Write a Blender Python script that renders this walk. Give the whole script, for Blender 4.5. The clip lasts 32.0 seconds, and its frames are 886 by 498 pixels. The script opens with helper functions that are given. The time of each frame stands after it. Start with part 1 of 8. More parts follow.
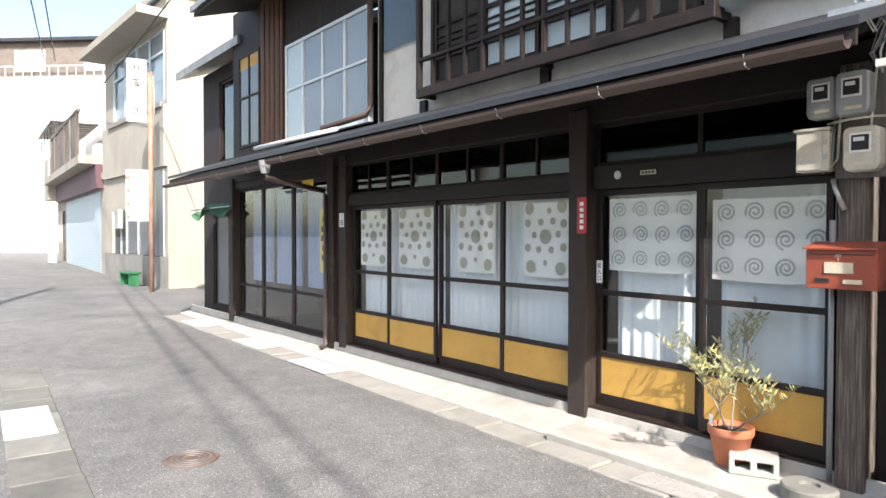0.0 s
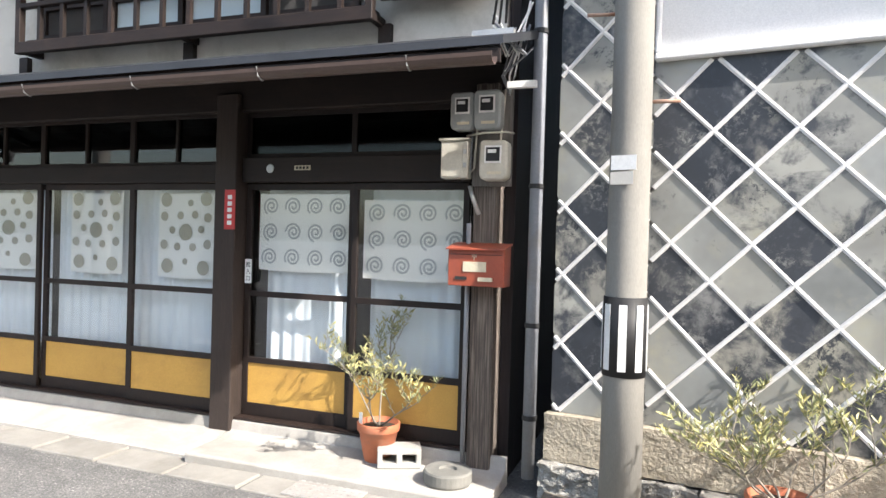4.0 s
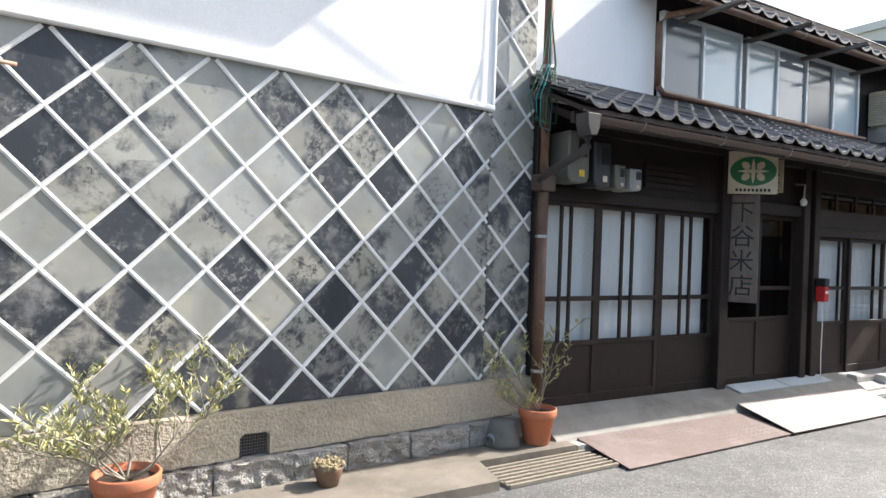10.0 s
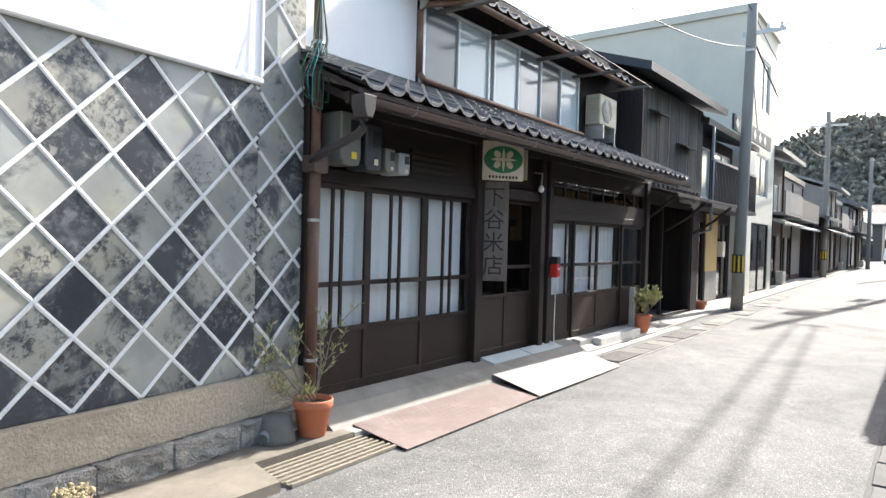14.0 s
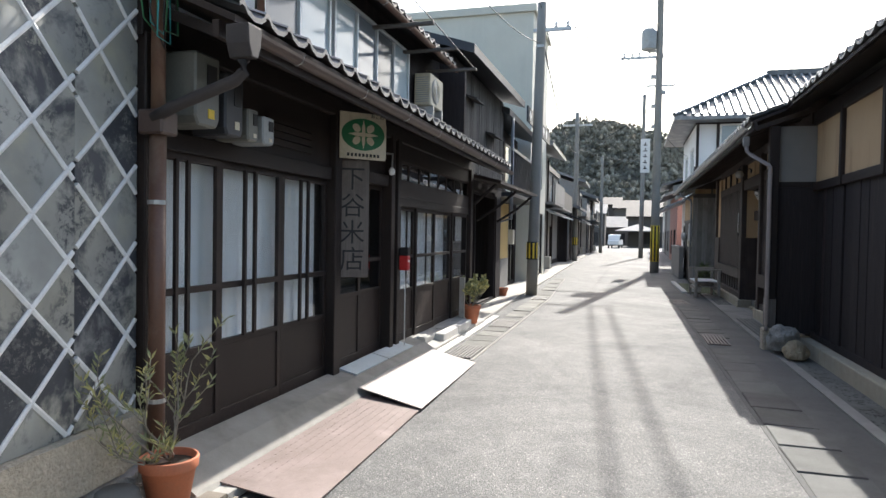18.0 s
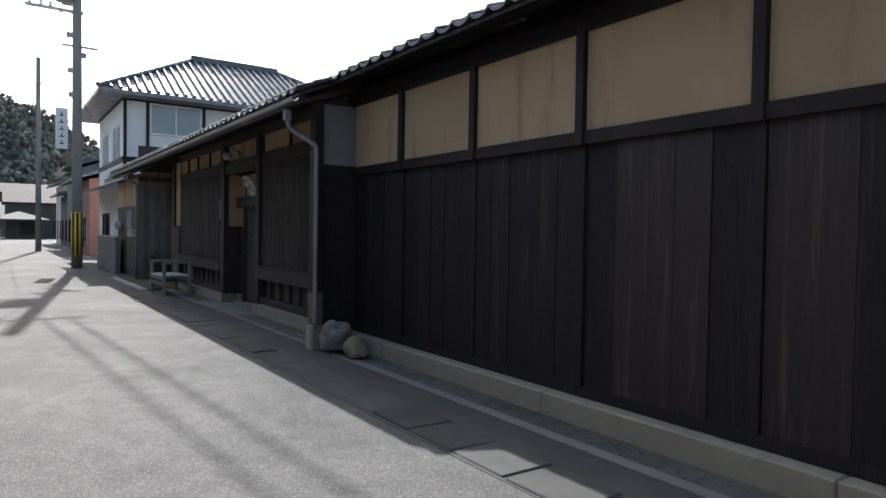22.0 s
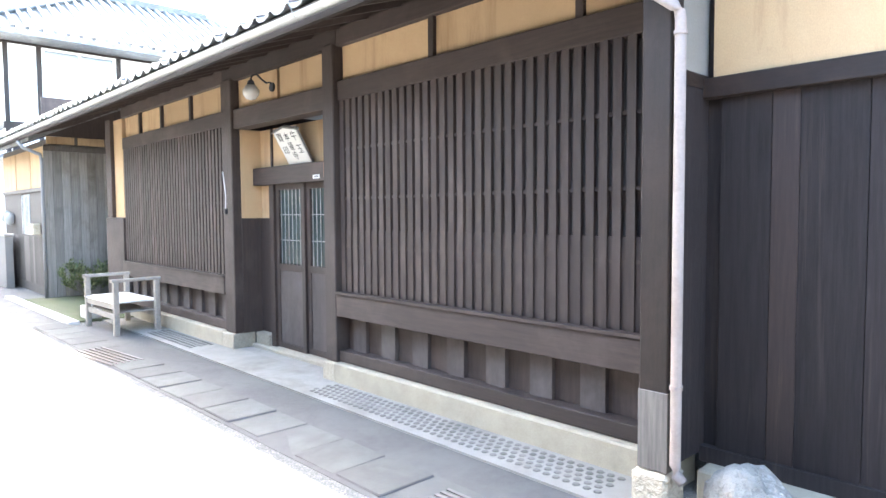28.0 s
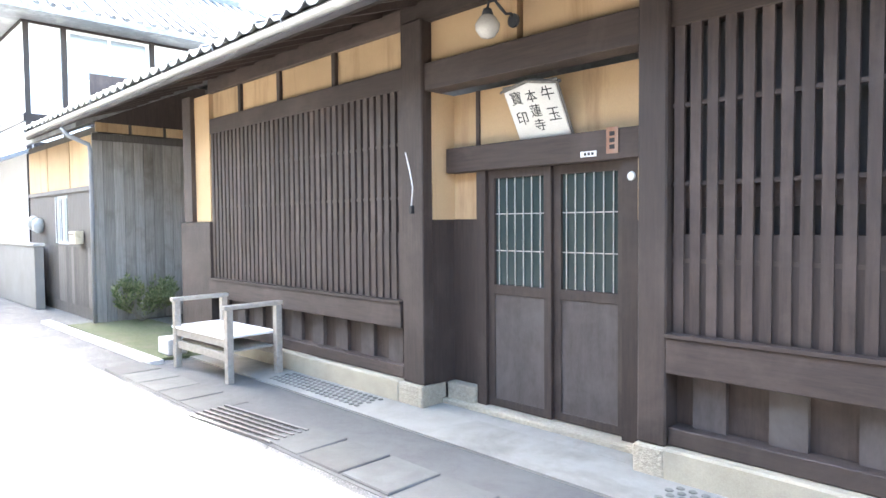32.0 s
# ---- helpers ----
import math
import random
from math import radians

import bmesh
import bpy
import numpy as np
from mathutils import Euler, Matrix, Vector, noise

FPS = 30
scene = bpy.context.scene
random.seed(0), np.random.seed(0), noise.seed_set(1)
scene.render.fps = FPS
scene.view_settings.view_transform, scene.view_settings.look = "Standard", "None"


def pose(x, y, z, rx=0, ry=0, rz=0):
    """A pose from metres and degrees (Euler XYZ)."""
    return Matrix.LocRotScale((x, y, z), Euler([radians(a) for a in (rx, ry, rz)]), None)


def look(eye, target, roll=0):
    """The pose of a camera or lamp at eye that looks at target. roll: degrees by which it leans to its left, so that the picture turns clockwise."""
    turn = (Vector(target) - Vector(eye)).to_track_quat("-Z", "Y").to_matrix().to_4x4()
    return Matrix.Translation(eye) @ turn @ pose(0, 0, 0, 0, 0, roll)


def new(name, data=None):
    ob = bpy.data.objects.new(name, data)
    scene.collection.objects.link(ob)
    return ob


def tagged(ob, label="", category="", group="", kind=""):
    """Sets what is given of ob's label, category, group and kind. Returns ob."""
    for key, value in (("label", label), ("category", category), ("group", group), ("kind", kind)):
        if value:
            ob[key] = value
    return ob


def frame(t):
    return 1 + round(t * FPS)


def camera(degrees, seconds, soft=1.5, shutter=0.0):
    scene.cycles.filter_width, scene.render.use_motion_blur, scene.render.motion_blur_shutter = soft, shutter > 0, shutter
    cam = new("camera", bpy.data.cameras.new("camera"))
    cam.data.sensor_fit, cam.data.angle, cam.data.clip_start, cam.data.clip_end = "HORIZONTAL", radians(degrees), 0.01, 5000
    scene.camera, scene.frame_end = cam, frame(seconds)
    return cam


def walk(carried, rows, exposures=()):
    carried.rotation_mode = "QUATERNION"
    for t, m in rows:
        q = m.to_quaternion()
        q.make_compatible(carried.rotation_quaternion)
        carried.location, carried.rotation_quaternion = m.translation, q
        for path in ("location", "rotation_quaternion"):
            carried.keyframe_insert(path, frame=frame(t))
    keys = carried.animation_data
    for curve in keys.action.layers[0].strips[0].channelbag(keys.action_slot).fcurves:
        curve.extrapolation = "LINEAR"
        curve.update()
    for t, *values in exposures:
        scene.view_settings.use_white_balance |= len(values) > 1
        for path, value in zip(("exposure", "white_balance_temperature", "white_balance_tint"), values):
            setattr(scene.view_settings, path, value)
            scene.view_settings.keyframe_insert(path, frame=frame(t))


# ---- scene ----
PATH = [
    (0, (0.567, 0.429, 1.671), (-1.236, 1.295, 1.629), 0.1),
    (0.5, (0.521, 0.454, 1.652), (-1.275, 1.332, 1.606), 0.2),
    (1, (0.447, 0.493, 1.655), (-1.334, 1.401, 1.604), 0.3),
    (1.5, (0.362, 0.513, 1.666), (-1.383, 1.487, 1.61), 0.6),
    (2, (0.309, 0.539, 1.668), (-1.381, 1.607, 1.614), 0.8),
    (2.5, (0.233, 0.562, 1.658), (-1.35, 1.783, 1.61), 1.2),
    (3, (0.205, 0.564, 1.637), (-1.236, 1.951, 1.604), 1.4),
    (3.5, (0.218, 0.56, 1.625), (-1.056, 2.101, 1.606), 1.6),
    (4, (0.231, 0.543, 1.626), (-0.851, 2.225, 1.61), 1.7),
    (4.5, (0.232, 0.537, 1.621), (-0.725, 2.293, 1.605), 1.7),
    (6.5, (0.088, 0.746, 1.58), (-0.518, 2.652, 1.571), 1.9),
    (7, (0.002, 0.778, 1.568), (-0.414, 2.734, 1.567), 2.0),
    (7.5, (-0.059, 0.777, 1.584), (-0.227, 2.77, 1.58), 2.0),
    (8, (-0.074, 0.693, 1.614), (0.034, 2.69, 1.608), 1.9),
    (8.5, (-0.172, 0.592, 1.634), (0.262, 2.544, 1.623), 2.0),
    (9, (-0.217, 0.555, 1.626), (0.413, 2.453, 1.625), 1.9),
    (9.5, (-0.33, 0.52, 1.634), (0.515, 2.332, 1.632), 1.9),
    (10, (-0.417, 0.466, 1.633), (0.602, 2.187, 1.63), 2.0),
    (10.5, (-0.461, 0.452, 1.664), (0.664, 2.106, 1.649), 1.8),
    (11, (-0.475, 0.456, 1.646), (0.733, 2.051, 1.629), 1.6),
    (11.5, (-0.487, 0.442, 1.655), (0.773, 1.995, 1.633), 1.7),
    (12, (-0.497, 0.454, 1.65), (0.831, 1.948, 1.624), 1.6),
    (12.5, (-0.499, 0.508, 1.647), (0.902, 1.935, 1.618), 1.6),
    (13, (-0.459, 0.594, 1.652), (0.999, 1.963, 1.611), 1.7),
    (13.5, (-0.445, 0.673, 1.636), (1.082, 1.965, 1.601), 1.5),
    (14, (-0.479, 0.764, 1.654), (1.119, 1.966, 1.617), 1.6),
    (14.5, (-0.534, 0.868, 1.635), (1.129, 1.979, 1.601), 1.6),
    (16.5, (-0.401, 1.262, 1.612), (1.412, 2.104, 1.568), 0.9),
    (17, (-0.272, 1.568, 1.595), (1.584, 2.313, 1.552), 0.8),
    (17.5, (-0.196, 1.902, 1.625), (1.694, 2.554, 1.581), 1.0),
    (18, (-0.013, 2.188, 1.616), (1.908, 2.741, 1.566), 1.0),
    (18.5, (0.248, 2.508, 1.62), (2.217, 2.85, 1.567), 1.0),
    (19, (0.473, 2.811, 1.619), (2.472, 2.856, 1.572), 1.2),
    (19.5, (0.749, 3.066, 1.583), (2.74, 2.891, 1.537), 1.1),
    (20, (1.019, 3.293, 1.565), (2.99, 2.958, 1.52), 1.2),
    (20.5, (1.283, 3.508, 1.572), (3.199, 2.934, 1.531), 1.3),
    (21, (1.63, 3.613, 1.561), (3.47, 2.83, 1.517), 1.1),
    (21.5, (2.001, 3.696, 1.565), (3.751, 2.73, 1.515), 0.8),
    (22, (2.402, 3.701, 1.56), (4.045, 2.561, 1.509), 0.9),
    (22.5, (2.864, 3.678, 1.605), (4.403, 2.402, 1.539), 0.5),
    (23, (3.358, 3.648, 1.604), (4.846, 2.313, 1.532), 0.5),
    (23.5, (3.856, 3.585, 1.605), (5.293, 2.195, 1.528), 0.4),
    (24, (4.422, 3.552, 1.618), (5.819, 2.123, 1.532), 0.3),
    (24.5, (4.99, 3.517, 1.643), (6.361, 2.064, 1.547), 0.1),
    (25, (5.553, 3.486, 1.653), (6.907, 2.017, 1.557), 0.2),
    (25.5, (6.132, 3.457, 1.648), (7.482, 1.985, 1.545), -0.0),
    (26, (6.715, 3.395, 1.666), (8.068, 1.927, 1.55), -0.4),
    (26.5, (7.287, 3.37, 1.678), (8.676, 1.936, 1.551), -0.9),
    (28.5, (9.171, 3.337, 1.658), (10.627, 1.97, 1.554), -0.4),
    (29, (9.629, 3.363, 1.646), (11.095, 2.006, 1.546), -0.6),
    (29.5, (10.045, 3.368, 1.628), (11.511, 2.011, 1.53), -0.5),
    (30, (10.423, 3.36, 1.633), (11.889, 2.003, 1.536), -0.7),
    (30.5, (10.857, 3.378, 1.634), (12.312, 2.009, 1.537), -0.6),
    (31, (11.327, 3.379, 1.638), (12.771, 1.998, 1.54), -0.6),
    (31.5, (11.782, 3.447, 1.622), (13.216, 2.056, 1.528), -0.6),
    (32, (12.178, 3.458, 1.595), (13.602, 2.056, 1.513), -0.5),
]
EXPOSURE = [(0, 1.35, 6500, 11), (4, 1.45, 6467, 11), (8, 1.25, 6417, 11), (9, 1.35, 6400, 11), (11, 1.6, 6400, 9), (13, 1.75, 6400, 9), (14, 1.7, 6400, 9), (17, 1.4, 6400, 9), (18, 1.25, 6350, 9), (19, 1.1, 6300, 9), (20, 0.65, 6250, 9), (21, 0.55, 6175, 9), (22, 0.65, 6100, 9), (23, 2.5, 6000, 9), (24, 3.5, 6050, 9), (25, 4.0, 6200, 9), (26, 4.25, 6350, 9), (29, 4.5, 6375, 9), (32, 4.45, 6400, 9)]
cam = camera(68.7, 32.0)
walk(cam, [(t, look(eye, target, roll)) for t, eye, target, roll in PATH], EXPOSURE)

# ---- light ----
SUN = Vector((1.2, -0.17, 1.0)).normalized()
world = bpy.data.worlds.new("sky")
scene.world = world
world.use_nodes = True
wn = world.node_tree.nodes
sky = wn.new("ShaderNodeTexSky")
sky.sky_type = "NISHITA"
sky.sun_disc = False
sky.sun_elevation = math.asin(SUN.z)
sky.sun_rotation = math.atan2(SUN.x, SUN.y)
sky.dust_density = 3.0
sky.ozone_density = 0.85
sky.air_density = 1.2
wn["Background"].inputs["Strength"].default_value = 0.145
world.node_tree.links.new(sky.outputs[0], wn["Background"].inputs["Color"])
sun = new("sun", bpy.data.lights.new("sun", "SUN"))
sun.data.energy, sun.data.angle, sun.data.color = 4.0, radians(0.55), (1.0, 0.95, 0.88)
sun.matrix_world = Matrix.Translation((0, 0, 30)) @ (-SUN).to_track_quat("-Z", "Y").to_matrix().to_4x4()


# ---- materials ----
def ramp(nt, fac, stops):
    n = nt.nodes.new("ShaderNodeValToRGB")
    while len(n.color_ramp.elements) < len(stops):
        n.color_ramp.elements.new(0.5)
    for e, (p, c) in zip(n.color_ramp.elements, stops):
        e.position, e.color = p, (*c, 1)
    nt.links.new(fac, n.inputs[0])
    return n.outputs[0]


def noise_tex(nt, scale, stretch=(1, 1, 1), detail=5.0, rough=0.6, distort=0.0):
    co = nt.nodes.new("ShaderNodeTexCoord")
    mp = nt.nodes.new("ShaderNodeMapping")
    mp.inputs["Scale"].default_value = stretch
    nt.links.new(co.outputs["Object"], mp.inputs[0])
    tx = nt.nodes.new("ShaderNodeTexNoise")
    tx.inputs["Scale"].default_value = scale
    tx.inputs["Detail"].default_value = detail
    tx.inputs["Roughness"].default_value = rough
    tx.inputs["Distortion"].default_value = distort
    nt.links.new(mp.outputs[0], tx.inputs["Vector"])
    rnd = nt.nodes.new("ShaderNodeObjectInfo")
    shift = nt.nodes.new("ShaderNodeVectorMath")
    shift.operation = "SCALE"
    shift.inputs[0].default_value = (31.0, 17.0, 23.0)
    nt.links.new(rnd.outputs["Random"], shift.inputs["Scale"])
    nt.links.new(shift.outputs[0], mp.inputs["Location"])
    return tx.outputs[0]


def mixed(nt, fac, a, b, how="MIX"):
    n = nt.nodes.new("ShaderNodeMix")
    n.data_type, n.blend_type = "RGBA", how
    for sock, v in ((n.inputs[0], fac), (n.inputs[6], a), (n.inputs[7], b)):
        if isinstance(v, bpy.types.NodeSocket):
            nt.links.new(v, sock)
        elif isinstance(v, (int, float)):
            sock.default_value = v
        else:
            sock.default_value = (*v, 1)
    return n.outputs[2]


def mat(name, a, b=None, rough=0.75, metal=0.0, scale=5.0, stretch=(1, 1, 1), fine=70.0, bump=0.15,
        stain=None, stain_scale=0.9, stain_at=(0.5, 0.72), spread=0.0, spec=0.5, depth=0.004, contrast=(0.3, 0.7), stain_stretch=(1, 1, 1), islands=0.0):
    """Two-tone grain a to b, larger stains, fine relief; spread: how much single pieces differ in lightness."""
    m = bpy.data.materials.new(name)
    m.use_nodes = True
    nt = m.node_tree
    p = nt.nodes["Principled BSDF"]
    p.inputs["Roughness"].default_value = rough
    p.inputs["Metallic"].default_value = metal
    p.inputs["Specular IOR Level"].default_value = spec
    b = b or tuple(c * 0.8 for c in a)
    col = ramp(nt, noise_tex(nt, scale, stretch), [(contrast[0], b), (contrast[1], a)])
    fn = noise_tex(nt, fine, stretch, 3.0)
    col = mixed(nt, 0.35, col, ramp(nt, fn, [(0.25, tuple(c * 0.7 for c in a)), (0.75, tuple(min(1, c * 1.18) for c in a))]))
    if stain:
        sfac = ramp(nt, noise_tex(nt, stain_scale, stain_stretch, 8.0, 0.68, 0.4), [(stain_at[0], (0, 0, 0)), (stain_at[1], (1, 1, 1))])
        col = mixed(nt, sfac, col, stain)
    if islands:
        ge = nt.nodes.new("ShaderNodeNewGeometry")
        mi = nt.nodes.new("ShaderNodeMapRange")
        mi.inputs[3].default_value, mi.inputs[4].default_value = 1 - islands, 1 + islands
        nt.links.new(ge.outputs["Random Per Island"], mi.inputs[0])
        hi = nt.nodes.new("ShaderNodeHueSaturation")
        nt.links.new(mi.outputs[0], hi.inputs["Value"])
        nt.links.new(col, hi.inputs["Color"])
        col = hi.outputs[0]
    if spread:
        oi = nt.nodes.new("ShaderNodeObjectInfo")
        mr = nt.nodes.new("ShaderNodeMapRange")
        mr.inputs[3].default_value, mr.inputs[4].default_value = 1 - spread, 1 + spread
        nt.links.new(oi.outputs["Random"], mr.inputs[0])
        hs = nt.nodes.new("ShaderNodeHueSaturation")
        nt.links.new(mr.outputs[0], hs.inputs["Value"])
        nt.links.new(col, hs.inputs["Color"])
        col = hs.outputs[0]
    nt.links.new(col, p.inputs["Base Color"])
    if bump:
        bp = nt.nodes.new("ShaderNodeBump")
        bp.inputs["Strength"].default_value = bump
        bp.inputs["Distance"].default_value = depth
        nt.links.new(fn, bp.inputs["Height"])
        nt.links.new(bp.outputs[0], p.inputs["Normal"])
    return m


def glass(name, tint=(0.92, 0.95, 0.95), rough=0.01, gloss=1.0):
    m = bpy.data.materials.new(name)
    m.use_nodes = True
    nt = m.node_tree
    nt.nodes.remove(nt.nodes["Principled BSDF"])
    tr = nt.nodes.new("ShaderNodeBsdfTransparent")
    tr.inputs[0].default_value = (*tint, 1)
    gl = nt.nodes.new("ShaderNodeBsdfGlossy")
    gl.inputs["Roughness"].default_value = rough
    gl.inputs["Color"].default_value = (gloss, gloss, gloss, 1)
    fr = nt.nodes.new("ShaderNodeLayerWeight")
    fr.inputs[0].default_value = 0.5
    pw = nt.nodes.new("ShaderNodeMath")
    pw.operation = "POWER"
    pw.inputs[1].default_value = 4.0
    ma = nt.nodes.new("ShaderNodeMath")
    ma.operation = "MULTIPLY_ADD"
    ma.inputs[1].default_value, ma.inputs[2].default_value = 0.9, 0.05
    nt.links.new(fr.outputs["Facing"], pw.inputs[0])
    nt.links.new(pw.outputs[0], ma.inputs[0])
    mx = nt.nodes.new("ShaderNodeMixShader")
    nt.links.new(ma.outputs[0], mx.inputs[0])
    nt.links.new(tr.outputs[0], mx.inputs[1])
    nt.links.new(gl.outputs[0], mx.inputs[2])
    nt.links.new(mx.outputs[0], nt.nodes["Material Output"].inputs[0])
    return m


def voronoi(nt, scale, feature="F1", vector=None):
    v = nt.nodes.new("ShaderNodeTexVoronoi")
    v.feature = feature
    v.inputs["Scale"].default_value = scale
    if vector is None:
        vector = nt.nodes.new("ShaderNodeTexCoord").outputs["Object"]
    nt.links.new(vector, v.inputs["Vector"])
    return v


def asphalt(name, tone=1.0):
    """Stone chips in bitumen, worn paler in patches, with a few fine cracks."""
    m = bpy.data.materials.new(name)
    m.use_nodes = True
    nt = m.node_tree
    p = nt.nodes["Principled BSDF"]
    p.inputs["Roughness"].default_value = 0.82
    p.inputs["Specular IOR Level"].default_value = 0.35
    chips = voronoi(nt, 120)
    sep = nt.nodes.new("ShaderNodeSeparateColor")
    nt.links.new(chips.outputs["Color"], sep.inputs[0])
    k = tone
    col = ramp(nt, sep.outputs[0], [(0.0, (0.088 * k, 0.088 * k, 0.086 * k)), (0.5, (0.128 * k, 0.127 * k, 0.124 * k)), (0.85, (0.16 * k, 0.158 * k, 0.152 * k)), (0.96, (0.18 * k, 0.177 * k, 0.17 * k)), (1.0, (0.33 * k, 0.32 * k, 0.30 * k))])
    gap = ramp(nt, chips.outputs["Distance"], [(0.35, (1, 1, 1)), (0.8, (0.7, 0.7, 0.7))])
    col = mixed(nt, 1.0, col, gap, "MULTIPLY")
    wear = ramp(nt, noise_tex(nt, 0.5, (1, 1, 1), 9.0, 0.7, 0.5), [(0.35, (0.72, 0.72, 0.73)), (0.7, (1.28, 1.27, 1.25))])
    col = mixed(nt, 1.0, col, wear, "MULTIPLY")
    patch = ramp(nt, noise_tex(nt, 4.0, (1, 1, 1), 6.0, 0.7), [(0.3, (0.82, 0.82, 0.82)), (0.7, (1.14, 1.14, 1.13))])
    col = mixed(nt, 1.0, col, patch, "MULTIPLY")
    co = nt.nodes.new("ShaderNodeTexCoord")
    wob = nt.nodes.new("ShaderNodeTexNoise")
    wob.inputs["Scale"].default_value, wob.inputs["Detail"].default_value = 1.7, 6.0
    nt.links.new(co.outputs["Object"], wob.inputs["Vector"])
    add = nt.nodes.new("ShaderNodeVectorMath")
    add.operation = "MULTIPLY_ADD"
    add.inputs[1].default_value = (0.9, 0.9, 0.0)
    nt.links.new(wob.outputs["Color"], add.inputs[0])
    nt.links.new(co.outputs["Object"], add.inputs[2])
    edge = voronoi(nt, 0.42, "DISTANCE_TO_EDGE", add.outputs[0])
    line = ramp(nt, edge.outputs["Distance"], [(0.0, (1, 1, 1)), (0.0035, (0, 0, 0))])
    where = ramp(nt, noise_tex(nt, 0.22), [(0.5, (0, 0, 0)), (0.6, (0.8, 0.8, 0.8))])
    col = mixed(nt, mixed(nt, 1.0, line, where, "MULTIPLY"), col, (0.035, 0.034, 0.033))
    nt.links.new(col, p.inputs["Base Color"])
    bp = nt.nodes.new("ShaderNodeBump")
    bp.inputs["Strength"].default_value, bp.inputs["Distance"].default_value = 0.8, 0.004
    bp.invert = True
    nt.links.new(chips.outputs["Distance"], bp.inputs["Height"])
    nt.links.new(bp.outputs[0], p.inputs["Normal"])
    return m


def blotched_tile(name, light, dark, at, tilt=0.2):
    """Smoke-fired clay tile: pale body with charcoal clouds, more on some tiles than on others."""
    m = bpy.data.materials.new(name)
    m.use_nodes = True
    nt = m.node_tree
    p = nt.nodes["Principled BSDF"]
    p.inputs["Roughness"].default_value = 0.42
    oi = nt.nodes.new("ShaderNodeObjectInfo")
    def toned(v):
        body = ramp(nt, noise_tex(nt, 1.6, (1, 1, 1), 4.0), [(0.3, tuple(c * 0.6 for c in v)), (0.7, tuple(c * 1.12 for c in v))])
        return body
    mr = nt.nodes.new("ShaderNodeMapRange")
    mr.inputs[3].default_value, mr.inputs[4].default_value = -tilt / 2, tilt / 2
    nt.links.new(oi.outputs["Random"], mr.inputs[0])
    def clouded(scale, lo, hi, rough):
        ad = nt.nodes.new("ShaderNodeMath")
        nt.links.new(noise_tex(nt, scale, (1, 1, 1), 10.0, rough, 0.35), ad.inputs[0])
        nt.links.new(mr.outputs[0], ad.inputs[1])
        return ramp(nt, ad.outputs[0], [(lo, (0, 0, 0)), (hi, (1, 1, 1))])
    base = toned(light)
    tint = ramp(nt, oi.outputs["Random"], [(0.0, (0.86, 0.9, 0.95)), (0.5, (1.0, 1.0, 0.98)), (0.8, (1.05, 1.0, 0.9)), (1.0, (0.9, 0.93, 0.98))])
    base = mixed(nt, 1.0, base, tint, "MULTIPLY")
    ochre = ramp(nt, noise_tex(nt, 2.3, (1, 1, 1), 6.0, 0.6), [(0.5, (0, 0, 0)), (0.68, (0.75, 0.75, 0.75))])
    base = mixed(nt, ochre, base, (light[0] * 1.02, light[1] * 0.97, light[2] * 0.78))
    col = mixed(nt, clouded(2.1, at - 0.12, at + 0.20, 0.5), base, tuple(0.45 * a + 0.55 * b for a, b in zip(light, dark)))
    col = mixed(nt, clouded(3.4, at - 0.045, at + 0.075, 0.66), col, dark)
    speck = mixed(nt, 1.0, clouded(20.0, at - 0.03, at + 0.04, 0.8), clouded(4.2, at - 0.06, at + 0.06, 0.5), "MULTIPLY")
    col = mixed(nt, speck, col, tuple(c * 0.8 for c in dark))
    nt.links.new(col, p.inputs["Base Color"])
    bp = nt.nodes.new("ShaderNodeBump")
    bp.inputs["Strength"].default_value, bp.inputs["Distance"].default_value = 0.15, 0.004
    nt.links.new(noise_tex(nt, 30.0), bp.inputs["Height"])
    nt.links.new(bp.outputs[0], p.inputs["Normal"])
    return m


ASPHALT = asphalt("asphalt", 1.32)
CONCRETE = mat("concrete", (0.43, 0.41, 0.375), (0.31, 0.295, 0.27), 0.9, scale=7, fine=120, bump=0.3, stain=(0.25, 0.24, 0.21), stain_scale=1.0, stain_at=(0.5, 0.78))
COVER = mat("gutter_cover_concrete", (0.20, 0.195, 0.175), (0.115, 0.112, 0.10), 0.9, scale=5, fine=150, bump=0.5, stain=(0.085, 0.085, 0.075), stain_scale=1.1, stain_at=(0.45, 0.75), spread=0.22)
# Darker copy of COVER: the long house's shade is put into its colour.
SHADECOVER = mat("shaded_cover_concrete", (0.125, 0.125, 0.118), (0.085, 0.085, 0.08), 0.85, scale=5, fine=150, bump=0.5, stain=(0.065, 0.065, 0.06), stain_scale=1.1, stain_at=(0.45, 0.75), spread=0.14)
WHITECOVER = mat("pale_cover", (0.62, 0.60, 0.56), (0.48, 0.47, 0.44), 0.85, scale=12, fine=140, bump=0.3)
GRANITE = mat("granite", (0.50, 0.44, 0.34), (0.32, 0.28, 0.215), 0.9, scale=38, fine=42, bump=1.0, depth=0.022, stain=(0.30, 0.26, 0.2), stain_scale=1.2, spread=0.1)
ROUGHSTONE = mat("rough_stone", (0.47, 0.45, 0.41), (0.24, 0.225, 0.20), 0.9, scale=14, fine=60, bump=1.0, depth=0.03, stain=(0.19, 0.175, 0.155), stain_scale=3.0, stain_at=(0.55, 0.8), spread=0.15)
ROCK = mat("garden_rock", (0.42, 0.40, 0.36), (0.2, 0.19, 0.17), 0.9, scale=9, fine=40, bump=1.0, depth=0.03, spread=0.15)
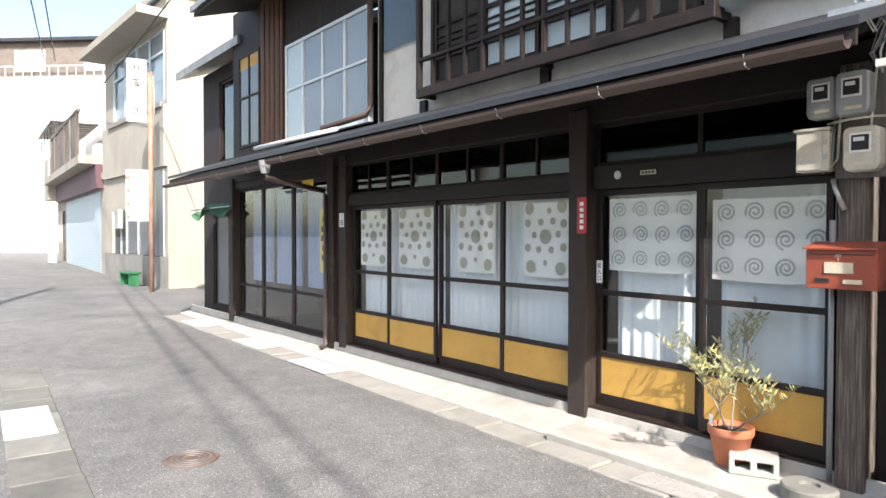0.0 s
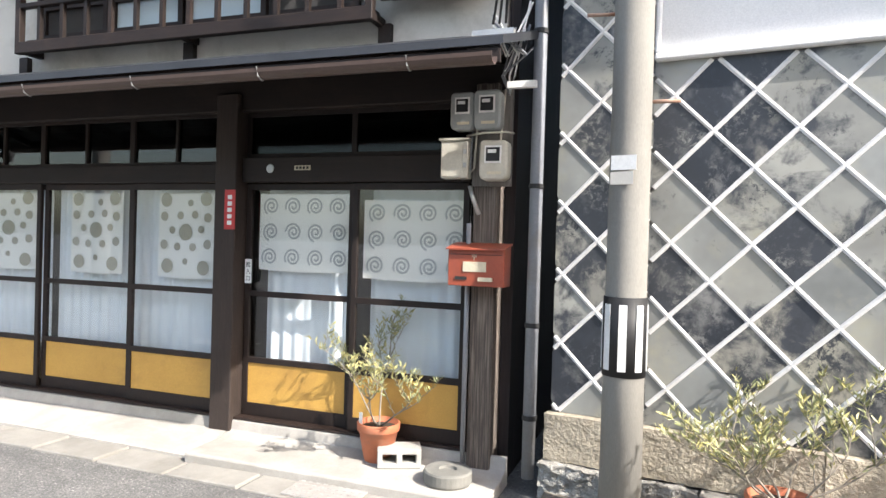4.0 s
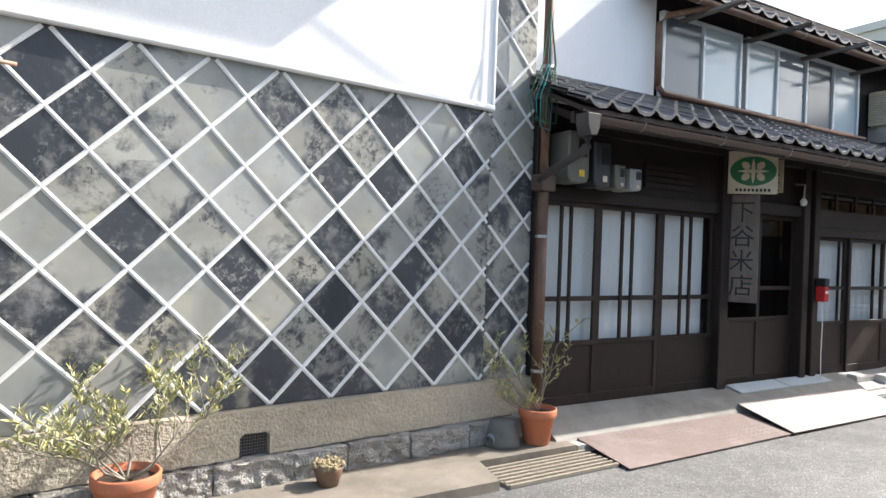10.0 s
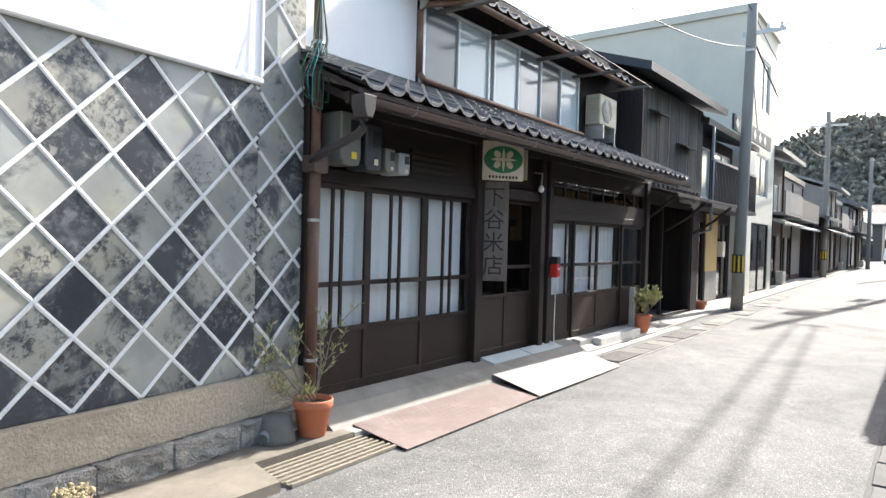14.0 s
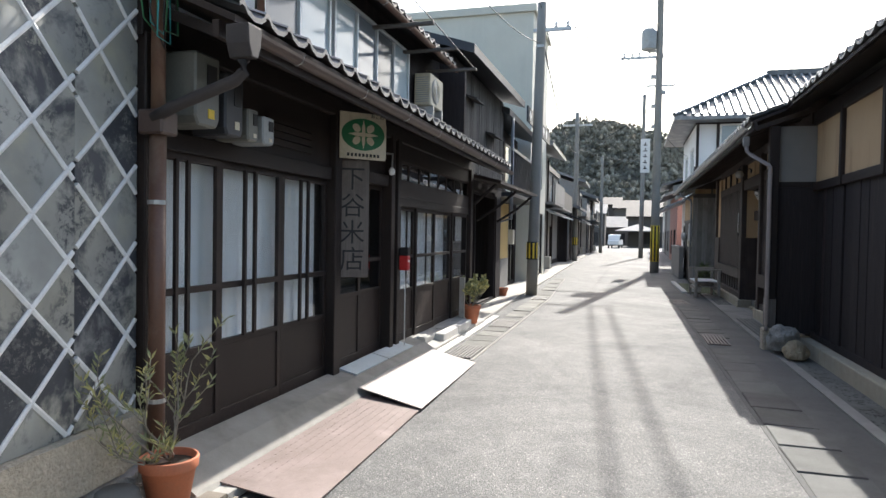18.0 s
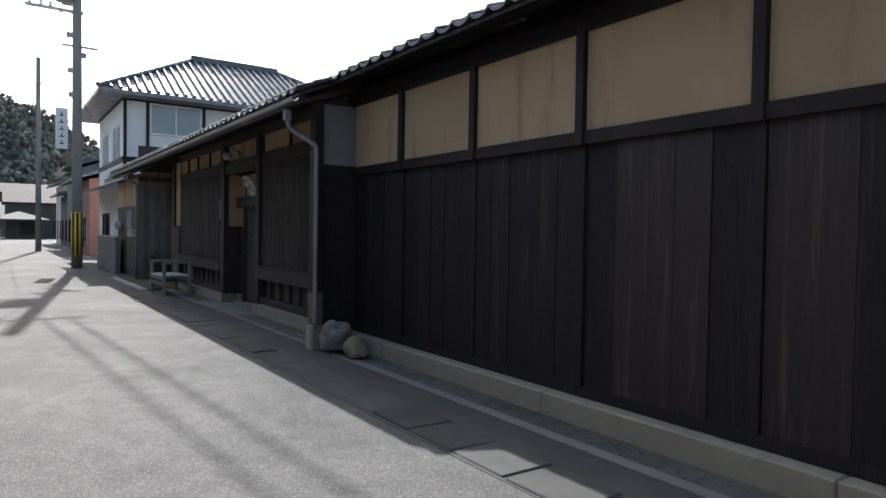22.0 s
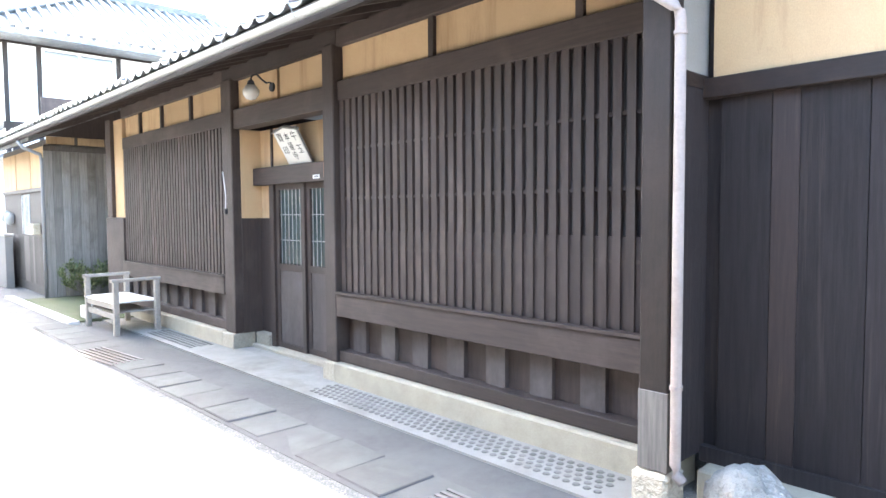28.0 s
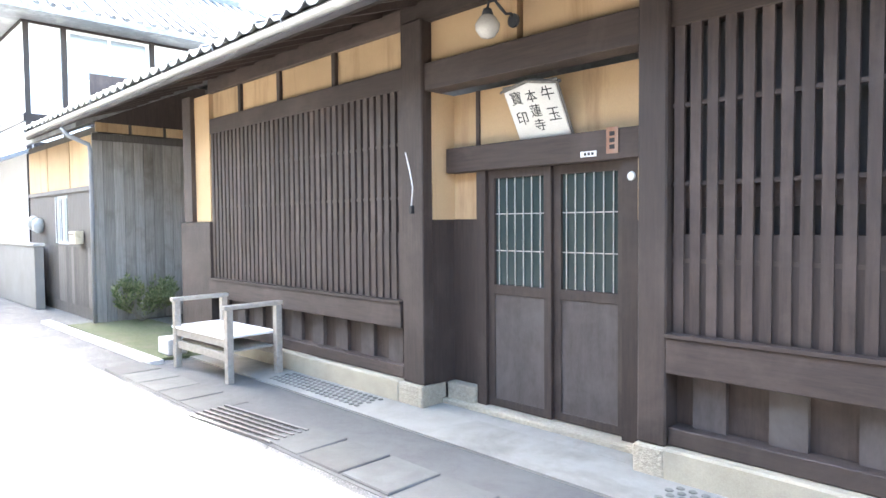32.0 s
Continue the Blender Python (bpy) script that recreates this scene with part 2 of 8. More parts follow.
TANROCK = mat("tan_rock", (0.45, 0.37, 0.25), (0.25, 0.2, 0.13), 0.9, scale=9, fine=40, bump=1.0, depth=0.03)
DARKWOOD = mat("dark_weathered_wood", (0.021, 0.0120, 0.0092), (0.007, 0.0048, 0.0042), 0.62, spec=0.4, scale=9, stretch=(6, 6, 0.5), fine=50, bump=0.5, spread=0.25, stain=(0.042, 0.025, 0.019), stain_scale=1.6, stain_at=(0.52, 0.8))
DARKWOODX = mat("dark_wood_beam", (0.021, 0.0120, 0.0092), (0.007, 0.0048, 0.0042), 0.62, spec=0.4, scale=9, stretch=(0.5, 6, 6), fine=50, bump=0.5, spread=0.25, stain=(0.042, 0.025, 0.019), stain_scale=1.6, stain_at=(0.52, 0.8))
BROWNWOOD = mat("purplish_brown_wood", (0.054, 0.0365, 0.030), (0.021, 0.0145, 0.0122), 0.7, scale=8, stretch=(6, 6, 0.4), fine=50, bump=0.5, spread=0.2, stain=(0.098, 0.072, 0.061), stain_scale=0.9, stain_at=(0.5, 0.82))
BROWNWOODX = mat("purplish_brown_beam", (0.054, 0.0365, 0.030), (0.021, 0.0145, 0.0122), 0.7, scale=8, stretch=(0.4, 6, 6), fine=50, bump=0.5, spread=0.2, stain=(0.098, 0.072, 0.061), stain_scale=0.9, stain_at=(0.5, 0.82))
POSTWOOD = mat("streaked_grey_post", (0.26, 0.215, 0.18), (0.018, 0.013, 0.011), 0.75, scale=10, stretch=(9, 9, 0.3), fine=60, bump=0.9, depth=0.008, contrast=(0.44, 0.66))
BLACKBOARD = mat("charred_board", (0.034, 0.027, 0.027), (0.013, 0.0105, 0.011), 0.75, spec=0.3, scale=7, stretch=(8, 8, 0.4), fine=45, bump=0.5, spread=0.16, stain=(0.085, 0.062, 0.052), stain_scale=2.2, stain_stretch=(5, 5, 0.22), stain_at=(0.56, 0.78))
BARNBOARD = mat("weathered_black_board", (0.085, 0.078, 0.072), (0.022, 0.019, 0.018), 0.8, scale=7, stretch=(9, 9, 0.35), fine=45, bump=0.6, spread=0.3, stain=(0.15, 0.14, 0.13), stain_scale=1.2, stain_stretch=(2, 2, 0.5), stain_at=(0.58, 0.8))
GREYBOARD = mat("silvered_board", (0.16, 0.145, 0.13), (0.06, 0.053, 0.047), 0.8, scale=8, stretch=(8, 8, 0.4), fine=45, bump=0.6, spread=0.35)
# Lighter copy of GREYBOARD: sunlight on the fence is put into the colour.
LITBOARD = mat("sunlit_tone_board", (0.34, 0.32, 0.30), (0.16, 0.145, 0.13), 0.85, scale=8, stretch=(8, 8, 0.3), fine=45, bump=0.6, spread=0.2, stain=(0.12, 0.10, 0.085), stain_scale=0.8, stain_at=(0.5, 0.75))
BENCHWOOD = mat("pale_bench_timber", (0.40, 0.36, 0.31), (0.24, 0.21, 0.18), 0.8, scale=8, stretch=(3, 3, 3), fine=45, bump=0.4, spread=0.15)
RUSSETBOARD = mat("russet_board", (0.042, 0.027, 0.024), (0.016, 0.011, 0.0105), 0.6, scale=7, stretch=(8, 8, 0.4), fine=45, bump=0.5, stain=(0.13, 0.085, 0.066), stain_scale=2.2, stain_stretch=(5, 5, 0.25), stain_at=(0.55, 0.76))
FRONTPOST = mat("weathered_front_post", (0.040, 0.026, 0.020), (0.012, 0.008, 0.0065), 0.7, scale=9, stretch=(9, 9, 0.35), fine=55, bump=0.7, stain=(0.13, 0.095, 0.075), stain_scale=1.4, stain_at=(0.56, 0.8))
# Opaque blue-grey base colour stands in for sky mirrored in window glass.
SKYTINT = mat("sky_tinted_grey_pane", (0.24, 0.27, 0.30), (0.16, 0.19, 0.22), 0.08, scale=0.8, fine=200, bump=0.01, spec=0.8)
PAVING = mat("grey_apron_concrete", (0.31, 0.295, 0.265), (0.22, 0.21, 0.19), 0.9, scale=5, fine=130, bump=0.35, stain=(0.16, 0.15, 0.13), stain_scale=1.0, stain_at=(0.5, 0.75))
# Smooth asphalt whose dark tone paints in shade under the eaves.
SHADEASPHALT = mat("smooth_shaded_asphalt", (0.10, 0.10, 0.097), (0.075, 0.075, 0.073), 0.9, scale=16, fine=160, bump=0.4, stain=(0.13, 0.128, 0.122), stain_scale=1.2, stain_at=(0.45, 0.75))
STAINEDCON = mat("dirty_brown_concrete", (0.235, 0.205, 0.165), (0.145, 0.125, 0.10), 0.9, scale=5, fine=110, bump=0.5, stain=(0.085, 0.075, 0.06), stain_scale=1.4, stain_at=(0.48, 0.75))
PLINTHCON = mat("beige_plinth_concrete", (0.44, 0.39, 0.295), (0.33, 0.285, 0.21), 0.9, scale=6, fine=120, bump=0.35, stain=(0.28, 0.26, 0.21), stain_scale=1.6, stain_at=(0.52, 0.8))
KERB = mat("worn_kerb_concrete", (0.42, 0.41, 0.38), (0.30, 0.29, 0.27), 0.9, scale=9, fine=140, bump=0.4, stain=(0.22, 0.215, 0.195), stain_scale=1.6)
PLAQUE = mat("aged_white_board", (0.66, 0.64, 0.59), (0.58, 0.56, 0.51), 0.7, scale=4, fine=90, bump=0.08)
PALEPIPE = mat("pinkish_pvc", (0.33, 0.28, 0.26), (0.255, 0.215, 0.20), 0.7, scale=4, fine=60, bump=0.08, stain=(0.2, 0.165, 0.15), stain_scale=2)
# Dark glazing with its colour lifted to imitate haze over the lattice gaps.
HAZEPANE = mat("haze_lifted_dark_glazing", (0.050, 0.050, 0.050), (0.034, 0.034, 0.035), 0.5, scale=2, fine=120, bump=0.02, spec=0.35)
TEALPANE = mat("dark_teal_pane", (0.035, 0.055, 0.055), (0.02, 0.035, 0.036), 0.22, scale=2, fine=200, bump=0.01, spec=0.35)
DUSTYWOOD = mat("dusty_door_panel", (0.10, 0.082, 0.075), (0.05, 0.038, 0.034), 0.85, scale=5, stretch=(2, 2, 0.5), fine=45, bump=0.3, stain=(0.125, 0.11, 0.10), stain_scale=1.8, stain_at=(0.45, 0.8))
REDBOARD = mat("reddish_board", (0.12, 0.058, 0.03), (0.045, 0.022, 0.013), 0.7, scale=8, stretch=(8, 8, 0.4), fine=45, bump=0.5, spread=0.3)
OCHRE = mat("ochre_panel", (0.56, 0.33, 0.075), (0.44, 0.25, 0.055), 0.6, scale=3, fine=90, bump=0.12, stain=(0.36, 0.2, 0.05), stain_scale=2.0)
TANPLASTER = mat("tan_clay_plaster", (0.535, 0.375, 0.215), (0.45, 0.305, 0.165), 0.9, scale=1.6, stretch=(1.2, 1.2, 0.7), fine=160, bump=0.25, stain=(0.29, 0.175, 0.09), stain_scale=0.9, stain_stretch=(3.4, 3.4, 0.4), stain_at=(0.53, 0.74), spread=0.13)
PLASTER = mat("off_white_plaster", (0.60, 0.58, 0.53), (0.48, 0.46, 0.42), 0.9, scale=2.5, fine=130, bump=0.15, stain=(0.36, 0.34, 0.3), stain_scale=1.2)
WHITEWALL = mat("white_plaster", (0.82, 0.82, 0.82), (0.76, 0.76, 0.76), 0.8, scale=2, fine=120, bump=0.1)
MORTAR = mat("white_mortar", (0.80, 0.79, 0.77), (0.60, 0.59, 0.57), 0.85, scale=9, fine=110, bump=0.3)
ROOFTILE = mat("grey_kawara_tile", (0.16, 0.165, 0.17), (0.07, 0.07, 0.075), 0.42, scale=7, fine=60, bump=0.25, stain=(0.3, 0.3, 0.29), stain_scale=2.0, spread=0.3)
# Darker than ROOFTILE, with paler patches and more spread between tiles.
RICETILE = mat("dark_patchy_roof_tile", (0.085, 0.085, 0.085), (0.03, 0.03, 0.032), 0.38, scale=7, fine=60, bump=0.3, stain=(0.22, 0.215, 0.20), stain_scale=3.2, stain_at=(0.56, 0.78), spread=0.35)
METALDARK = mat("dark_roof_metal", (0.05, 0.053, 0.06), (0.03, 0.032, 0.037), 0.5, 0.3, scale=3, fine=60, bump=0.1)
BROWNPIPE = mat("brown_pvc", (0.14, 0.07, 0.045), (0.09, 0.045, 0.03), 0.5, scale=4, fine=60, bump=0.1, stain=(0.2, 0.14, 0.1), stain_scale=2)
GUTTER = mat("brown_gutter", (0.095, 0.062, 0.05), (0.06, 0.04, 0.034), 0.5, scale=4, fine=60, bump=0.1)
GREYPIPE = mat("grey_pipe", (0.245, 0.255, 0.28), (0.185, 0.195, 0.215), 0.55, scale=4, fine=60, bump=0.1, stain=(0.2, 0.19, 0.18), stain_scale=2)
STEEL = mat("galvanised_steel", (0.5, 0.5, 0.49), (0.35, 0.35, 0.35), 0.45, 0.7, scale=8, fine=80, bump=0.15)
ALU = mat("aluminium_frame", (0.62, 0.65, 0.66), (0.5, 0.53, 0.54), 0.45, 0.3, scale=6, fine=60, bump=0.05)
NKTILE = blotched_tile("smoked_grey_tile", (0.385, 0.38, 0.345), (0.055, 0.06, 0.07), 0.54, 0.2)
DARKTILE = blotched_tile("charcoal_tile", (0.26, 0.26, 0.255), (0.035, 0.04, 0.05), 0.475, 0.08)
POLEMAT = mat("pole_concrete", (0.27, 0.26, 0.235), (0.20, 0.19, 0.17), 0.85, scale=5, stretch=(1, 1, 0.3), fine=150, bump=0.3, stain=(0.19, 0.18, 0.16), stain_scale=1.5, stain_stretch=(1, 1, 0.3))
BLACK = mat("black_rubber", (0.015, 0.015, 0.016), (0.01, 0.01, 0.01), 0.6, bump=0.05)
WHITEP = mat("white_paint", (0.78, 0.78, 0.76), (0.7, 0.7, 0.68), 0.5, bump=0.05)
GREYBOX = mat("grey_plastic_case", (0.33, 0.35, 0.35), (0.26, 0.275, 0.275), 0.4, bump=0.08, stain=(0.22, 0.22, 0.21), stain_scale=3)
OLIVEBOX = mat("olive_grey_case", (0.15, 0.15, 0.13), (0.11, 0.11, 0.095), 0.45, bump=0.08)
# Opaque grey stands in for dim interiors behind window glass.
PANEGREY = mat("dim_grey_pane", (0.13, 0.145, 0.16), (0.10, 0.115, 0.13), 0.15, scale=1.5, fine=200, bump=0.02, spec=0.6)
BEIGEBOX = mat("beige_plastic_case", (0.58, 0.55, 0.47), (0.5, 0.47, 0.4), 0.5, bump=0.08, stain=(0.4, 0.37, 0.3), stain_scale=3)
CURTAIN = mat("pale_curtain", (0.76, 0.80, 0.84), (0.68, 0.73, 0.78), 0.95, scale=3, fine=200, bump=0.1, spec=0.1)
BLUECURTAIN = mat("blue_curtain", (0.33, 0.42, 0.6), (0.24, 0.32, 0.5), 0.95, scale=3, fine=200, bump=0.1, spec=0.1)
CLOTH = mat("white_cotton", (0.84, 0.83, 0.8), (0.78, 0.77, 0.74), 0.95, scale=3, fine=300, bump=0.1, spec=0.1)
# Upright streaks paint in folds that show through the sheer dots.
SHEERDOT = mat("streaked_sheer_olive", (0.42, 0.40, 0.33), (0.24, 0.225, 0.18), 0.95, scale=16, stretch=(3, 3, 0.25), bump=0.05, spec=0.1)
PRINTGREY = mat("grey_spiral_print", (0.45, 0.47, 0.47), (0.36, 0.38, 0.38), 0.95, scale=12, bump=0.05, spec=0.1)
# Near-black colour puts unlit darkness into room surfaces and some panes.
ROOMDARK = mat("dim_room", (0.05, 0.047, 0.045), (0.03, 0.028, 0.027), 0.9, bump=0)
TERRACOTTA = mat("terracotta", (0.50, 0.165, 0.08), (0.40, 0.125, 0.06), 0.7, scale=6, fine=90, bump=0.2, stain=(0.34, 0.16, 0.1), stain_scale=4)
SOIL = mat("potting_soil", (0.06, 0.045, 0.03), (0.03, 0.022, 0.015), 0.95, scale=40, fine=150, bump=1.0, depth=0.01)
LEAF = mat("olive_leaf", (0.30, 0.31, 0.15), (0.19, 0.21, 0.10), 0.5, scale=8, bump=0.05)
LEAFDARK = mat("dark_leaf", (0.13, 0.17, 0.06), (0.07, 0.10, 0.035), 0.5, scale=8, bump=0.05)
LEAFYELLOW = mat("yellow_leaf", (0.52, 0.47, 0.19), (0.38, 0.35, 0.13), 0.5, scale=8, bump=0.05)
BARK = mat("pale_bark", (0.30, 0.265, 0.215), (0.16, 0.14, 0.11), 0.9, scale=20, bump=0.4)
REDSTEEL = mat("rust_red_plate", (0.195, 0.145, 0.13), (0.15, 0.11, 0.097), 0.7, 0.1, scale=6, fine=90, bump=0.3, stain=(0.25, 0.20, 0.185), stain_scale=1.5)
PLATESTEEL = mat("pale_worn_plate", (0.38, 0.35, 0.325), (0.29, 0.265, 0.245), 0.65, 0.1, scale=6, fine=110, bump=0.3, stain=(0.26, 0.205, 0.18), stain_scale=1.3)
GREYSTEEL = mat("worn_steel_plate", (0.50, 0.49, 0.47), (0.38, 0.37, 0.36), 0.5, 0.35, scale=6, fine=90, bump=0.2, stain=(0.3, 0.26, 0.22), stain_scale=1.5)
BLUEMAT = mat("blue_grey_board", (0.52, 0.58, 0.60), (0.43, 0.49, 0.51), 0.6, bump=0.1, stain=(0.36, 0.39, 0.4), stain_scale=2)
DRAINBROWN = mat("dark_drain_plastic", (0.05, 0.043, 0.042), (0.035, 0.03, 0.03), 0.7, scale=5, bump=0.1)
GRATEPALE = mat("rusty_pale_grating", (0.34, 0.30, 0.24), (0.22, 0.19, 0.15), 0.6, 0.3, scale=14, fine=90, bump=0.2)
GRATE = mat("grating_steel", (0.20, 0.19, 0.18), (0.12, 0.11, 0.105), 0.6, 0.4, scale=14, fine=90, bump=0.2)
RED = mat("red_enamel", (0.52, 0.03, 0.03), (0.42, 0.025, 0.025), 0.4, bump=0.05)
MAILRED = mat("red_brown_paint", (0.36, 0.085, 0.045), (0.28, 0.06, 0.035), 0.4, scale=6, bump=0.1, stain=(0.22, 0.06, 0.04), stain_scale=4)
YELLOW = mat("yellow_plastic", (0.8, 0.58, 0.04), (0.7, 0.5, 0.03), 0.45, bump=0.05)
GREEN = mat("green_enamel", (0.025, 0.17, 0.07), (0.02, 0.12, 0.05), 0.45, bump=0.05, stain=(0.05, 0.12, 0.07), stain_scale=4)
GREENCLOTH = mat("green_canvas", (0.06, 0.17, 0.085), (0.035, 0.10, 0.05), 0.9, scale=4, bump=0.3)
CREAM = mat("cream_enamel", (0.62, 0.56, 0.42), (0.52, 0.46, 0.34), 0.5, bump=0.08, stain=(0.4, 0.33, 0.22), stain_scale=4)
INK = mat("black_ink", (0.02, 0.02, 0.02), (0.015, 0.015, 0.015), 0.7, bump=0)
SIGNWOOD = mat("weathered_signboard", (0.20, 0.17, 0.15), (0.10, 0.083, 0.072), 0.8, scale=8, stretch=(8, 8, 0.4), fine=45, bump=0.6, stain=(0.08, 0.065, 0.055), stain_scale=1.8, stain_at=(0.5, 0.75))
HOUSEWHITE = mat("painted_concrete", (0.375, 0.35, 0.30), (0.31, 0.285, 0.24), 0.85, scale=1.2, fine=120, bump=0.15, stain=(0.28, 0.255, 0.215), stain_scale=0.6, stain_stretch=(1, 1, 0.4))
PALERENDER = mat("pale_greenish_render", (0.64, 0.62, 0.53), (0.56, 0.54, 0.455), 0.85, scale=1.2, fine=120, bump=0.12, stain=(0.48, 0.47, 0.42), stain_scale=0.5, stain_stretch=(1, 1, 0.3), stain_at=(0.55, 0.85))
HOUSEGREY = mat("grey_render", (0.26, 0.25, 0.235), (0.19, 0.185, 0.175), 0.85, scale=1.5, fine=90, bump=0.2, stain=(0.2, 0.19, 0.18), stain_scale=0.6)
YELLOWWALL = mat("yellow_render", (0.58, 0.42, 0.17), (0.48, 0.34, 0.14), 0.85, scale=1.5, fine=90, bump=0.2)
PINKWALL = mat("dull_red_wall", (0.40, 0.20, 0.16), (0.33, 0.165, 0.13), 0.85, bump=0.15)
SHUTTER = mat("shutter_steel", (0.50, 0.60, 0.66), (0.44, 0.53, 0.59), 0.5, 0.2, bump=0.05)
PURPLE = mat("maroon_panel", (0.12, 0.06, 0.075), (0.09, 0.045, 0.06), 0.6, bump=0.1)
CABLE = mat("cable_black", (0.02, 0.02, 0.022), (0.015, 0.015, 0.016), 0.6, bump=0)
TEALCABLE = mat("teal_cable", (0.04, 0.30, 0.30), (0.03, 0.22, 0.22), 0.5, bump=0)
RUST = mat("rusty_steel", (0.30, 0.13, 0.07), (0.42, 0.36, 0.3), 0.7, 0.1, scale=8, stretch=(1, 1, 0.4), fine=60, bump=0.4)
# Woodland colour raised to a pale grey-brown to imitate haze before the hill.
HILL = mat("haze_lightened_woodland", (0.29, 0.275, 0.225), (0.18, 0.175, 0.135), 0.95, scale=0.6, fine=3, bump=1.0, depth=0.6, spec=0.1, islands=0.5)
MOSS = mat("moss_grass", (0.13, 0.145, 0.065), (0.08, 0.085, 0.045), 0.95, scale=12, fine=120, bump=0.8, depth=0.01, stain=(0.16, 0.14, 0.10), stain_scale=1.5)
GLASS = glass("window_glass", (0.97, 0.985, 0.985))
DARKGLASS = glass("dim_window_glass", (0.5, 0.53, 0.55), 0.01, 1.0)
DIMGLASS = glass("dull_dark_glass", (0.35, 0.40, 0.40), 0.05, 0.35)
FROST = mat("frosted_glass", (0.46, 0.54, 0.57), (0.40, 0.48, 0.51), 0.12, scale=1.5, fine=200, bump=0.03, spec=0.7)
SHOJI = mat("shoji_curtain", (0.86, 0.87, 0.88), (0.78, 0.79, 0.80), 0.9, scale=3, fine=120, bump=0.1, spec=0.15)


# ---- building blocks ----
class Geo:
    """Collects vertices and faces in metres; obj() makes them one mesh object."""

    def __init__(self):
        self.v, self.f = [], []

    def add(self, verts, faces):
        n = len(self.v)
        self.v += [tuple(p) for p in verts]
        self.f += [tuple(i + n for i in f) for f in faces]
        return self

    def box(self, x0, x1, y0, y1, z0, z1, m=None):
        vs = [Vector((x, y, z)) for z in (z0, z1) for y in (y0, y1) for x in (x0, x1)]
        if m:
            vs = [m @ p for p in vs]
        return self.add(vs, [(0, 2, 3, 1), (4, 5, 7, 6), (0, 1, 5, 4), (2, 6, 7, 3), (0, 4, 6, 2), (1, 3, 7, 5)])

    def prism(self, poly, a, b, axis="y"):
        """poly: points in the two other axes, in order; pushed out from a to b along the axis."""
        def p(u, w, s):
            return {"x": (s, u, w), "y": (u, s, w), "z": (u, w, s)}[axis]
        n = len(poly)
        vs = [p(u, w, a) for u, w in poly] + [p(u, w, b) for u, w in poly]
        fs = [tuple(range(n)), tuple(range(2 * n - 1, n - 1, -1))]
        fs += [(i, i + n, (i + 1) % n + n, (i + 1) % n) for i in range(n)]
        return self.add(vs, fs)

    def plate(self, xs, zs, solid, y0, y1):
        """A board in the xz plane cut by the lines xs and zs; solid(i, j) says which fields are there; one connected skin."""
        nx, nz = len(xs), len(zs)
        vs = [(x, y, z) for y in (y0, y1) for z in zs for x in xs]
        s = {(i, j) for i in range(nx - 1) for j in range(nz - 1) if solid(i, j)}
        v = lambda i, j, k: k * nx * nz + j * nx + i
        fs = []
        for i, j in s:
            fs.append((v(i, j, 0), v(i + 1, j, 0), v(i + 1, j + 1, 0), v(i, j + 1, 0)))
            fs.append((v(i, j, 1), v(i, j + 1, 1), v(i + 1, j + 1, 1), v(i + 1, j, 1)))
            if (i, j - 1) not in s:
                fs.append((v(i, j, 0), v(i, j, 1), v(i + 1, j, 1), v(i + 1, j, 0)))
            if (i, j + 1) not in s:
                fs.append((v(i, j + 1, 0), v(i + 1, j + 1, 0), v(i + 1, j + 1, 1), v(i, j + 1, 1)))
            if (i - 1, j) not in s:
                fs.append((v(i, j, 0), v(i, j + 1, 0), v(i, j + 1, 1), v(i, j, 1)))
            if (i + 1, j) not in s:
                fs.append((v(i + 1, j, 0), v(i + 1, j, 1), v(i + 1, j + 1, 1), v(i + 1, j + 1, 0)))
        used = sorted({q for f in fs for q in f})
        at = {q: n for n, q in enumerate(used)}
        return self.add([vs[q] for q in used], [tuple(at[q] for q in f) for f in fs])

    def sash(self, x0, x1, z0, z1, y0, y1, w=0.05, bars=(), rails=(), bw=0.04):
        """A window frame with upright bars and level rails at the given middles."""
        xs = [x0, x0 + w] + [q for b in bars for q in (b - bw / 2, b + bw / 2)] + [x1 - w, x1]
        zs = [z0, z0 + w] + [q for r in rails for q in (r - bw / 2, r + bw / 2)] + [z1 - w, z1]
        return self.plate(xs, zs, lambda i, j: i % 2 == 0 or j % 2 == 0, y0, y1)

    def tube(self, pts, r, n=8, r1=None):
        pts = [Vector(p) for p in pts]
        rings = []
        for i, p in enumerate(pts):
            d = (pts[min(i + 1, len(pts) - 1)] - pts[max(i - 1, 0)]).normalized()
            s = d.orthogonal().normalized() if abs(d.z) > 0.9 else d.cross(Vector((0, 0, 1))).normalized()
            t = d.cross(s)
            rr = r if r1 is None else r + (r1 - r) * i / (len(pts) - 1)
            rings.append([p + (s * math.cos(k * math.tau / n) + t * math.sin(k * math.tau / n)) * rr for k in range(n)])
        vs = [q for ring in rings for q in ring]
        fs = [(i * n + k, i * n + (k + 1) % n, (i + 1) * n + (k + 1) % n, (i + 1) * n + k) for i in range(len(pts) - 1) for k in range(n)]
        fs += [tuple(range(n - 1, -1, -1)), tuple(range((len(pts) - 1) * n, len(pts) * n))]
        return self.add(vs, fs)

    def lathe(self, prof, n=20, at=(0, 0, 0)):
        vs = [(at[0] + r * math.cos(k * math.tau / n), at[1] + r * math.sin(k * math.tau / n), at[2] + z) for r, z in prof for k in range(n)]
        fs = [(i * n + k, i * n + (k + 1) % n, (i + 1) * n + (k + 1) % n, (i + 1) * n + k) for i in range(len(prof) - 1) for k in range(n)]
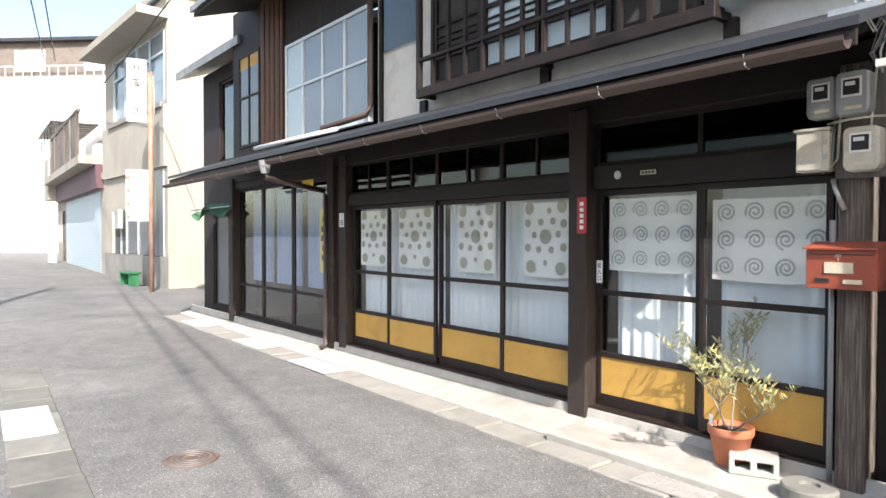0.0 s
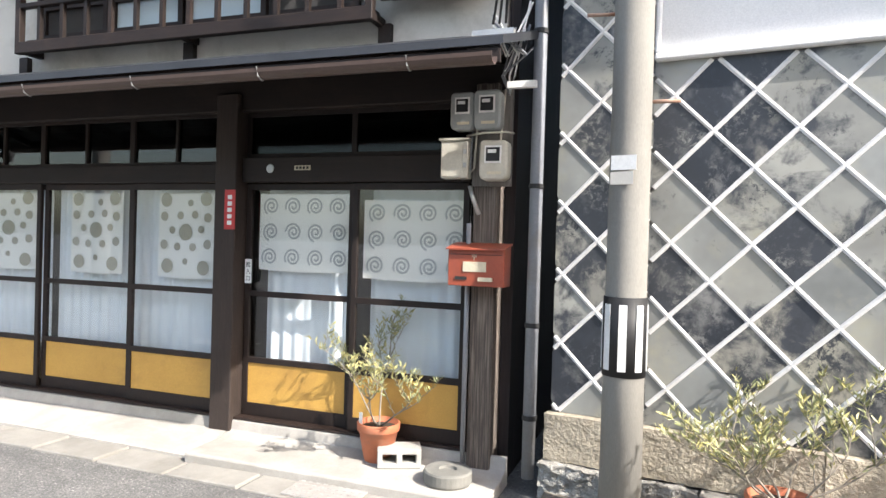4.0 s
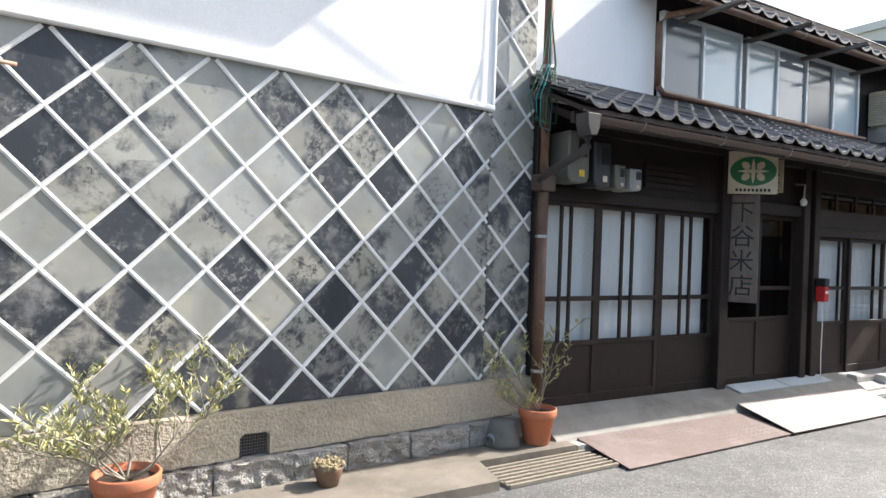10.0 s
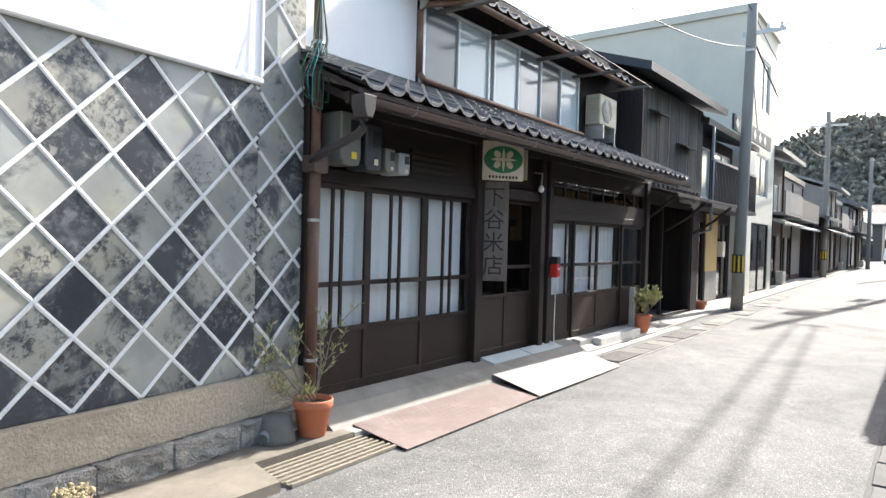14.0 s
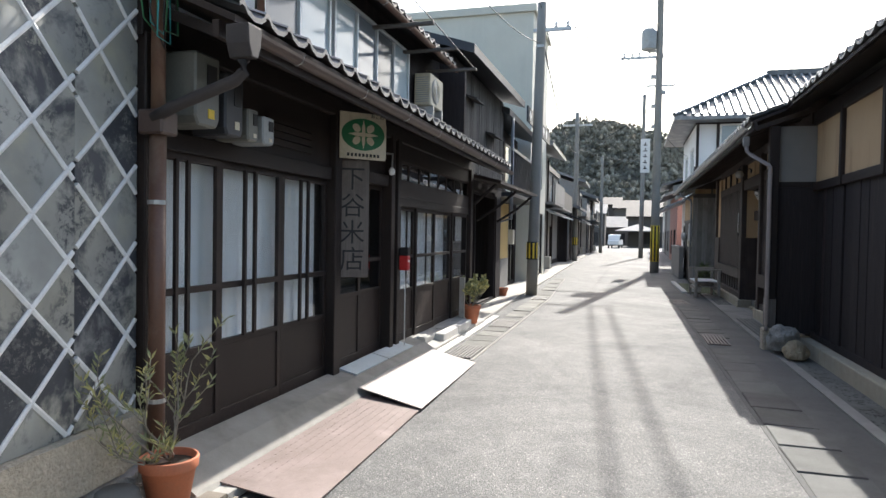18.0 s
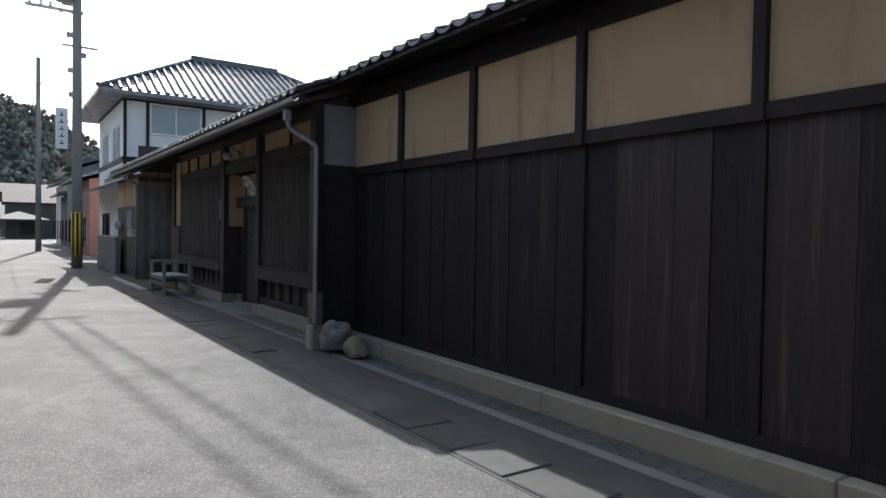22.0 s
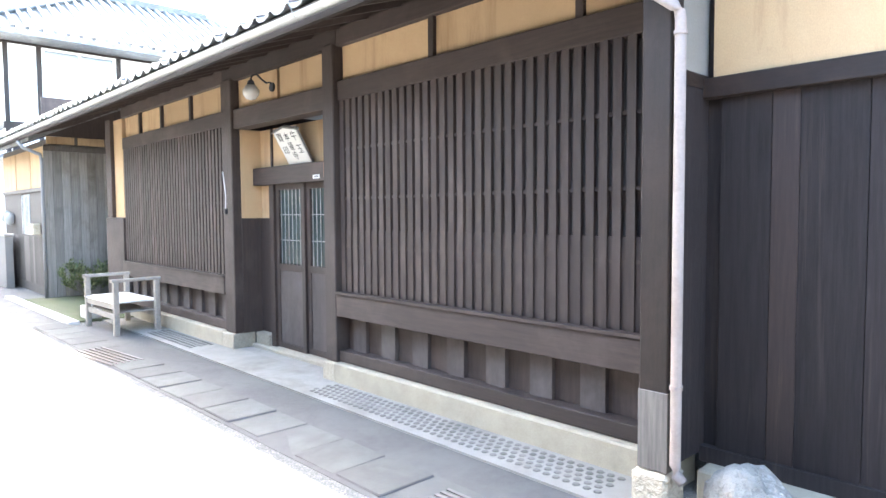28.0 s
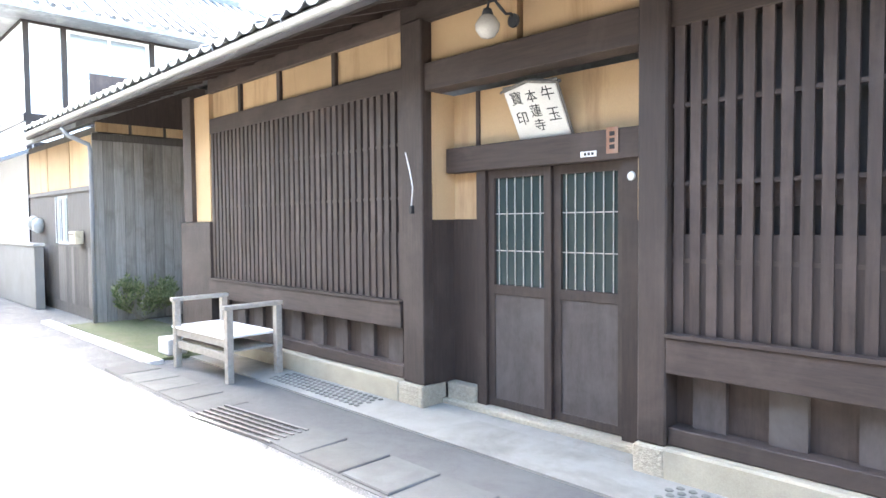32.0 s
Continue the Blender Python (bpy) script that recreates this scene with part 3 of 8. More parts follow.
        return self.add(vs, fs)

    def wavy(self, x0, x1, z0, z1, y, amp=0.03, waves=9, seed=0, taper=0.0):
        """A hanging curtain with folds and a thickness of 3 mm."""
        rnd = random.Random(seed)
        n, rows = waves * 8, 5
        ph = [rnd.uniform(0, 6.28) for _ in range(3)]
        vs = []
        for th in (0, 0.003):
            for j in range(rows + 1):
                s = j / rows
                for i in range(n + 1):
                    u = i / n
                    w = math.sin(u * waves * math.tau + ph[0] + 0.5 * math.sin(u * 7 + ph[1] + s)) * (0.6 + 0.4 * math.sin(u * 5 + ph[2]))
                    x = x0 + (x1 - x0) * u + taper * s * (0.5 - u)
                    vs.append((x, y + th + amp * w * (0.5 + 0.5 * s), z1 + (z0 - z1) * s))
        m = (rows + 1) * (n + 1)
        fs = []
        for j in range(rows):
            for i in range(n):
                a = j * (n + 1) + i
                fs.append((a, a + 1, a + n + 2, a + n + 1))
                fs.append((m + a, m + a + n + 1, m + a + n + 2, m + a + 1))
        return self.add(vs, fs)

    def obj(self, name, material, parent=None, label="", smooth=False, bevel=0.0):
        me = bpy.data.meshes.new(name)
        me.from_pydata(self.v, [], self.f)
        me.materials.append(material)
        if bevel:
            bm = bmesh.new()
            bm.from_mesh(me)
            bmesh.ops.bevel(bm, geom=[e for e in bm.edges if len(e.link_faces) == 2 and e.calc_face_angle() > 0.5], offset=bevel, segments=1, affect="EDGES", clamp_overlap=True)
            bm.to_mesh(me)
            bm.free()
        if smooth:
            me.shade_smooth()
        ob = new(name, me)
        if parent:
            ob.parent = parent
        if label:
            ob["label"] = label
        return ob


def piece(name, mesh, parent, m):
    ob = new(name, mesh)
    ob.parent = parent
    ob.matrix_basis = m
    return ob


def thing(name, m, label, category, group="", kind=""):
    ob = new(name)
    ob.empty_display_size = 0.2
    ob.matrix_basis = m
    return tagged(ob, label, category, group, kind)


def bx(name, mt, parent, x0, x1, y0, y1, z0, z1, label="", bevel=0.0):
    return Geo().box(x0, x1, y0, y1, z0, z1).obj(name, mt, parent, label, bevel=bevel)


def lettering(text, size, m, material, parent, name="lettering", depth=0.001):
    cu = bpy.data.curves.new(name, "FONT")
    cu.body, cu.size, cu.extrude = text, size, depth
    cu.align_x, cu.align_y = "CENTER", "CENTER"
    tmp = bpy.data.objects.new(name, cu)
    me = bpy.data.meshes.new_from_object(tmp)
    bpy.data.objects.remove(tmp)
    me.materials.clear()
    me.materials.append(material)
    ob = new(name, me)
    ob.parent = parent
    ob.matrix_basis = m
    return ob



# ---- ground ----
g = Geo()
g.add([(-500, -500, 0), (500, -500, 0), (500, 500, 0), (-500, 500, 0)], [(0, 1, 2, 3)])
tagged(g.obj("ground", ASPHALT), "worn grey asphalt street with patched tracks", "ground", kind="structure")


def strip(name, material, pts, z0, z1, label, category):
    """A flat slab over a polygon of the plan."""
    return tagged(Geo().prism(pts, z0, z1, "z").obj(name, material), label, category, kind="structure")


strip("pavement_storehouse", STAINEDCON, [(-1.33, 3.98), (2.2, 4.02), (2.3, 4.42), (3.25, 4.42), (3.25, 5.1), (-1.5, 4.8)], -0.1, 0.07,
      "stained concrete apron below the storehouse wall", "pavement")
strip("pavement_rice_shop", CONCRETE, [(3.27, 4.42), (5.6, 4.44), (5.6, 4.64), (11.6, 4.7), (16.5, 4.85), (16.5, 5.3), (11.0, 5.2), (3.27, 5.0)], -0.1, 0.06,
      "grey concrete apron before the rice shop doors", "pavement")
strip("pavement_far", CONCRETE, [(16.6, 4.85), (60, 5.6), (60, 7.0), (16.6, 6.0)], -0.1, 0.05, "concrete apron along far houses", "pavement")
strip("kerb_line", PAVING, [(1.5, 0.10), (10.3, 0.10), (10.3, 0.22), (1.5, 0.22)], -0.1, 0.012, "pale narrow concrete edging strip", "kerb")
strip("pavement_house", PAVING, [(10.6, -0.30), (21.0, -0.30), (21.0, 0.22), (10.6, 0.22)], -0.1, 0.02, "smooth concrete apron before the entrance", "pavement")
strip("pavement_entrance", PAVING, [(14.15, -0.75), (16.25, -0.75), (16.25, -0.302), (14.15, -0.302)], -0.1, 0.02, "smooth concrete floor at the entrance door", "pavement")
# Outer edge follows the shade line; the strip's colour deepens that shade.
strip("road_edge", SHADEASPHALT, [(1.2, 0.222), (19.6, 0.222), (19.6, 1.16), (10.0, 1.08), (1.2, 1.06)], -0.05, 0.004, "smooth asphalt beside the gutter covers, darkened to the shade line", "road")
strip("lawn_patch", MOSS, [(19.6, -0.6), (23.6, -0.6), (23.6, 0.55), (19.9, 0.55)], -0.05, 0.03, "small mossy grass patch beside the house", "grass")
strip("kerb_lawn", WHITECOVER, [(19.7, 0.57), (24.3, 0.62), (24.3, 0.76), (19.7, 0.72)], -0.05, 0.05, "pale concrete kerb edging the grass", "kerb")
strip("gravel_strip", COVER, [(1.5, -0.2), (10.3, -0.2), (10.3, 0.098), (1.5, 0.098)], -0.05, 0.006, "pebbled gutter strip below the wall", "gravel")


def cover_row(name, p0, p1, width, n, material, label, gap=0.012, skip=()):
    """A row of gutter covers from p0 to p1, to the left of that line."""
    root = thing(name, pose(p0[0], p0[1], 0, 0, 0, math.degrees(math.atan2(p1[1] - p0[1], p1[0] - p0[0]))), label, "gutter covers", kind="structure")
    length = math.dist(p0, p1)
    rnd = random.Random(len(name) + n)
    w = length / n
    mesh = None
    for i in range(n):
        if i in skip:
            continue
        if mesh is None:
            ob = Geo().box(gap, w - gap, 0, width, -0.08, 0.012).obj("gutter_cover", material, root, bevel=0.008)
            mesh = ob.data
        else:
            ob = piece("gutter_cover", mesh, root, Matrix())
        ob.matrix_basis = pose(i * w, 0, rnd.uniform(-0.004, 0.006), rnd.uniform(-0.9, 0.9), rnd.uniform(-0.9, 0.9), rnd.uniform(-1.2, 1.2))
    return root


AX, AY, AD = -1.9, 4.48, 13.13
AM = pose(AX, AY, 0, 0, 0, AD)
# sloping apron along the shop, and the raised slab at its end
gv = []
for u, f, zf, zb in ((-12.6, -0.30, 0.03, 0.07), (-2.08, -0.50, 0.03, 0.115)):
    gv += [(u, -0.02, -0.1), (u, -0.02, 0.195), (u, -0.062, 0.19), (u, -0.075, zb), (u, f, zf), (u, f, -0.1)]
ap = tagged(Geo().add(gv, [(0, 1, 2, 3, 4, 5), (11, 10, 9, 8, 7, 6)] + [(k, k + 6, (k + 1) % 6 + 6, (k + 1) % 6) for k in range(6)]).obj("pavement_shop", CONCRETE), "pale worn concrete apron along the old shop front", "pavement", kind="structure")
ap.matrix_basis = AM
sl = tagged(Geo().prism([(-0.02, -0.1), (-0.02, 0.195), (-0.062, 0.19), (-0.075, 0.115), (-0.2, 0.086), (-0.555, 0.083), (-0.57, 0.07), (-0.56, -0.1)], -2.075, 0.16, "x").obj("pavement_slab", CONCRETE, bevel=0.006), "raised pale concrete slab with a mossy edge", "pavement", kind="structure")
sl.matrix_basis = AM

cover_row("gutter_covers_shop", (-13.9, 0.98), (-1.9, 3.62), 0.36, 20, PAVING, "grey concrete gutter covers beside the shop step")
# Ramp takes darker PAVING to imitate shade; its sunlit side stays paler CONCRETE.
ra = tagged(Geo().prism([(-0.01, 0.0), (-0.01, 0.24), (-0.22, 0.19), (-0.40, 0.085), (-0.43, 0.055), (-0.43, 0.0)], 0.45, 5.35, "x").obj("pavement_rice_ramp", PAVING), "sloping concrete apron under the rice shop doors, greyed for shade", "pavement", kind="structure")
ra.matrix_basis = pose(2.7, 4.96, 0)
fl = tagged(Geo().prism([(-0.01, 0.0), (-0.01, 0.155), (-0.30, 0.09), (-0.32, 0.075), (-0.32, 0.0)], 5.355, 8.6, "x").obj("pavement_rice_side", CONCRETE), "concrete apron beside the shop door, paler for sunlight", "pavement", kind="structure")
fl.matrix_basis = pose(2.7, 4.96, 0)
strip("kerb_rice_shop", WHITECOVER, [(7.95, 4.50), (12.2, 4.55), (12.2, 4.68), (7.95, 4.66)], -0.05, 0.045, "pale concrete kerb strip beside the gutter covers", "kerb")
strip("kerb_gutter_edge", PAVING, [(7.95, 4.065), (16.4, 4.08), (24.0, 4.44), (24.0, 4.47), (16.4, 4.11), (7.95, 4.095)], -0.05, 0.010, "narrow concrete edge of the gutter by the road", "kerb")
cover_row("gutter_covers_house", (2.0, 0.60), (10.2, 0.60), 0.44, 14, SHADECOVER, "concrete gutter covers with the house's shade in their colour")
cover_row("gutter_covers_entrance", (10.2, 0.60), (19.9, 0.70), 0.44, 20, SHADECOVER, "concrete gutter covers near the entrance, darkened for shade", skip=(0, 1, 13, 14))
cover_row("gutter_covers_far", (8.97, 4.12), (15.9, 4.14), 0.37, 14, COVER, "grey concrete gutter covers by the rice shop", skip=(4, 5))
cover_row("gutter_covers_neighbour", (16.6, 4.14), (24.2, 4.50), 0.37, 14, COVER, "grey concrete gutter covers before the neighbours")
cover_row("gutter_covers_corner", (-8.9, -1.05), (-3.2, -0.09), 0.43, 9, COVER, "concrete gutter covers on the sunny side")


# ---- old shop with white cloths ----
shop = thing("old_shop_house", AM, "two-storey dark timber shop house with glazed sliding doors", "house")
DW = DARKWOOD


def sliding_door(parent, x0, x1, z0, z1, y, rails, panel, st=0.045, name="sliding_door", glassmat=None, panelmat=None):
    """A leaf: stiles and rails in one frame; panes between the rails, a board below; rails: heights of the rails' middles."""
    zs = [z0, z0 + (0.10 if panel else 0.06)] + [h for r in rails for h in (r - 0.022, r + 0.022)] + [z1 - 0.05, z1]
    leaf = Geo().plate([x0, x0 + st, x1 - st, x1], zs, lambda i, j: i != 1 or j % 2 == 0, y, y + 0.035).obj(name, DW, parent, bevel=0.003)
    hs = [z0 + (0.10 if panel else 0.06)] + [h for r in rails for h in (r - 0.022, r + 0.022)] + [z1 - 0.05]
    for i in range(0, len(hs), 2):
        if i == 0 and panel:
            Geo().box(x0 + st, x1 - st, y + 0.012, y + 0.022, hs[0], hs[1]).obj("panel", panelmat or OCHRE, leaf, "ochre painted lower board")
        else:
            p = Geo().box(x0 + st, x1 - st, y + 0.016, y + 0.019, hs[i], hs[i + 1]).obj("pane", glassmat or GLASS, leaf)
            p.visible_shadow = False
    return leaf


LEAVES = [(-6.12, -5.24), (-5.24, -4.25), (-4.25, -3.21), (-3.21, -2.26), (-2.05, -1.085), (-1.085, -0.17)]
for i, (a, b) in enumerate(LEAVES):
    sliding_door(shop, a + 0.002, b - 0.002, 0.215, 2.06, 0.0 if i % 2 else 0.04, (0.655, 1.185), True)
# threshold, posts and beams
bx("threshold", DARKWOODX, shop, -10.25, 0.0, -0.055, 0.12, 0.196, 0.214, "worn dark timber sill", 0.003)
for a, b, y0, z1 in ((-10.35, -10.15, -0.09, 2.7), (-6.62, -6.45, -0.09, 2.75), (-6.32, -6.13, -0.07, 2.75), (-2.255, -2.055, -0.1, 2.75)):
    bx("post", FRONTPOST, shop, a, b, y0, 0.12, 0.087, z1, "", 0.008)
bx("wall_strip", DW, shop, -6.45, -6.32, -0.03, 0.1, 0.21, 2.6)
bx("corner_post", POSTWOOD, shop, -0.115, 0.05, -0.1, 0.14, 0.087, 2.72, "weathered corner post with deep grey grain", 0.01)
bx("lintel", DARKWOODX, shop, -6.13, -2.26, -0.03, 0.11, 2.065, 2.215, "", 0.006)
bx("lintel", DARKWOODX, shop, -2.05, -0.17, -0.03, 0.11, 2.065, 2.26, "", 0.006)
bx("beam", DARKWOODX, shop, -10.3, 0.1, -0.05, 0.13, 2.62, 2.86, "", 0.008)
bx("beam", DARKWOODX, shop, -10.15, -6.62, -0.04, 0.12, 2.50, 2.615, "", 0.006)
# transom lights
for a, b in LEAVES[:4]:
    tr = Geo().sash(a, b, 2.215, 2.62, 0.01, 0.06, 0.025, ((a + b) / 2,), (), 0.024).obj("transom", DW, shop)
    for x0, x1 in ((a + 0.025, (a + b) / 2 - 0.012), ((a + b) / 2 + 0.012, b - 0.025)):
        bx("pane", DARKGLASS, tr, x0, x1, 0.032, 0.036, 2.24, 2.595).visible_shadow = False
tr = Geo().sash(-2.05, -0.17, 2.26, 2.62, 0.03, 0.07, 0.035, (-1.1,)).obj("transom", DW, shop)
for x0, x1 in ((-2.015, -1.12), (-1.08, -0.205)):
    bx("pane", DIMGLASS, tr, x0, x1, 0.045, 0.049, 2.295, 2.585)
# glazed shop window
for a, b in ((-10.12, -9.05), (-9.05, -7.9), (-7.9, -6.63)):
    sliding_door(shop, a, b, 0.215, 2.5, 0.02, (0.78,), False, 0.05, "shop_window")
# room behind, coloured near black for its unlit interior
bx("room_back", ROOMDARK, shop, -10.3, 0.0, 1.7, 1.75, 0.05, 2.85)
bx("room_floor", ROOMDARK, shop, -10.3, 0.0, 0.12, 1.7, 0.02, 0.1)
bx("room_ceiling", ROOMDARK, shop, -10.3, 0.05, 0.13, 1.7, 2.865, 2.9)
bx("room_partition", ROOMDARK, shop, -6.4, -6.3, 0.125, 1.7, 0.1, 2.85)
bx("side_wall", BLACKBOARD, shop, 0.055, 0.13, 0.1, 7.0, 0.0, 5.6, "black board side wall")
bx("side_wall", BLACKBOARD, shop, -10.4, -10.33, 0.1, 7.0, 0.0, 5.6)
bx("back_wall", BLACKBOARD, shop, -10.33, 0.055, 6.9, 7.0, 0.0, 5.6)
# pent roof, rafters and gutter
Geo().prism([(-1.08, 2.665), (0.02, 3.03), (0.02, 3.09), (-1.08, 2.71)], -10.6, 0.32, "x").obj("pent_roof", METALDARK, shop, "dark sheet-metal pent roof")
Geo().prism([(-1.06, 2.58), (-1.03, 2.58), (-1.03, 2.66), (-1.06, 2.65)], -10.6, 0.30, "x").obj("fascia", DARKWOODX, shop)
for i in range(24):
    x = -10.4 + i * 0.455
    Geo().prism([(-1.02, 2.60), (0.0, 2.94), (0.0, 3.01), (-1.02, 2.67)], x, x + 0.045, "x").obj("rafter", DARKWOODX, shop)


def gutter(parent, x0, x1, y, z, r=0.055, material=GUTTER, hooks=0.9):
    prof = [(math.cos(a) * r + y, math.sin(a) * r + z) for a in [math.pi + k * math.pi / 8 for k in range(9)]]
    prof += [(math.cos(a) * (r - 0.006) + y, math.sin(a) * (r - 0.006) + z) for a in [math.tau - k * math.pi / 8 for k in range(9)]]
    ob = Geo().prism(prof, x0, x1, "x").obj("gutter", material, parent, smooth=False)
    n = int((x1 - x0) / hooks)
    for i in range(n):
        x = x0 + (i + 0.5) * (x1 - x0) / n
        Geo().tube([(x, y - r - 0.004, z + 0.01), (x, y - r * 0.75, z - r * 0.75), (x, y, z - r - 0.004), (x, y + r * 0.8, z - r * 0.6), (x, y + r + 0.03, z + 0.05)], 0.005, 5).obj("gutter_hook", STEEL, ob)
    return ob


gutter(shop, -6.2, 0.29, -1.13, 2.6)
gutter(shop, -10.6, -6.25, -1.13, 2.55)
# roof drain pipe from the pent roof to the ground
Geo().tube([(-6.3, -1.13, 2.49), (-6.3, -1.13, 2.40), (-6.42, -0.6, 2.33), (-6.55, -0.16, 2.28), (-6.55, -0.14, 2.2), (-6.55, -0.14, 0.16), (-6.58, -0.22, 0.1)], 0.035, 10).obj("downpipe", GUTTER, shop, "brown drain pipe", True)
Geo().lathe([(0.0, 0.0), (0.05, 0.0), (0.075, 0.12), (0.075, 0.16), (0.0, 0.16)], 10, (-6.3, -1.13, 2.45)).obj("rain_head", GREYPIPE, shop, "pale rainwater head")
# upper storey
bx("upper_wall", DARKWOOD, shop, -10.3, -8.15, 0.0, 0.1, 3.0, 5.7, "dark timber upper wall")
sw_ = Geo().sash(-9.98, -9.06, 3.22, 4.86, -0.03, 0.02, 0.05, (-9.52,), (4.1,), 0.035).obj("side_window", DARKWOOD, shop, "dark wooden sliding window")
for a, b in ((-9.93, -9.538), (-9.502, -9.11)):
    bx("pane", PANEGREY, sw_, a, b, -0.012, -0.004, 3.27, 4.60)
    bx("panel", OCHRE, sw_, a, b, -0.012, -0.003, 4.602, 4.81, "faded ochre top panel")
for i in range(9):
    x = -9.0 + i * 0.095
    bx("board", REDBOARD, shop, x, x + 0.082, -0.03 - 0.012 * (i % 2), -0.001, 3.17, 5.6)
bx("upper_wall", BLACKBOARD, shop, -8.15, 0.05, 0.02, 0.14, 4.95, 5.7)
bx("upper_wall", BLACKBOARD, shop, -8.15, 0.05, 0.02, 0.14, 2.9, 3.04)
bx("plaster_wall", PLASTER, shop, -5.5, 0.05, 0.04, 0.14, 3.04, 4.95, "weathered off-white plaster")
win = Geo().sash(-8.02, -5.58, 3.12, 4.62, -0.05, 0.02, 0.05, (-7.42, -6.82, -6.2), (3.92,)).obj("upper_window", ALU, shop, "aluminium framed four-pane window", bevel=0.003)
bx("upper_wall", BLACKBOARD, shop, -8.15, -5.5, 0.02, 0.14, 4.63, 4.95)
for a, b in ((-7.97, -7.44), (-7.40, -6.84), (-6.80, -6.22), (-6.18, -5.63)):
    bx("pane", FROST if a < -7.9 else SKYTINT, win, a, b, -0.025, -0.018, 3.17, 4.57)
Geo().tube([(-5.5, -0.08, 5.4), (-5.5, -0.08, 3.3), (-5.56, -0.1, 3.2), (-6.1, -0.45, 3.05)], 0.038, 10).obj("downpipe", GUTTER, shop, "", True)
Geo().tube([(-5.6, -0.5, 2.98), (-7.6, -0.72, 2.93)], 0.03, 8).obj("roof_pipe", WHITEP, shop, "white pipe lying on the pent roof", True)
bx("post", DW, shop, -5.42, -5.36, 0.0, 0.035, 3.1, 5.0)
bx("dark_window", DARKGLASS, shop, -5.35, -4.62, 0.005, 0.012, 3.95, 4.9)
# lattice bay
L0, L1 = -4.34, -0.86
bay = Geo().plate([L0, L0 + 0.06, L1 - 0.06, L1], [3.185, 3.285, 3.58, 3.62, 4.66, 4.74], lambda i, j: i != 1 or j % 2 == 0, -0.22, -0.16).obj("lattice_bay", DARKWOODX, shop, "dark timber lattice bay", bevel=0.005)
for x in (L0, (L0 + L1) / 2, L1 - 0.06):
    for z in (3.2, 4.67):
        bx("bay_arm", DARKWOODX, bay, x, x + 0.05, -0.159, 0.03, z, z + 0.06)
n = 13
for i in range(1, n):
    x = L0 + (L1 - L0) * i / n
    bx("lattice_bar", DW, bay, x - 0.018, x + 0.018, -0.205, -0.17, 3.285, 4.66)
bx("bay_floor", DW, bay, L0 + 0.06, L1 - 0.06, -0.155, 0.03, 3.295, 3.315)
for i in range(9):
    bx("slat", GREYBOARD, shop, L1 + 0.03 + i * 0.085, L1 + 0.108 + i * 0.085, -0.16, -0.13, 3.335 + 0.008 * math.sin(i * 4), 4.6)
for i in range(4):
    x0 = L0 + 0.12 + i * 0.8
    fr = Geo().sash(x0, x0 + 0.77, 3.33, 4.68, -0.06, -0.02, 0.05, (), (3.62, 3.97), 0.04).obj("shutter_frame", DW, bay)
    for k in range(3):
        bx("glazing_bar", DW, fr, x0 + 0.05, x0 + 0.72, -0.055, -0.03, 3.70 + k * 0.07, 3.715 + k * 0.07)
    # Outer panes are coloured near black for the unlit room behind.
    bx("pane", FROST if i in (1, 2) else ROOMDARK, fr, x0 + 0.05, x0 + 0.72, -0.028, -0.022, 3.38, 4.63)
for x in (-4.5, -0.86, -2.63):
    bx("strut", DW, shop, x - 0.05, x + 0.05, -0.01, 0.045, 3.05, 3.22)
Geo().prism([(-1.0, 5.35), (3.5, 7.0), (3.5, 7.1), (-1.0, 5.45)], -9.6, 0.5, "x").obj("roof", ROOFTILE, shop, "grey tiled roof")
Geo().prism([(-0.95, 5.28), (0.1, 5.62), (0.1, 5.69), (-0.95, 5.345)], -9.55, 0.45, "x").obj("soffit", DARKWOODX, shop)
Geo().prism([(7.3, 5.5), (3.5, 7.0), (3.5, 7.1), (7.3, 5.6)], -9.6, 0.5, "x").obj("roof", ROOFTILE, shop)


def on_a(u, y, z, rz=0):
    return AM @ pose(u, y, z, 0, 0, rz)


# curtains and hanging cloths behind the glass
for a, b, sd in ((-6.0, -4.3, 1), (-4.2, -2.3, 2), (-1.93, -1.12, 3), (-1.0, -0.25, 4)):
    c = Geo().wavy(a, b, 0.25, 2.02, 0.17, 0.022, int((b - a) * 9), sd).obj("curtain", CURTAIN, None, "", True)
    c.matrix_basis = AM
    tagged(c, "pale bluish-white curtain hanging behind the shop doors", "curtain", "shop door curtains")
for a, b, sd in ((-10.0, -9.1, 5), (-8.95, -8.0, 6), (-7.85, -6.75, 7)):
    c = Geo().wavy(a, b, 0.85, 2.42, 0.25, 0.03, 8, sd).obj("blue_curtain", BLUECURTAIN, None, "", True)
    c.matrix_basis = AM
    tagged(c, "faded blue curtain behind the shop window", "curtain", "shop window curtains")


def hung_cloth(x0, x1, z0, z1, label):
    ob = thing("hanging_cloth", AM, label, "cloth", "printed door cloths")
    n = 10
    vs = []
    for y in (0.095, 0.098):
        for j in (0, 1):
            for i in range(n + 1):
                u = i / n
                vs.append((x0 + (x1 - x0) * u, y + 0.004 * math.sin(u * 9), (z0 if j else z1) - 0.012 * math.sin(u * 3.1) * (1 if j else 0.4)))
    k = n + 1
    fs = [(i, i + 1, i + k + 1, i + k) for i in range(n)] + [(2 * k + i, 3 * k + i, 3 * k + i + 1, 2 * k + i + 1) for i in range(n)]
    Geo().add(vs, fs).obj("fabric", CLOTH, ob)
    return ob


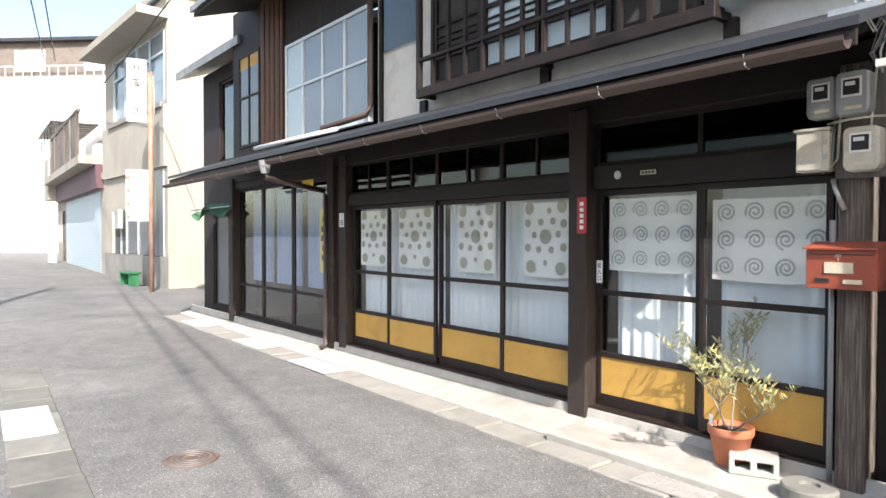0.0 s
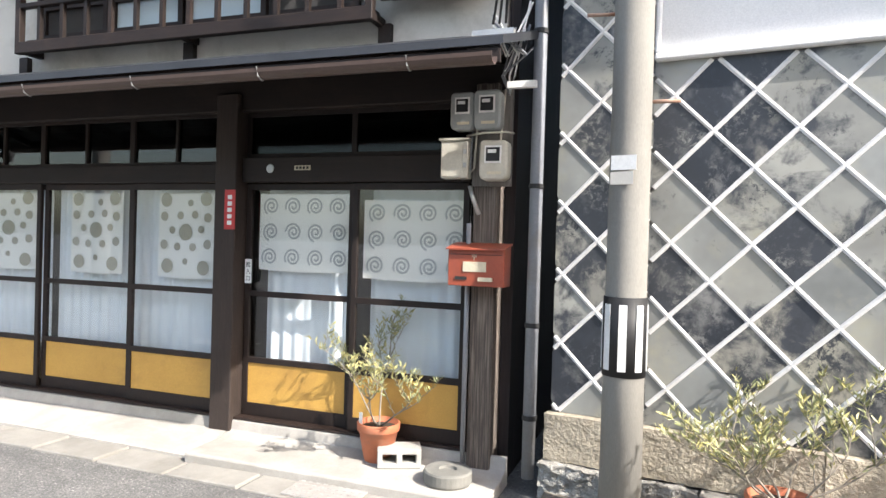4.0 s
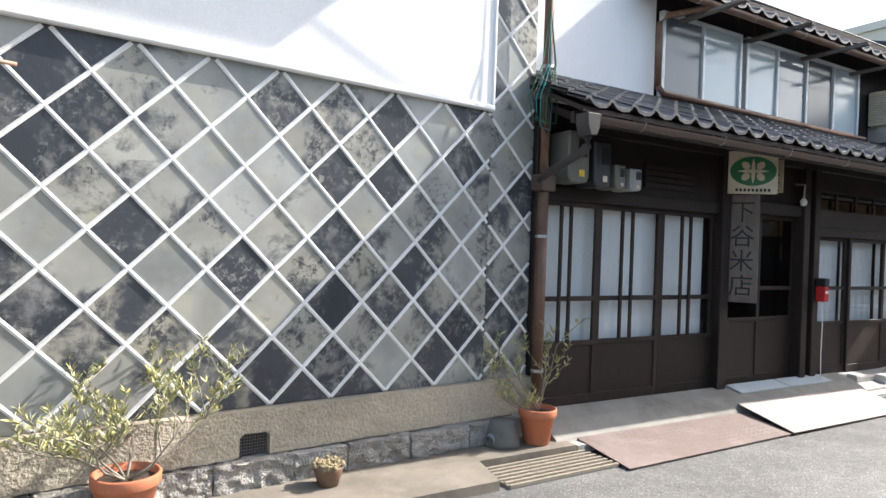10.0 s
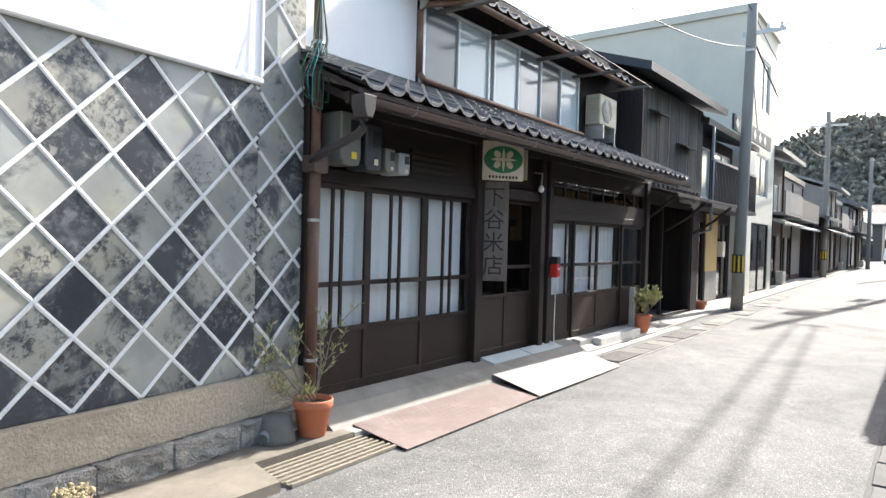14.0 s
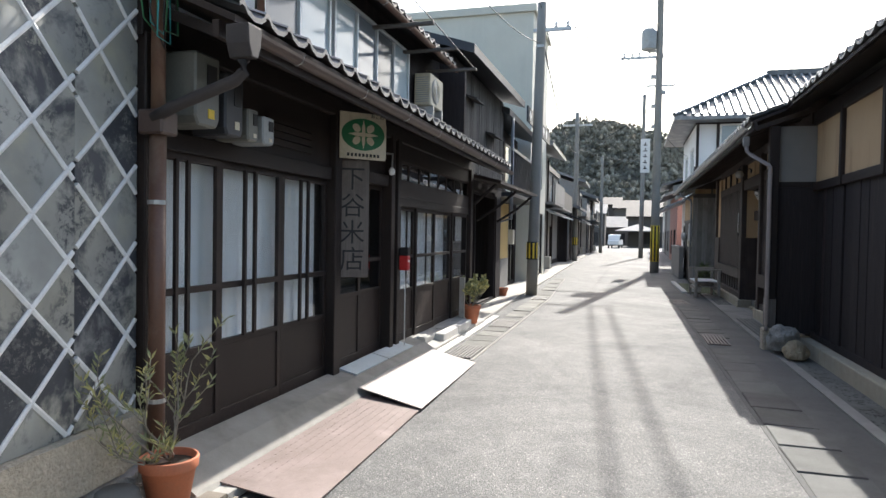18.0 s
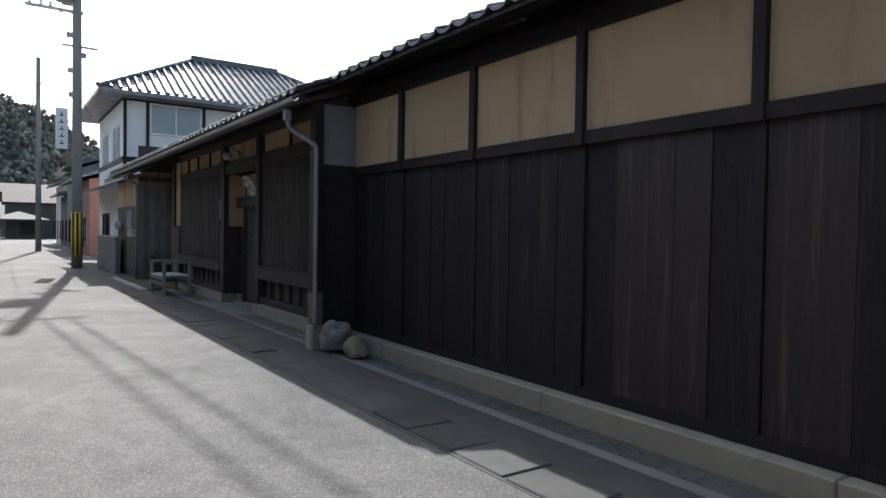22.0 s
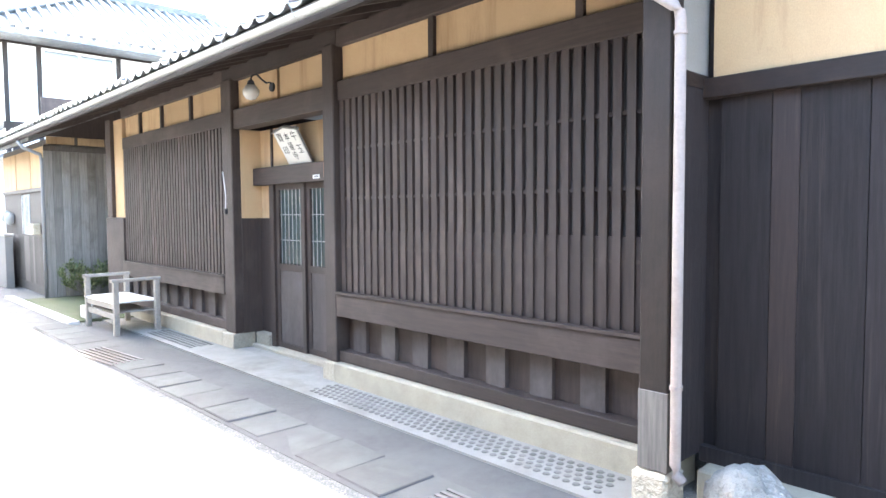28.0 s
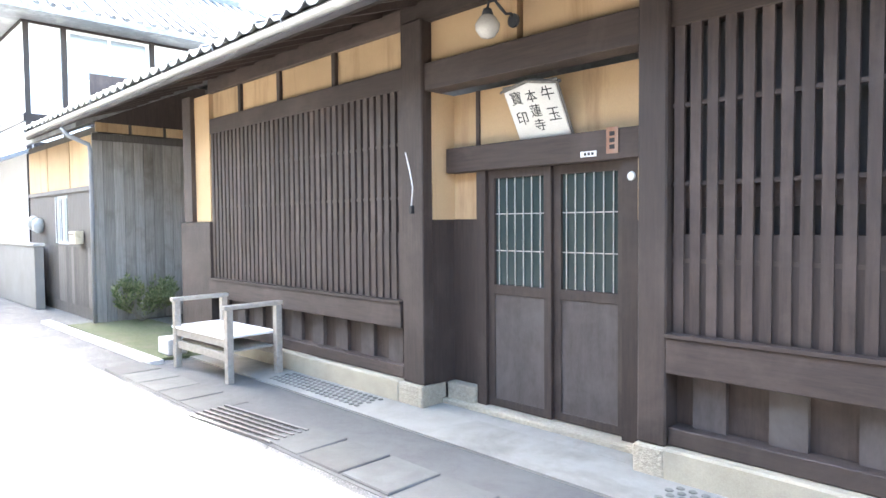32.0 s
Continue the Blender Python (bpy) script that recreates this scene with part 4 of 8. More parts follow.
def spiral(r, turns=2.1, w=0.016):
    pts = []
    n = 40
    for i in range(n + 1):
        a = turns * math.tau * i / n
        rr = r * (0.12 + 0.88 * i / n)
        pts.append((rr, a))
    vs = []
    for rr, a in pts:
        for s in (-1, 1):
            q = rr + s * w / 2
            vs.append((q * math.cos(a), 0, q * math.sin(a)))
    return Geo().add(vs, [(2 * i, 2 * i + 1, 2 * i + 3, 2 * i + 2) for i in range(n)])


sp = None
for x0, x1, z0, z1, cols in ((-1.96, -1.14, 1.38, 1.985, 4), (-1.03, -0.19, 1.35, 1.94, 4)):
    cl = hung_cloth(x0, x1, z0, z1, "white cotton cloth printed with grey spirals")
    for j in range(3):
        for i in range(cols):
            m = pose(x0 + (i + 0.5) * (x1 - x0) / cols + 0.01 * math.sin(i * 7 + j), 0.088, z0 + (j + 0.5) * (z1 - z0) / 3, 0, 180 + 40 * math.sin(i * 3 + j * 5), 0)
            if sp is None:
                sp = spiral(0.072).obj("spiral_print", PRINTGREY, cl)
                sp.matrix_basis = m
            else:
                piece("spiral_print", sp.data, cl, m)
DOTS = [(-0.22, 0.36, 0.062), (0.05, 0.33, 0.03), (0.22, 0.37, 0.062), (-0.24, 0.19, 0.042), (-0.06, 0.2, 0.036), (0.1, 0.21, 0.036), (0.24, 0.18, 0.042),
        (-0.15, 0.05, 0.034), (0.0, 0.03, 0.075), (0.17, 0.06, 0.034), (-0.24, -0.1, 0.042), (-0.09, -0.12, 0.036), (0.08, -0.12, 0.036), (0.24, -0.09, 0.042),
        (-0.2, -0.32, 0.065), (0.0, -0.27, 0.028), (0.2, -0.33, 0.065)]
dot = Geo().prism([(math.cos(k * math.tau / 20), math.sin(k * math.tau / 20)) for k in range(20)], 0, 0.001, "y")
dotmesh = None
for x0, x1 in ((-6.0, -5.36), (-5.12, -4.42), (-3.98, -3.38), (-2.98, -2.4)):
    cl = hung_cloth(x0, x1, 1.28, 1.99, "white cotton cloth with sheer olive-grey dots")
    s = (x1 - x0) / 0.62
    for dx, dz, r in DOTS:
        m = pose((x0 + x1) / 2 + dx * s, 0.086, 1.635 + dz * 0.82) @ Matrix.Diagonal((r * s, 1, r * 0.95, 1))
        if dotmesh is None:
            ob = dot.obj("dot_print", SHEERDOT, cl)
            ob.matrix_basis = m
            dotmesh = ob.data
        else:
            piece("dot_print", dotmesh, cl, m)


# ---- storehouse with diamond tile wall ----
NM = pose(0, 4.644, 0, 0, 0, 5.37)
store = thing("storehouse", NM, "storehouse with a diamond-tiled wall, white plaster above", "storehouse")
NL, NR, NB, NT, HD = -1.45, 3.12, 0.555, 2.785, 0.2215
WL, WR = -0.82, 2.60
bx("wall", HOUSEGREY, store, NL, NR, 0.02, 0.3, 0.2, 5.2, "wall core")
bx("wall", WHITEWALL, store, WL, WR, -0.035, 0.019, NT + 0.035, 5.2, "smooth white plaster")
bx("plaster_moulding", WHITEWALL, store, WL - 0.035, WR + 0.035, -0.055, 0.015, NT - 0.015, NT + 0.03, "white rounded plaster moulding", 0.01)
bx("plaster_moulding", WHITEWALL, store, WR + 0.001, WR + 0.035, -0.05, 0.015, NT + 0.031, 5.2, "", 0.01)
bx("plaster_moulding", WHITEWALL, store, WL - 0.035, WL - 0.001, -0.05, 0.015, NT + 0.031, 5.2, "", 0.01)
bx("side_wall", PLASTER, store, NR - 0.3, NR - 0.001, 0.301, 8, 0.2, 5.2)
bx("side_wall", PLASTER, store, NL + 0.001, NL + 0.3, 0.301, 8, 0.2, 5.2)
bx("back_wall", PLASTER, store, NL + 0.3, NR - 0.3, 7.7, 8, 0.2, 5.2)
Geo().prism([(-0.62, 4.95), (4.0, 6.6), (4.0, 6.75), (-0.62, 5.1)], NL - 0.05, NR + 0.05, "x").obj("roof", ROOFTILE, store, "grey tiled roof")
Geo().prism([(8.6, 4.95), (4.0, 6.6), (4.0, 6.75), (8.6, 5.1)], NL - 0.05, NR + 0.05, "x").obj("roof", ROOFTILE, store)


def clip(poly, axis, lim, keep_less):
    out = []
    for i, p in enumerate(poly):
        q = poly[(i + 1) % len(poly)]
        pin = (p[axis] <= lim) == keep_less
        qin = (q[axis] <= lim) == keep_less
        if pin:
            out.append(p)
        if pin != qin:
            t = (lim - p[axis]) / (q[axis] - p[axis])
            out.append((p[0] + t * (q[0] - p[0]), p[1] + t * (q[1] - p[1])))
    return out


def clip_rect(poly, r):
    for axis, lim, less in ((0, r[0], False), (0, r[1], True), (1, r[2], False), (1, r[3], True)):
        if poly:
            poly = clip(poly, axis, lim, less)
    return poly


def area(poly):
    return abs(sum(a[0] * b[1] - b[0] * a[1] for a, b in zip(poly, poly[1:] + poly[:1]))) / 2 if len(poly) > 2 else 0


# ---- big house opposite ----
RM = pose(0, -0.325, 0)
house = thing("old_house", RM, "long dark board house with clay panels and tiled eaves", "house")
POSTS = [3.15, 4.68, 6.22, 7.70, 9.12]
PZ0, PZ1 = 2.42, 3.24
bx("wall", BLACKBOARD, house, 2.2, 10.4, 
   -0.2, -0.07, 0.2, 3.5, "dark wall core")
for x in POSTS:
    bx("post", DARKWOOD, house, x - 0.045, x + 0.045, -0.07, 0.03, 2.30, 3.3, "", 0.006)
    bx("post", BLACKBOARD, house, x - 0.04, x + 0.04, -0.07, -0.015, 0.2, 2.298, "", 0.004)
bx("beam", DARKWOODX, house, 2.2, 10.4, -0.068, 0.012, 2.305, PZ0, "", 0.006)
bx("beam", DARKWOODX, house, 2.2, 10.4, -0.068, 0.02, PZ1, 3.42, "", 0.006)
for a, b in zip(POSTS, POSTS[1:] + [10.4]):
    bx("clay_panel", TANPLASTER, house, a + 0.047, b - 0.047, -0.069, -0.02, PZ0, PZ1, "tan clay plaster panel with rain stains")
rnd = random.Random(5)
for a, b in zip(POSTS, POSTS[1:] + [10.36]):
    n = 5
    cuts = [0.0] + sorted(i / n + rnd.uniform(-0.04, 0.04) for i in range(1, n)) + [1.0]
    for s0, s1 in zip(cuts, cuts[1:]):
        x0, x1 = a + 0.047 + (b - a - 0.094) * s0, a + 0.047 + (b - a - 0.094) * s1
        d = rnd.uniform(-0.012, 0.004)
        bx("board", RUSSETBOARD if rnd.random() < 0.25 else BLACKBOARD, house, x0 + 0.002, x1 - 0.002, -0.069, -0.03 + d, 0.2, 2.305)
bx("ground_beam", BLACKBOARD, house, 2.2, 10.4, -0.069, -0.012, 0.2, 0.29)
x = 2.2
while x < 10.3:
    n = min(x + rnd.choice((1.9, 2.4, 2.8)), 10.35)
    bx("base_stone", PLINTHCON, house, x + 0.002, n - 0.002, -0.18, 0.13 + rnd.uniform(-0.008, 0.008), -0.05, 0.2 + rnd.uniform(-0.006, 0.004), "", 0.012)
    x = n
# sleeve wall beside the entrance
bx("sleeve_wall", BLACKBOARD, house, 10.402, 10.50, -0.07, 0.465, 0.25, 2.36)
bx("sleeve_wall", HOUSEGREY, house, 10.406, 10.49, -0.07, 0.465, 2.44, 3.24, "greyish clay panel on the return wall")
bx("beam", DARKWOODX, house, 10.395, 10.51, -0.07, 0.465, 2.361, 2.439)
bx("post", DARKWOOD, house, 10.29, 10.45, 0.47, 0.60, 0.32, 3.24, "", 0.008)
bx("post_foot", GREYBOARD, house, 10.286, 10.454, 0.466, 0.604, 0.321, 0.74, "weathered grey sheath round the post foot", 0.004)
bx("post_stone", GRANITE, house, 10.275, 10.48, 0.42, 0.63, -0.05, 0.315, "squared stone under the post", 0.02)
Geo().tube([(10.20, 0.60, 0.30), (10.235, 0.598, 0.33), (10.245, 0.598, 0.38), (10.245, 0.598, 2.60), (10.25, 0.602, 2.64), (10.27, 0.615, 2.67), (10.49, 0.84, 2.86), (10.52, 0.87, 2.90), (10.525, 0.88, 2.98)], 0.028, 12).obj("downpipe", PALEPIPE, house, "pale plastic downpipe", True)
Geo().prism([(10.48, 3.12), (10.485, 3.03), (10.50, 2.98), (10.55, 2.98), (10.565, 3.03), (10.57, 3.12)], 0.84, 0.93, "y").obj("rain_head", GREYPIPE, house, "small grey rainwater head", bevel=0.008)
for z in (0.77, 2.53):
    Geo().tube([(10.245, 0.598, z), (10.245, 0.598, z + 0.02)], 0.034, 12).obj("pipe_clamp", PALEPIPE, house)


# lattice front with entrance
def lattice(x0, x1, posts_at):
    bx("wall", BLACKBOARD, house, x0, x1, -0.35, -0.16, 0.2, 3.3)
    bx("beam", BROWNWOODX, house, x0, x1, -0.159, 0.01, 2.76, 2.95, "", 0.006)
    bx("beam", BROWNWOODX, house, x0, x1, -0.159, 0.02, 3.28, 3.45, "", 0.006)
    bx("sill_beam", BROWNWOODX, house, x0, x1, -0.159, 0.06, 0.66, 0.88, "", 0.006)
    bx("sill_cap", BROWNWOODX, house, x0, x1, -0.15, 0.075, 0.882, 0.905)
    bx("ground_beam", BROWNWOODX, house, x0, x1, -0.159, 0.03, 0.21, 0.32, "", 0.006)
    n = int((x1 - x0) / 0.098)
    for i in range(n):
        x = x0 + (i + 0.5) * (x1 - x0) / n
        bx("lattice_bar", BROWNWOOD, house, x - 0.031, x + 0.031, -0.03, 0.0, 0.906, 2.76)
    bx("backing_board", BROWNWOOD, house, x0, x1, -0.159, -0.016, 0.906, 1.51)
    bx("dark_glazing", HAZEPANE, house, x0, x1, -0.159, -0.10, 1.512, 1.668)
    bx("backing_board", BROWNWOODX, house, x0, x1, -0.159, -0.05, 1.67, 1.80)
    bx("dark_glazing", HAZEPANE, house, x0, x1, -0.159, -0.11, 1.802, 2.76)
    for z in (1.35, 1.815, 2.29):
        bx("lattice_rail", BROWNWOODX, house, x0, x1, -0.05, -0.012, z - 0.013, z + 0.013)
    n = int((x1 - x0) / 0.4)
    for i in range(n):
        x = x0 + (i + 0.5) * (x1 - x0) / n
        bx("skirt_board", DUSTYWOOD, house, x - 0.1, x + 0.1, -0.158, -0.06, 0.321, 0.659)
    bx("skirt_backing", BROWNWOOD, house, x0, x1, -0.159, -0.10, 0.321, 0.659)
    bx("base_stone", PLINTHCON, house, x0, x1, -0.2, 0.1, -0.05, 0.205, "pale beige concrete plinth", 0.012)
    pts = [x0] + posts_at + [x1]
    for a, b in zip(pts, pts[1:]):
        bx("clay_panel", TANPLASTER, house, a + 0.03, b - 0.03, -0.159, -0.04, 2.95, 3.28, "tan clay frieze panel")
    for x in posts_at:
        bx("post", BROWNWOOD, house, x - 0.029, x + 0.029, -0.158, 0.0, 2.951, 3.279)


lattice(10.505, 14.03, [11.25, 12.7])
lattice(16.5, 20.3, [17.55, 18.6, 19.5])
for a, b in ((14.03, 14.22), (16.2, 16.47)):
    bx("post", BROWNWOOD, house, a, b, -0.2, 0.06, 0.2, 3.3, "stout dark post", 0.01)
bx("post", BROWNWOOD, house, 20.3, 21.2, -0.3, 0.03, 0.0, 1.62)
bx("clay_panel", TANPLASTER, house, 20.32, 20.75, -0.3, 0.0, 1.63, 3.28)
bx("post", BROWNWOOD, house, 20.75, 21.0, -0.3, 0.06, 1.63, 3.3)
bx("beam", BROWNWOODX, house, 14.22, 16.2, -0.159, 0.03, 2.70, 2.93, "", 0.006)
for a, b in ((14.25, 15.2), (15.26, 16.18)):
    bx("clay_panel", TANPLASTER, house, a, b, -0.159, -0.04, 2.94, 3.28)
bx("beam", BROWNWOODX, house, 14.03, 16.5, -0.159, 0.02, 3.285, 3.45)
for a, b, y in ((14.02, 14.23, 0.1), (16.19, 16.497, 0.1)):
    bx("base_stone", GRANITE, house, a, b, -0.2, y, -0.05, 0.197, "", 0.012)
bx("base_stone", GRANITE, house, 15.86, 16.187, -0.38, -0.2, -0.05, 0.197, "", 0.012)
bx("eave_wall", BROWNWOODX, house, 10.55, 20.3, -0.2, -0.02, 3.452, 3.66)
# recessed entrance
bx("clay_panel", TANPLASTER, house, 14.25, 15.9, -0.36, -0.32, 2.24, 2.70)
bx("clay_panel", TANPLASTER, house, 16.19, 16.23, -0.32, -0.05, 1.62, 2.70)
bx("clay_panel", TANPLASTER, house, 15.9, 16.19, -0.36, -0.32, 1.62, 2.70)
bx("wall", BROWNWOOD, house, 15.84, 16.19, -0.36, -0.3, 0.2, 1.619)
bx("wall", BROWNWOOD, house, 16.19, 16.24, -0.299, -0.05, 0.2, 1.619)
bx("lintel", BROWNWOODX, house, 14.23, 16.18, -0.33, -0.2, 2.02, 2.23, "", 0.006)
bx("sill", GRANITE, house, 14.25, 16.2, -0.4, -0.15, -0.05, 0.06, "", 0.01)
for a, b, y in ((14.5, 15.12, -0.30), (15.12, 15.76, -0.27)):
    dd = Geo().plate([a, a + 0.07, b - 0.07, b], [0.065, 0.13, 1.0, 1.08, 1.95, 2.02], lambda i, j: i != 1 or j % 2 == 0, y - 0.04, y).obj("entrance_door", BROWNWOOD, house, "weathered brown sliding door with barred glass", bevel=0.004)
    bx("panel", DUSTYWOOD, dd, a + 0.07, b - 0.07, y - 0.03, y - 0.012, 0.13, 1.0, "worn dusty lower panel")
    bx("pane", TEALPANE, dd, a + 0.07, b - 0.07, y - 0.03, y - 0.026, 1.08, 1.95)
    for i in range(6):
        x = a + 0.07 + (i + 0.5) * (b - a - 0.14) / 6
        bx("bar", STEEL, dd, x - 0.0035, x + 0.0035, y - 0.018, y - 0.011, 1.08, 1.95)
    for z in (1.36, 1.66):
        bx("bar", STEEL, dd, a + 0.07, b - 0.07, y - 0.022, y - 0.018, z - 0.004, z + 0.004)
bx("panel_strip", BROWNWOOD, house, 15.88, 15.915, -0.319, -0.30, 1.62, 2.70)
bx("panel_strip", BROWNWOODX, house, 15.92, 16.19, -0.319, -0.305, 2.03, 2.06)
bx("clay_strip", TANPLASTER, house, 14.30, 14.375, -0.239, -0.228, 1.6, 2.02, "narrow clay strip beside the door")
Geo().lathe([(0, 0.012), (0.025, 0.01), (0.032, 0.0)], 16).obj("bell_button", WHITEP, house, "white bell button").matrix_basis = pose(14.43, -0.239, 1.9, -90, 0, 0)
bx("jamb", BROWNWOOD, house, 15.76, 15.86, -0.33, -0.24, 0.06, 2.02)
bx("jamb", BROWNWOOD, house, 14.23, 14.5, -0.33, -0.24, 0.06, 2.02)
bx("room_back", ROOMDARK, house, 14.2, 16.2, -1.3, -1.2, 0, 2.5)
# roofs
def tiled_roof(parent, x0, x1, y0, z0, y1, z1, pitch=0.27, course=0.24, rolls=True, material=None):
    """Pan-and-roll tiled slope from the eave (y0, z0) up to (y1, z1), each course a step."""
    material = material or ROOFTILE
    root = Geo().prism([(y0, z0 - 0.05), (y1, z1 - 0.05), (y1, z1 - 0.01), (y0, z0 - 0.01)], x0, x1, "x").obj("roof", DARKWOODX, parent)
    length = math.hypot(y1 - y0, z1 - z0)
    rows = max(1, round(length / course))
    dy, dz = (y1 - y0) / rows, (z1 - z0) / rows
    n = max(1, round((x1 - x0) / pitch))
    p = (x1 - x0) / n
    sec = [(0, 0.03), (0.08, 0.046), (0.18, 0.042), (0.3, 0.008), (0.55, -0.014), (0.82, -0.004), (1.0, 0.028)]
    s = 1 if y1 > y0 else -1
    vs = []
    for lift in (0.026, -0.004):
        for k, (yy, zz) in enumerate(((-0.03 * s, -0.005), (dy, dz))):
            for u, h in sec:
                vs.append((u * (p + 0.012), yy, zz + h + lift + (0.012 if k == 0 else 0)))
    q = len(sec)
    fs = []
    for i in range(q - 1):
        fs.append((i, i + 1, q + i + 1, q + i))
        fs.append((2 * q + i, 3 * q + i, 3 * q + i + 1, 2 * q + i + 1))
        fs.append((i, 2 * q + i, 2 * q + i + 1, i + 1))
    first = Geo().add(vs, fs)
    return root, first, n, rows, p, dy, dz


def lay_tiles(parent, x0, x1, y0, z0, y1, z1, rows_apart=2, **kw):
    """Lays the courses nearest the eave tile by tile, the rest joined."""
    root, first, n, rows, p, dy, dz = tiled_roof(parent, x0, x1, y0, z0, y1, z1, **kw)
    mesh = None
    rest = Geo()
    for r in range(rows):
        for i in range(n):
            o = (x0 + i * p, y0 + r * dy, z0 + r * dz)
            if r < rows_apart:
                m = pose(*o) @ pose(0, 0, rnd.uniform(-0.004, 0.004), 0, 0, rnd.uniform(-0.8, 0.8))
                if mesh is None:
                    ob = first.obj("roof_tile", kw.get("material") or ROOFTILE, root)
                    ob.matrix_basis = m
                    mesh = ob.data
                else:
                    piece("roof_tile", mesh, root, m)
            else:
                h = rnd.uniform(-0.003, 0.003)
                rest.add([(v[0] + o[0], v[1] + o[1], v[2] + o[2] + h) for v in first.v], first.f)
    if rest.v:
        tagged(rest.obj("roof_tiles", kw.get("material") or ROOFTILE, root), kind="stuff")
    return root


lay_tiles(house, 10.15, 26.0, 0.88, 3.30, -3.4, 5.0)
lay_tiles(house, 2.0, 10.15, 0.42, 3.50, -3.4, 5.1, rows_apart=1)
gutter(house, 10.15, 26.0, 0.93, 3.22, 0.05, STEEL, 1.2)
bx("fascia", DARKWOODX, house, 10.15, 26.0, 0.80, 0.84, 3.16, 3.27)
for i in range(34):
    x = 10.25 + i * 0.465
    Geo().prism([(0.79, 3.17), (0.0, 3.44), (0.0, 3.50), (0.79, 3.235)], x, x + 0.05, "x").obj("rafter", BROWNWOODX, house)
Geo().prism([(0.38, 3.44), (-0.2, 3.66), (-0.2, 3.72), (0.38, 3.49)], 2.1, 10.15, "x").obj("soffit", DARKWOODX, house)
for k in range(3):
    bx("ridge_course", ROOFTILE, house, 7.25, 10.3, -0.30 + 0.015 * k, -0.10 - 0.015 * k, 3.65 + 0.055 * k, 3.698 + 0.055 * k, "", 0.008)
for i in range(12):
    Geo().tube([(7.25 + i * 0.255, -0.2, 3.835), (7.5 + i * 0.255, -0.2, 3.845)], 0.07, 12).obj("ridge_cap", ROOFTILE, house, "", True)
Geo().tube([(7.2, 0.02, 3.70), (10.3, 0.06, 3.66)], 0.016, 8).obj("copper_flashing", mat("green_copper", (0.22, 0.36, 0.33), (0.15, 0.26, 0.24), 0.55, 0.4), house, "green weathered copper strip", True)
bm_o = Geo()
for a, r in ((0, 0.10), (60, 0.07), (120, 0.07), (180, 0.07), (240, 0.075), (300, 0.075)):
    d = 0.0 if a == 0 else 0.105
    bm_o.lathe([(0.0, -0.05), (r * 0.8, -0.05), (r, -0.02), (r, 0.03), (r * 0.7, 0.055), (0.0, 0.06)], 14, (d * math.cos(radians(a)), d * math.sin(radians(a)), 0))
bm_o.obj("ridge_end_ornament", ROOFTILE, house, "carved ridge-end tile", True).matrix_basis = pose(7.2, -0.2, 3.87, 0, -90, 0)
bx("gable_wall", BLACKBOARD, house, 2.1, 2.2, -6, -0.07, 0, 3.6)
bx("back_wall", BLACKBOARD, house, 2.2, 21, -6.1, -6, 0, 3.6)
# Added wall, not a known part, keeps light out of the open end.
bx("end_wall", BLACKBOARD, house, 20.9, 21.0, -6, -0.31, 0, 3.7)
Geo().prism([(-7.0, 3.4), (-3.4, 5.0), (-3.4, 5.1), (-7.0, 3.5)], 2.0, 26.0, "x").obj("roof", ROOFTILE, house)
Geo().box(2.0, 26.0, -3.55, -3.25, 5.0, 5.28).obj("ridge", ROOFTILE, house, "stacked ridge tiles", bevel=0.03)

# ---- rice shop ----
BM = pose(2.7, 4.96, 0)
rice = thing("rice_shop", BM, "old two-storey timber rice shop with curtained lattice doors", "house")
bx("threshold", CONCRETE, rice, 0.45, 8.58, -0.05, 0.1, 0.05, 0.22, "concrete sill", 0.006)
for a, b in ((0.42, 0.52), (2.95, 3.09), (4.46, 4.58), (4.68, 4.80), (8.42, 8.58)):
    bx("post", DARKWOOD, rice, a, b, -0.07, 0.1, 0.2, 2.75, "", 0.008)
bx("lintel", DARKWOODX, rice, 0.52, 2.95, -0.03, 0.08, 2.10, 2.22, "", 0.005)
bx("lintel", DARKWOODX, rice, 3.09, 4.46, -0.03, 0.08, 2.15, 2.28, "", 0.005)
bx("lintel", DARKWOODX, rice, 4.80, 8.42, -0.03, 0.08, 1.94, 2.05, "", 0.005)
bx("beam", DARKWOODX, rice, 0.4, 8.6, -0.06, 0.1, 2.72, 2.95, "", 0.006)
bx("wall", DARKWOOD, rice, 0.52, 2.95, 0.0, 0.06, 2.22, 2.72, "dark board wall above the doors")
bx("wall", DARKWOOD, rice, 3.09, 4.7, 0.02, 0.06, 2.28, 2.72)
bx("wall", DARKWOOD, rice, 4.58, 4.68, 0.0, 0.06, 0.2, 2.72)
for z in (2.3, 2.36, 2.42, 2.48):
    bx("vent_slat", DARKWOODX, rice, 1.8, 2.55, -0.03, -0.001, z, z + 0.05)
for a, b in ((0.53, 1.25), (1.25, 2.11), (2.11, 2.95)):
    sliding_door(rice, a, b, 0.22, 2.10, 0.0 if a < 1 else 0.02, (0.80, 1.21), True, 0.05, "lattice_door", GLASS, DARKWOOD)
    for s in (0.34, 0.5):
        x = a + (b - a) * s
        bx("lattice_bar", DARKWOOD, rice, x - 0.014, x + 0.014, -0.012, 0.012, 0.82, 2.06)
for a, b, y in ((3.10, 3.77, 0.02), (3.77, 4.46, 0.05)):
    sliding_door(rice, a, b, 0.22, 2.15, y, (0.95, 1.3), True, 0.05, "entrance_door", DARKGLASS, DARKWOOD)
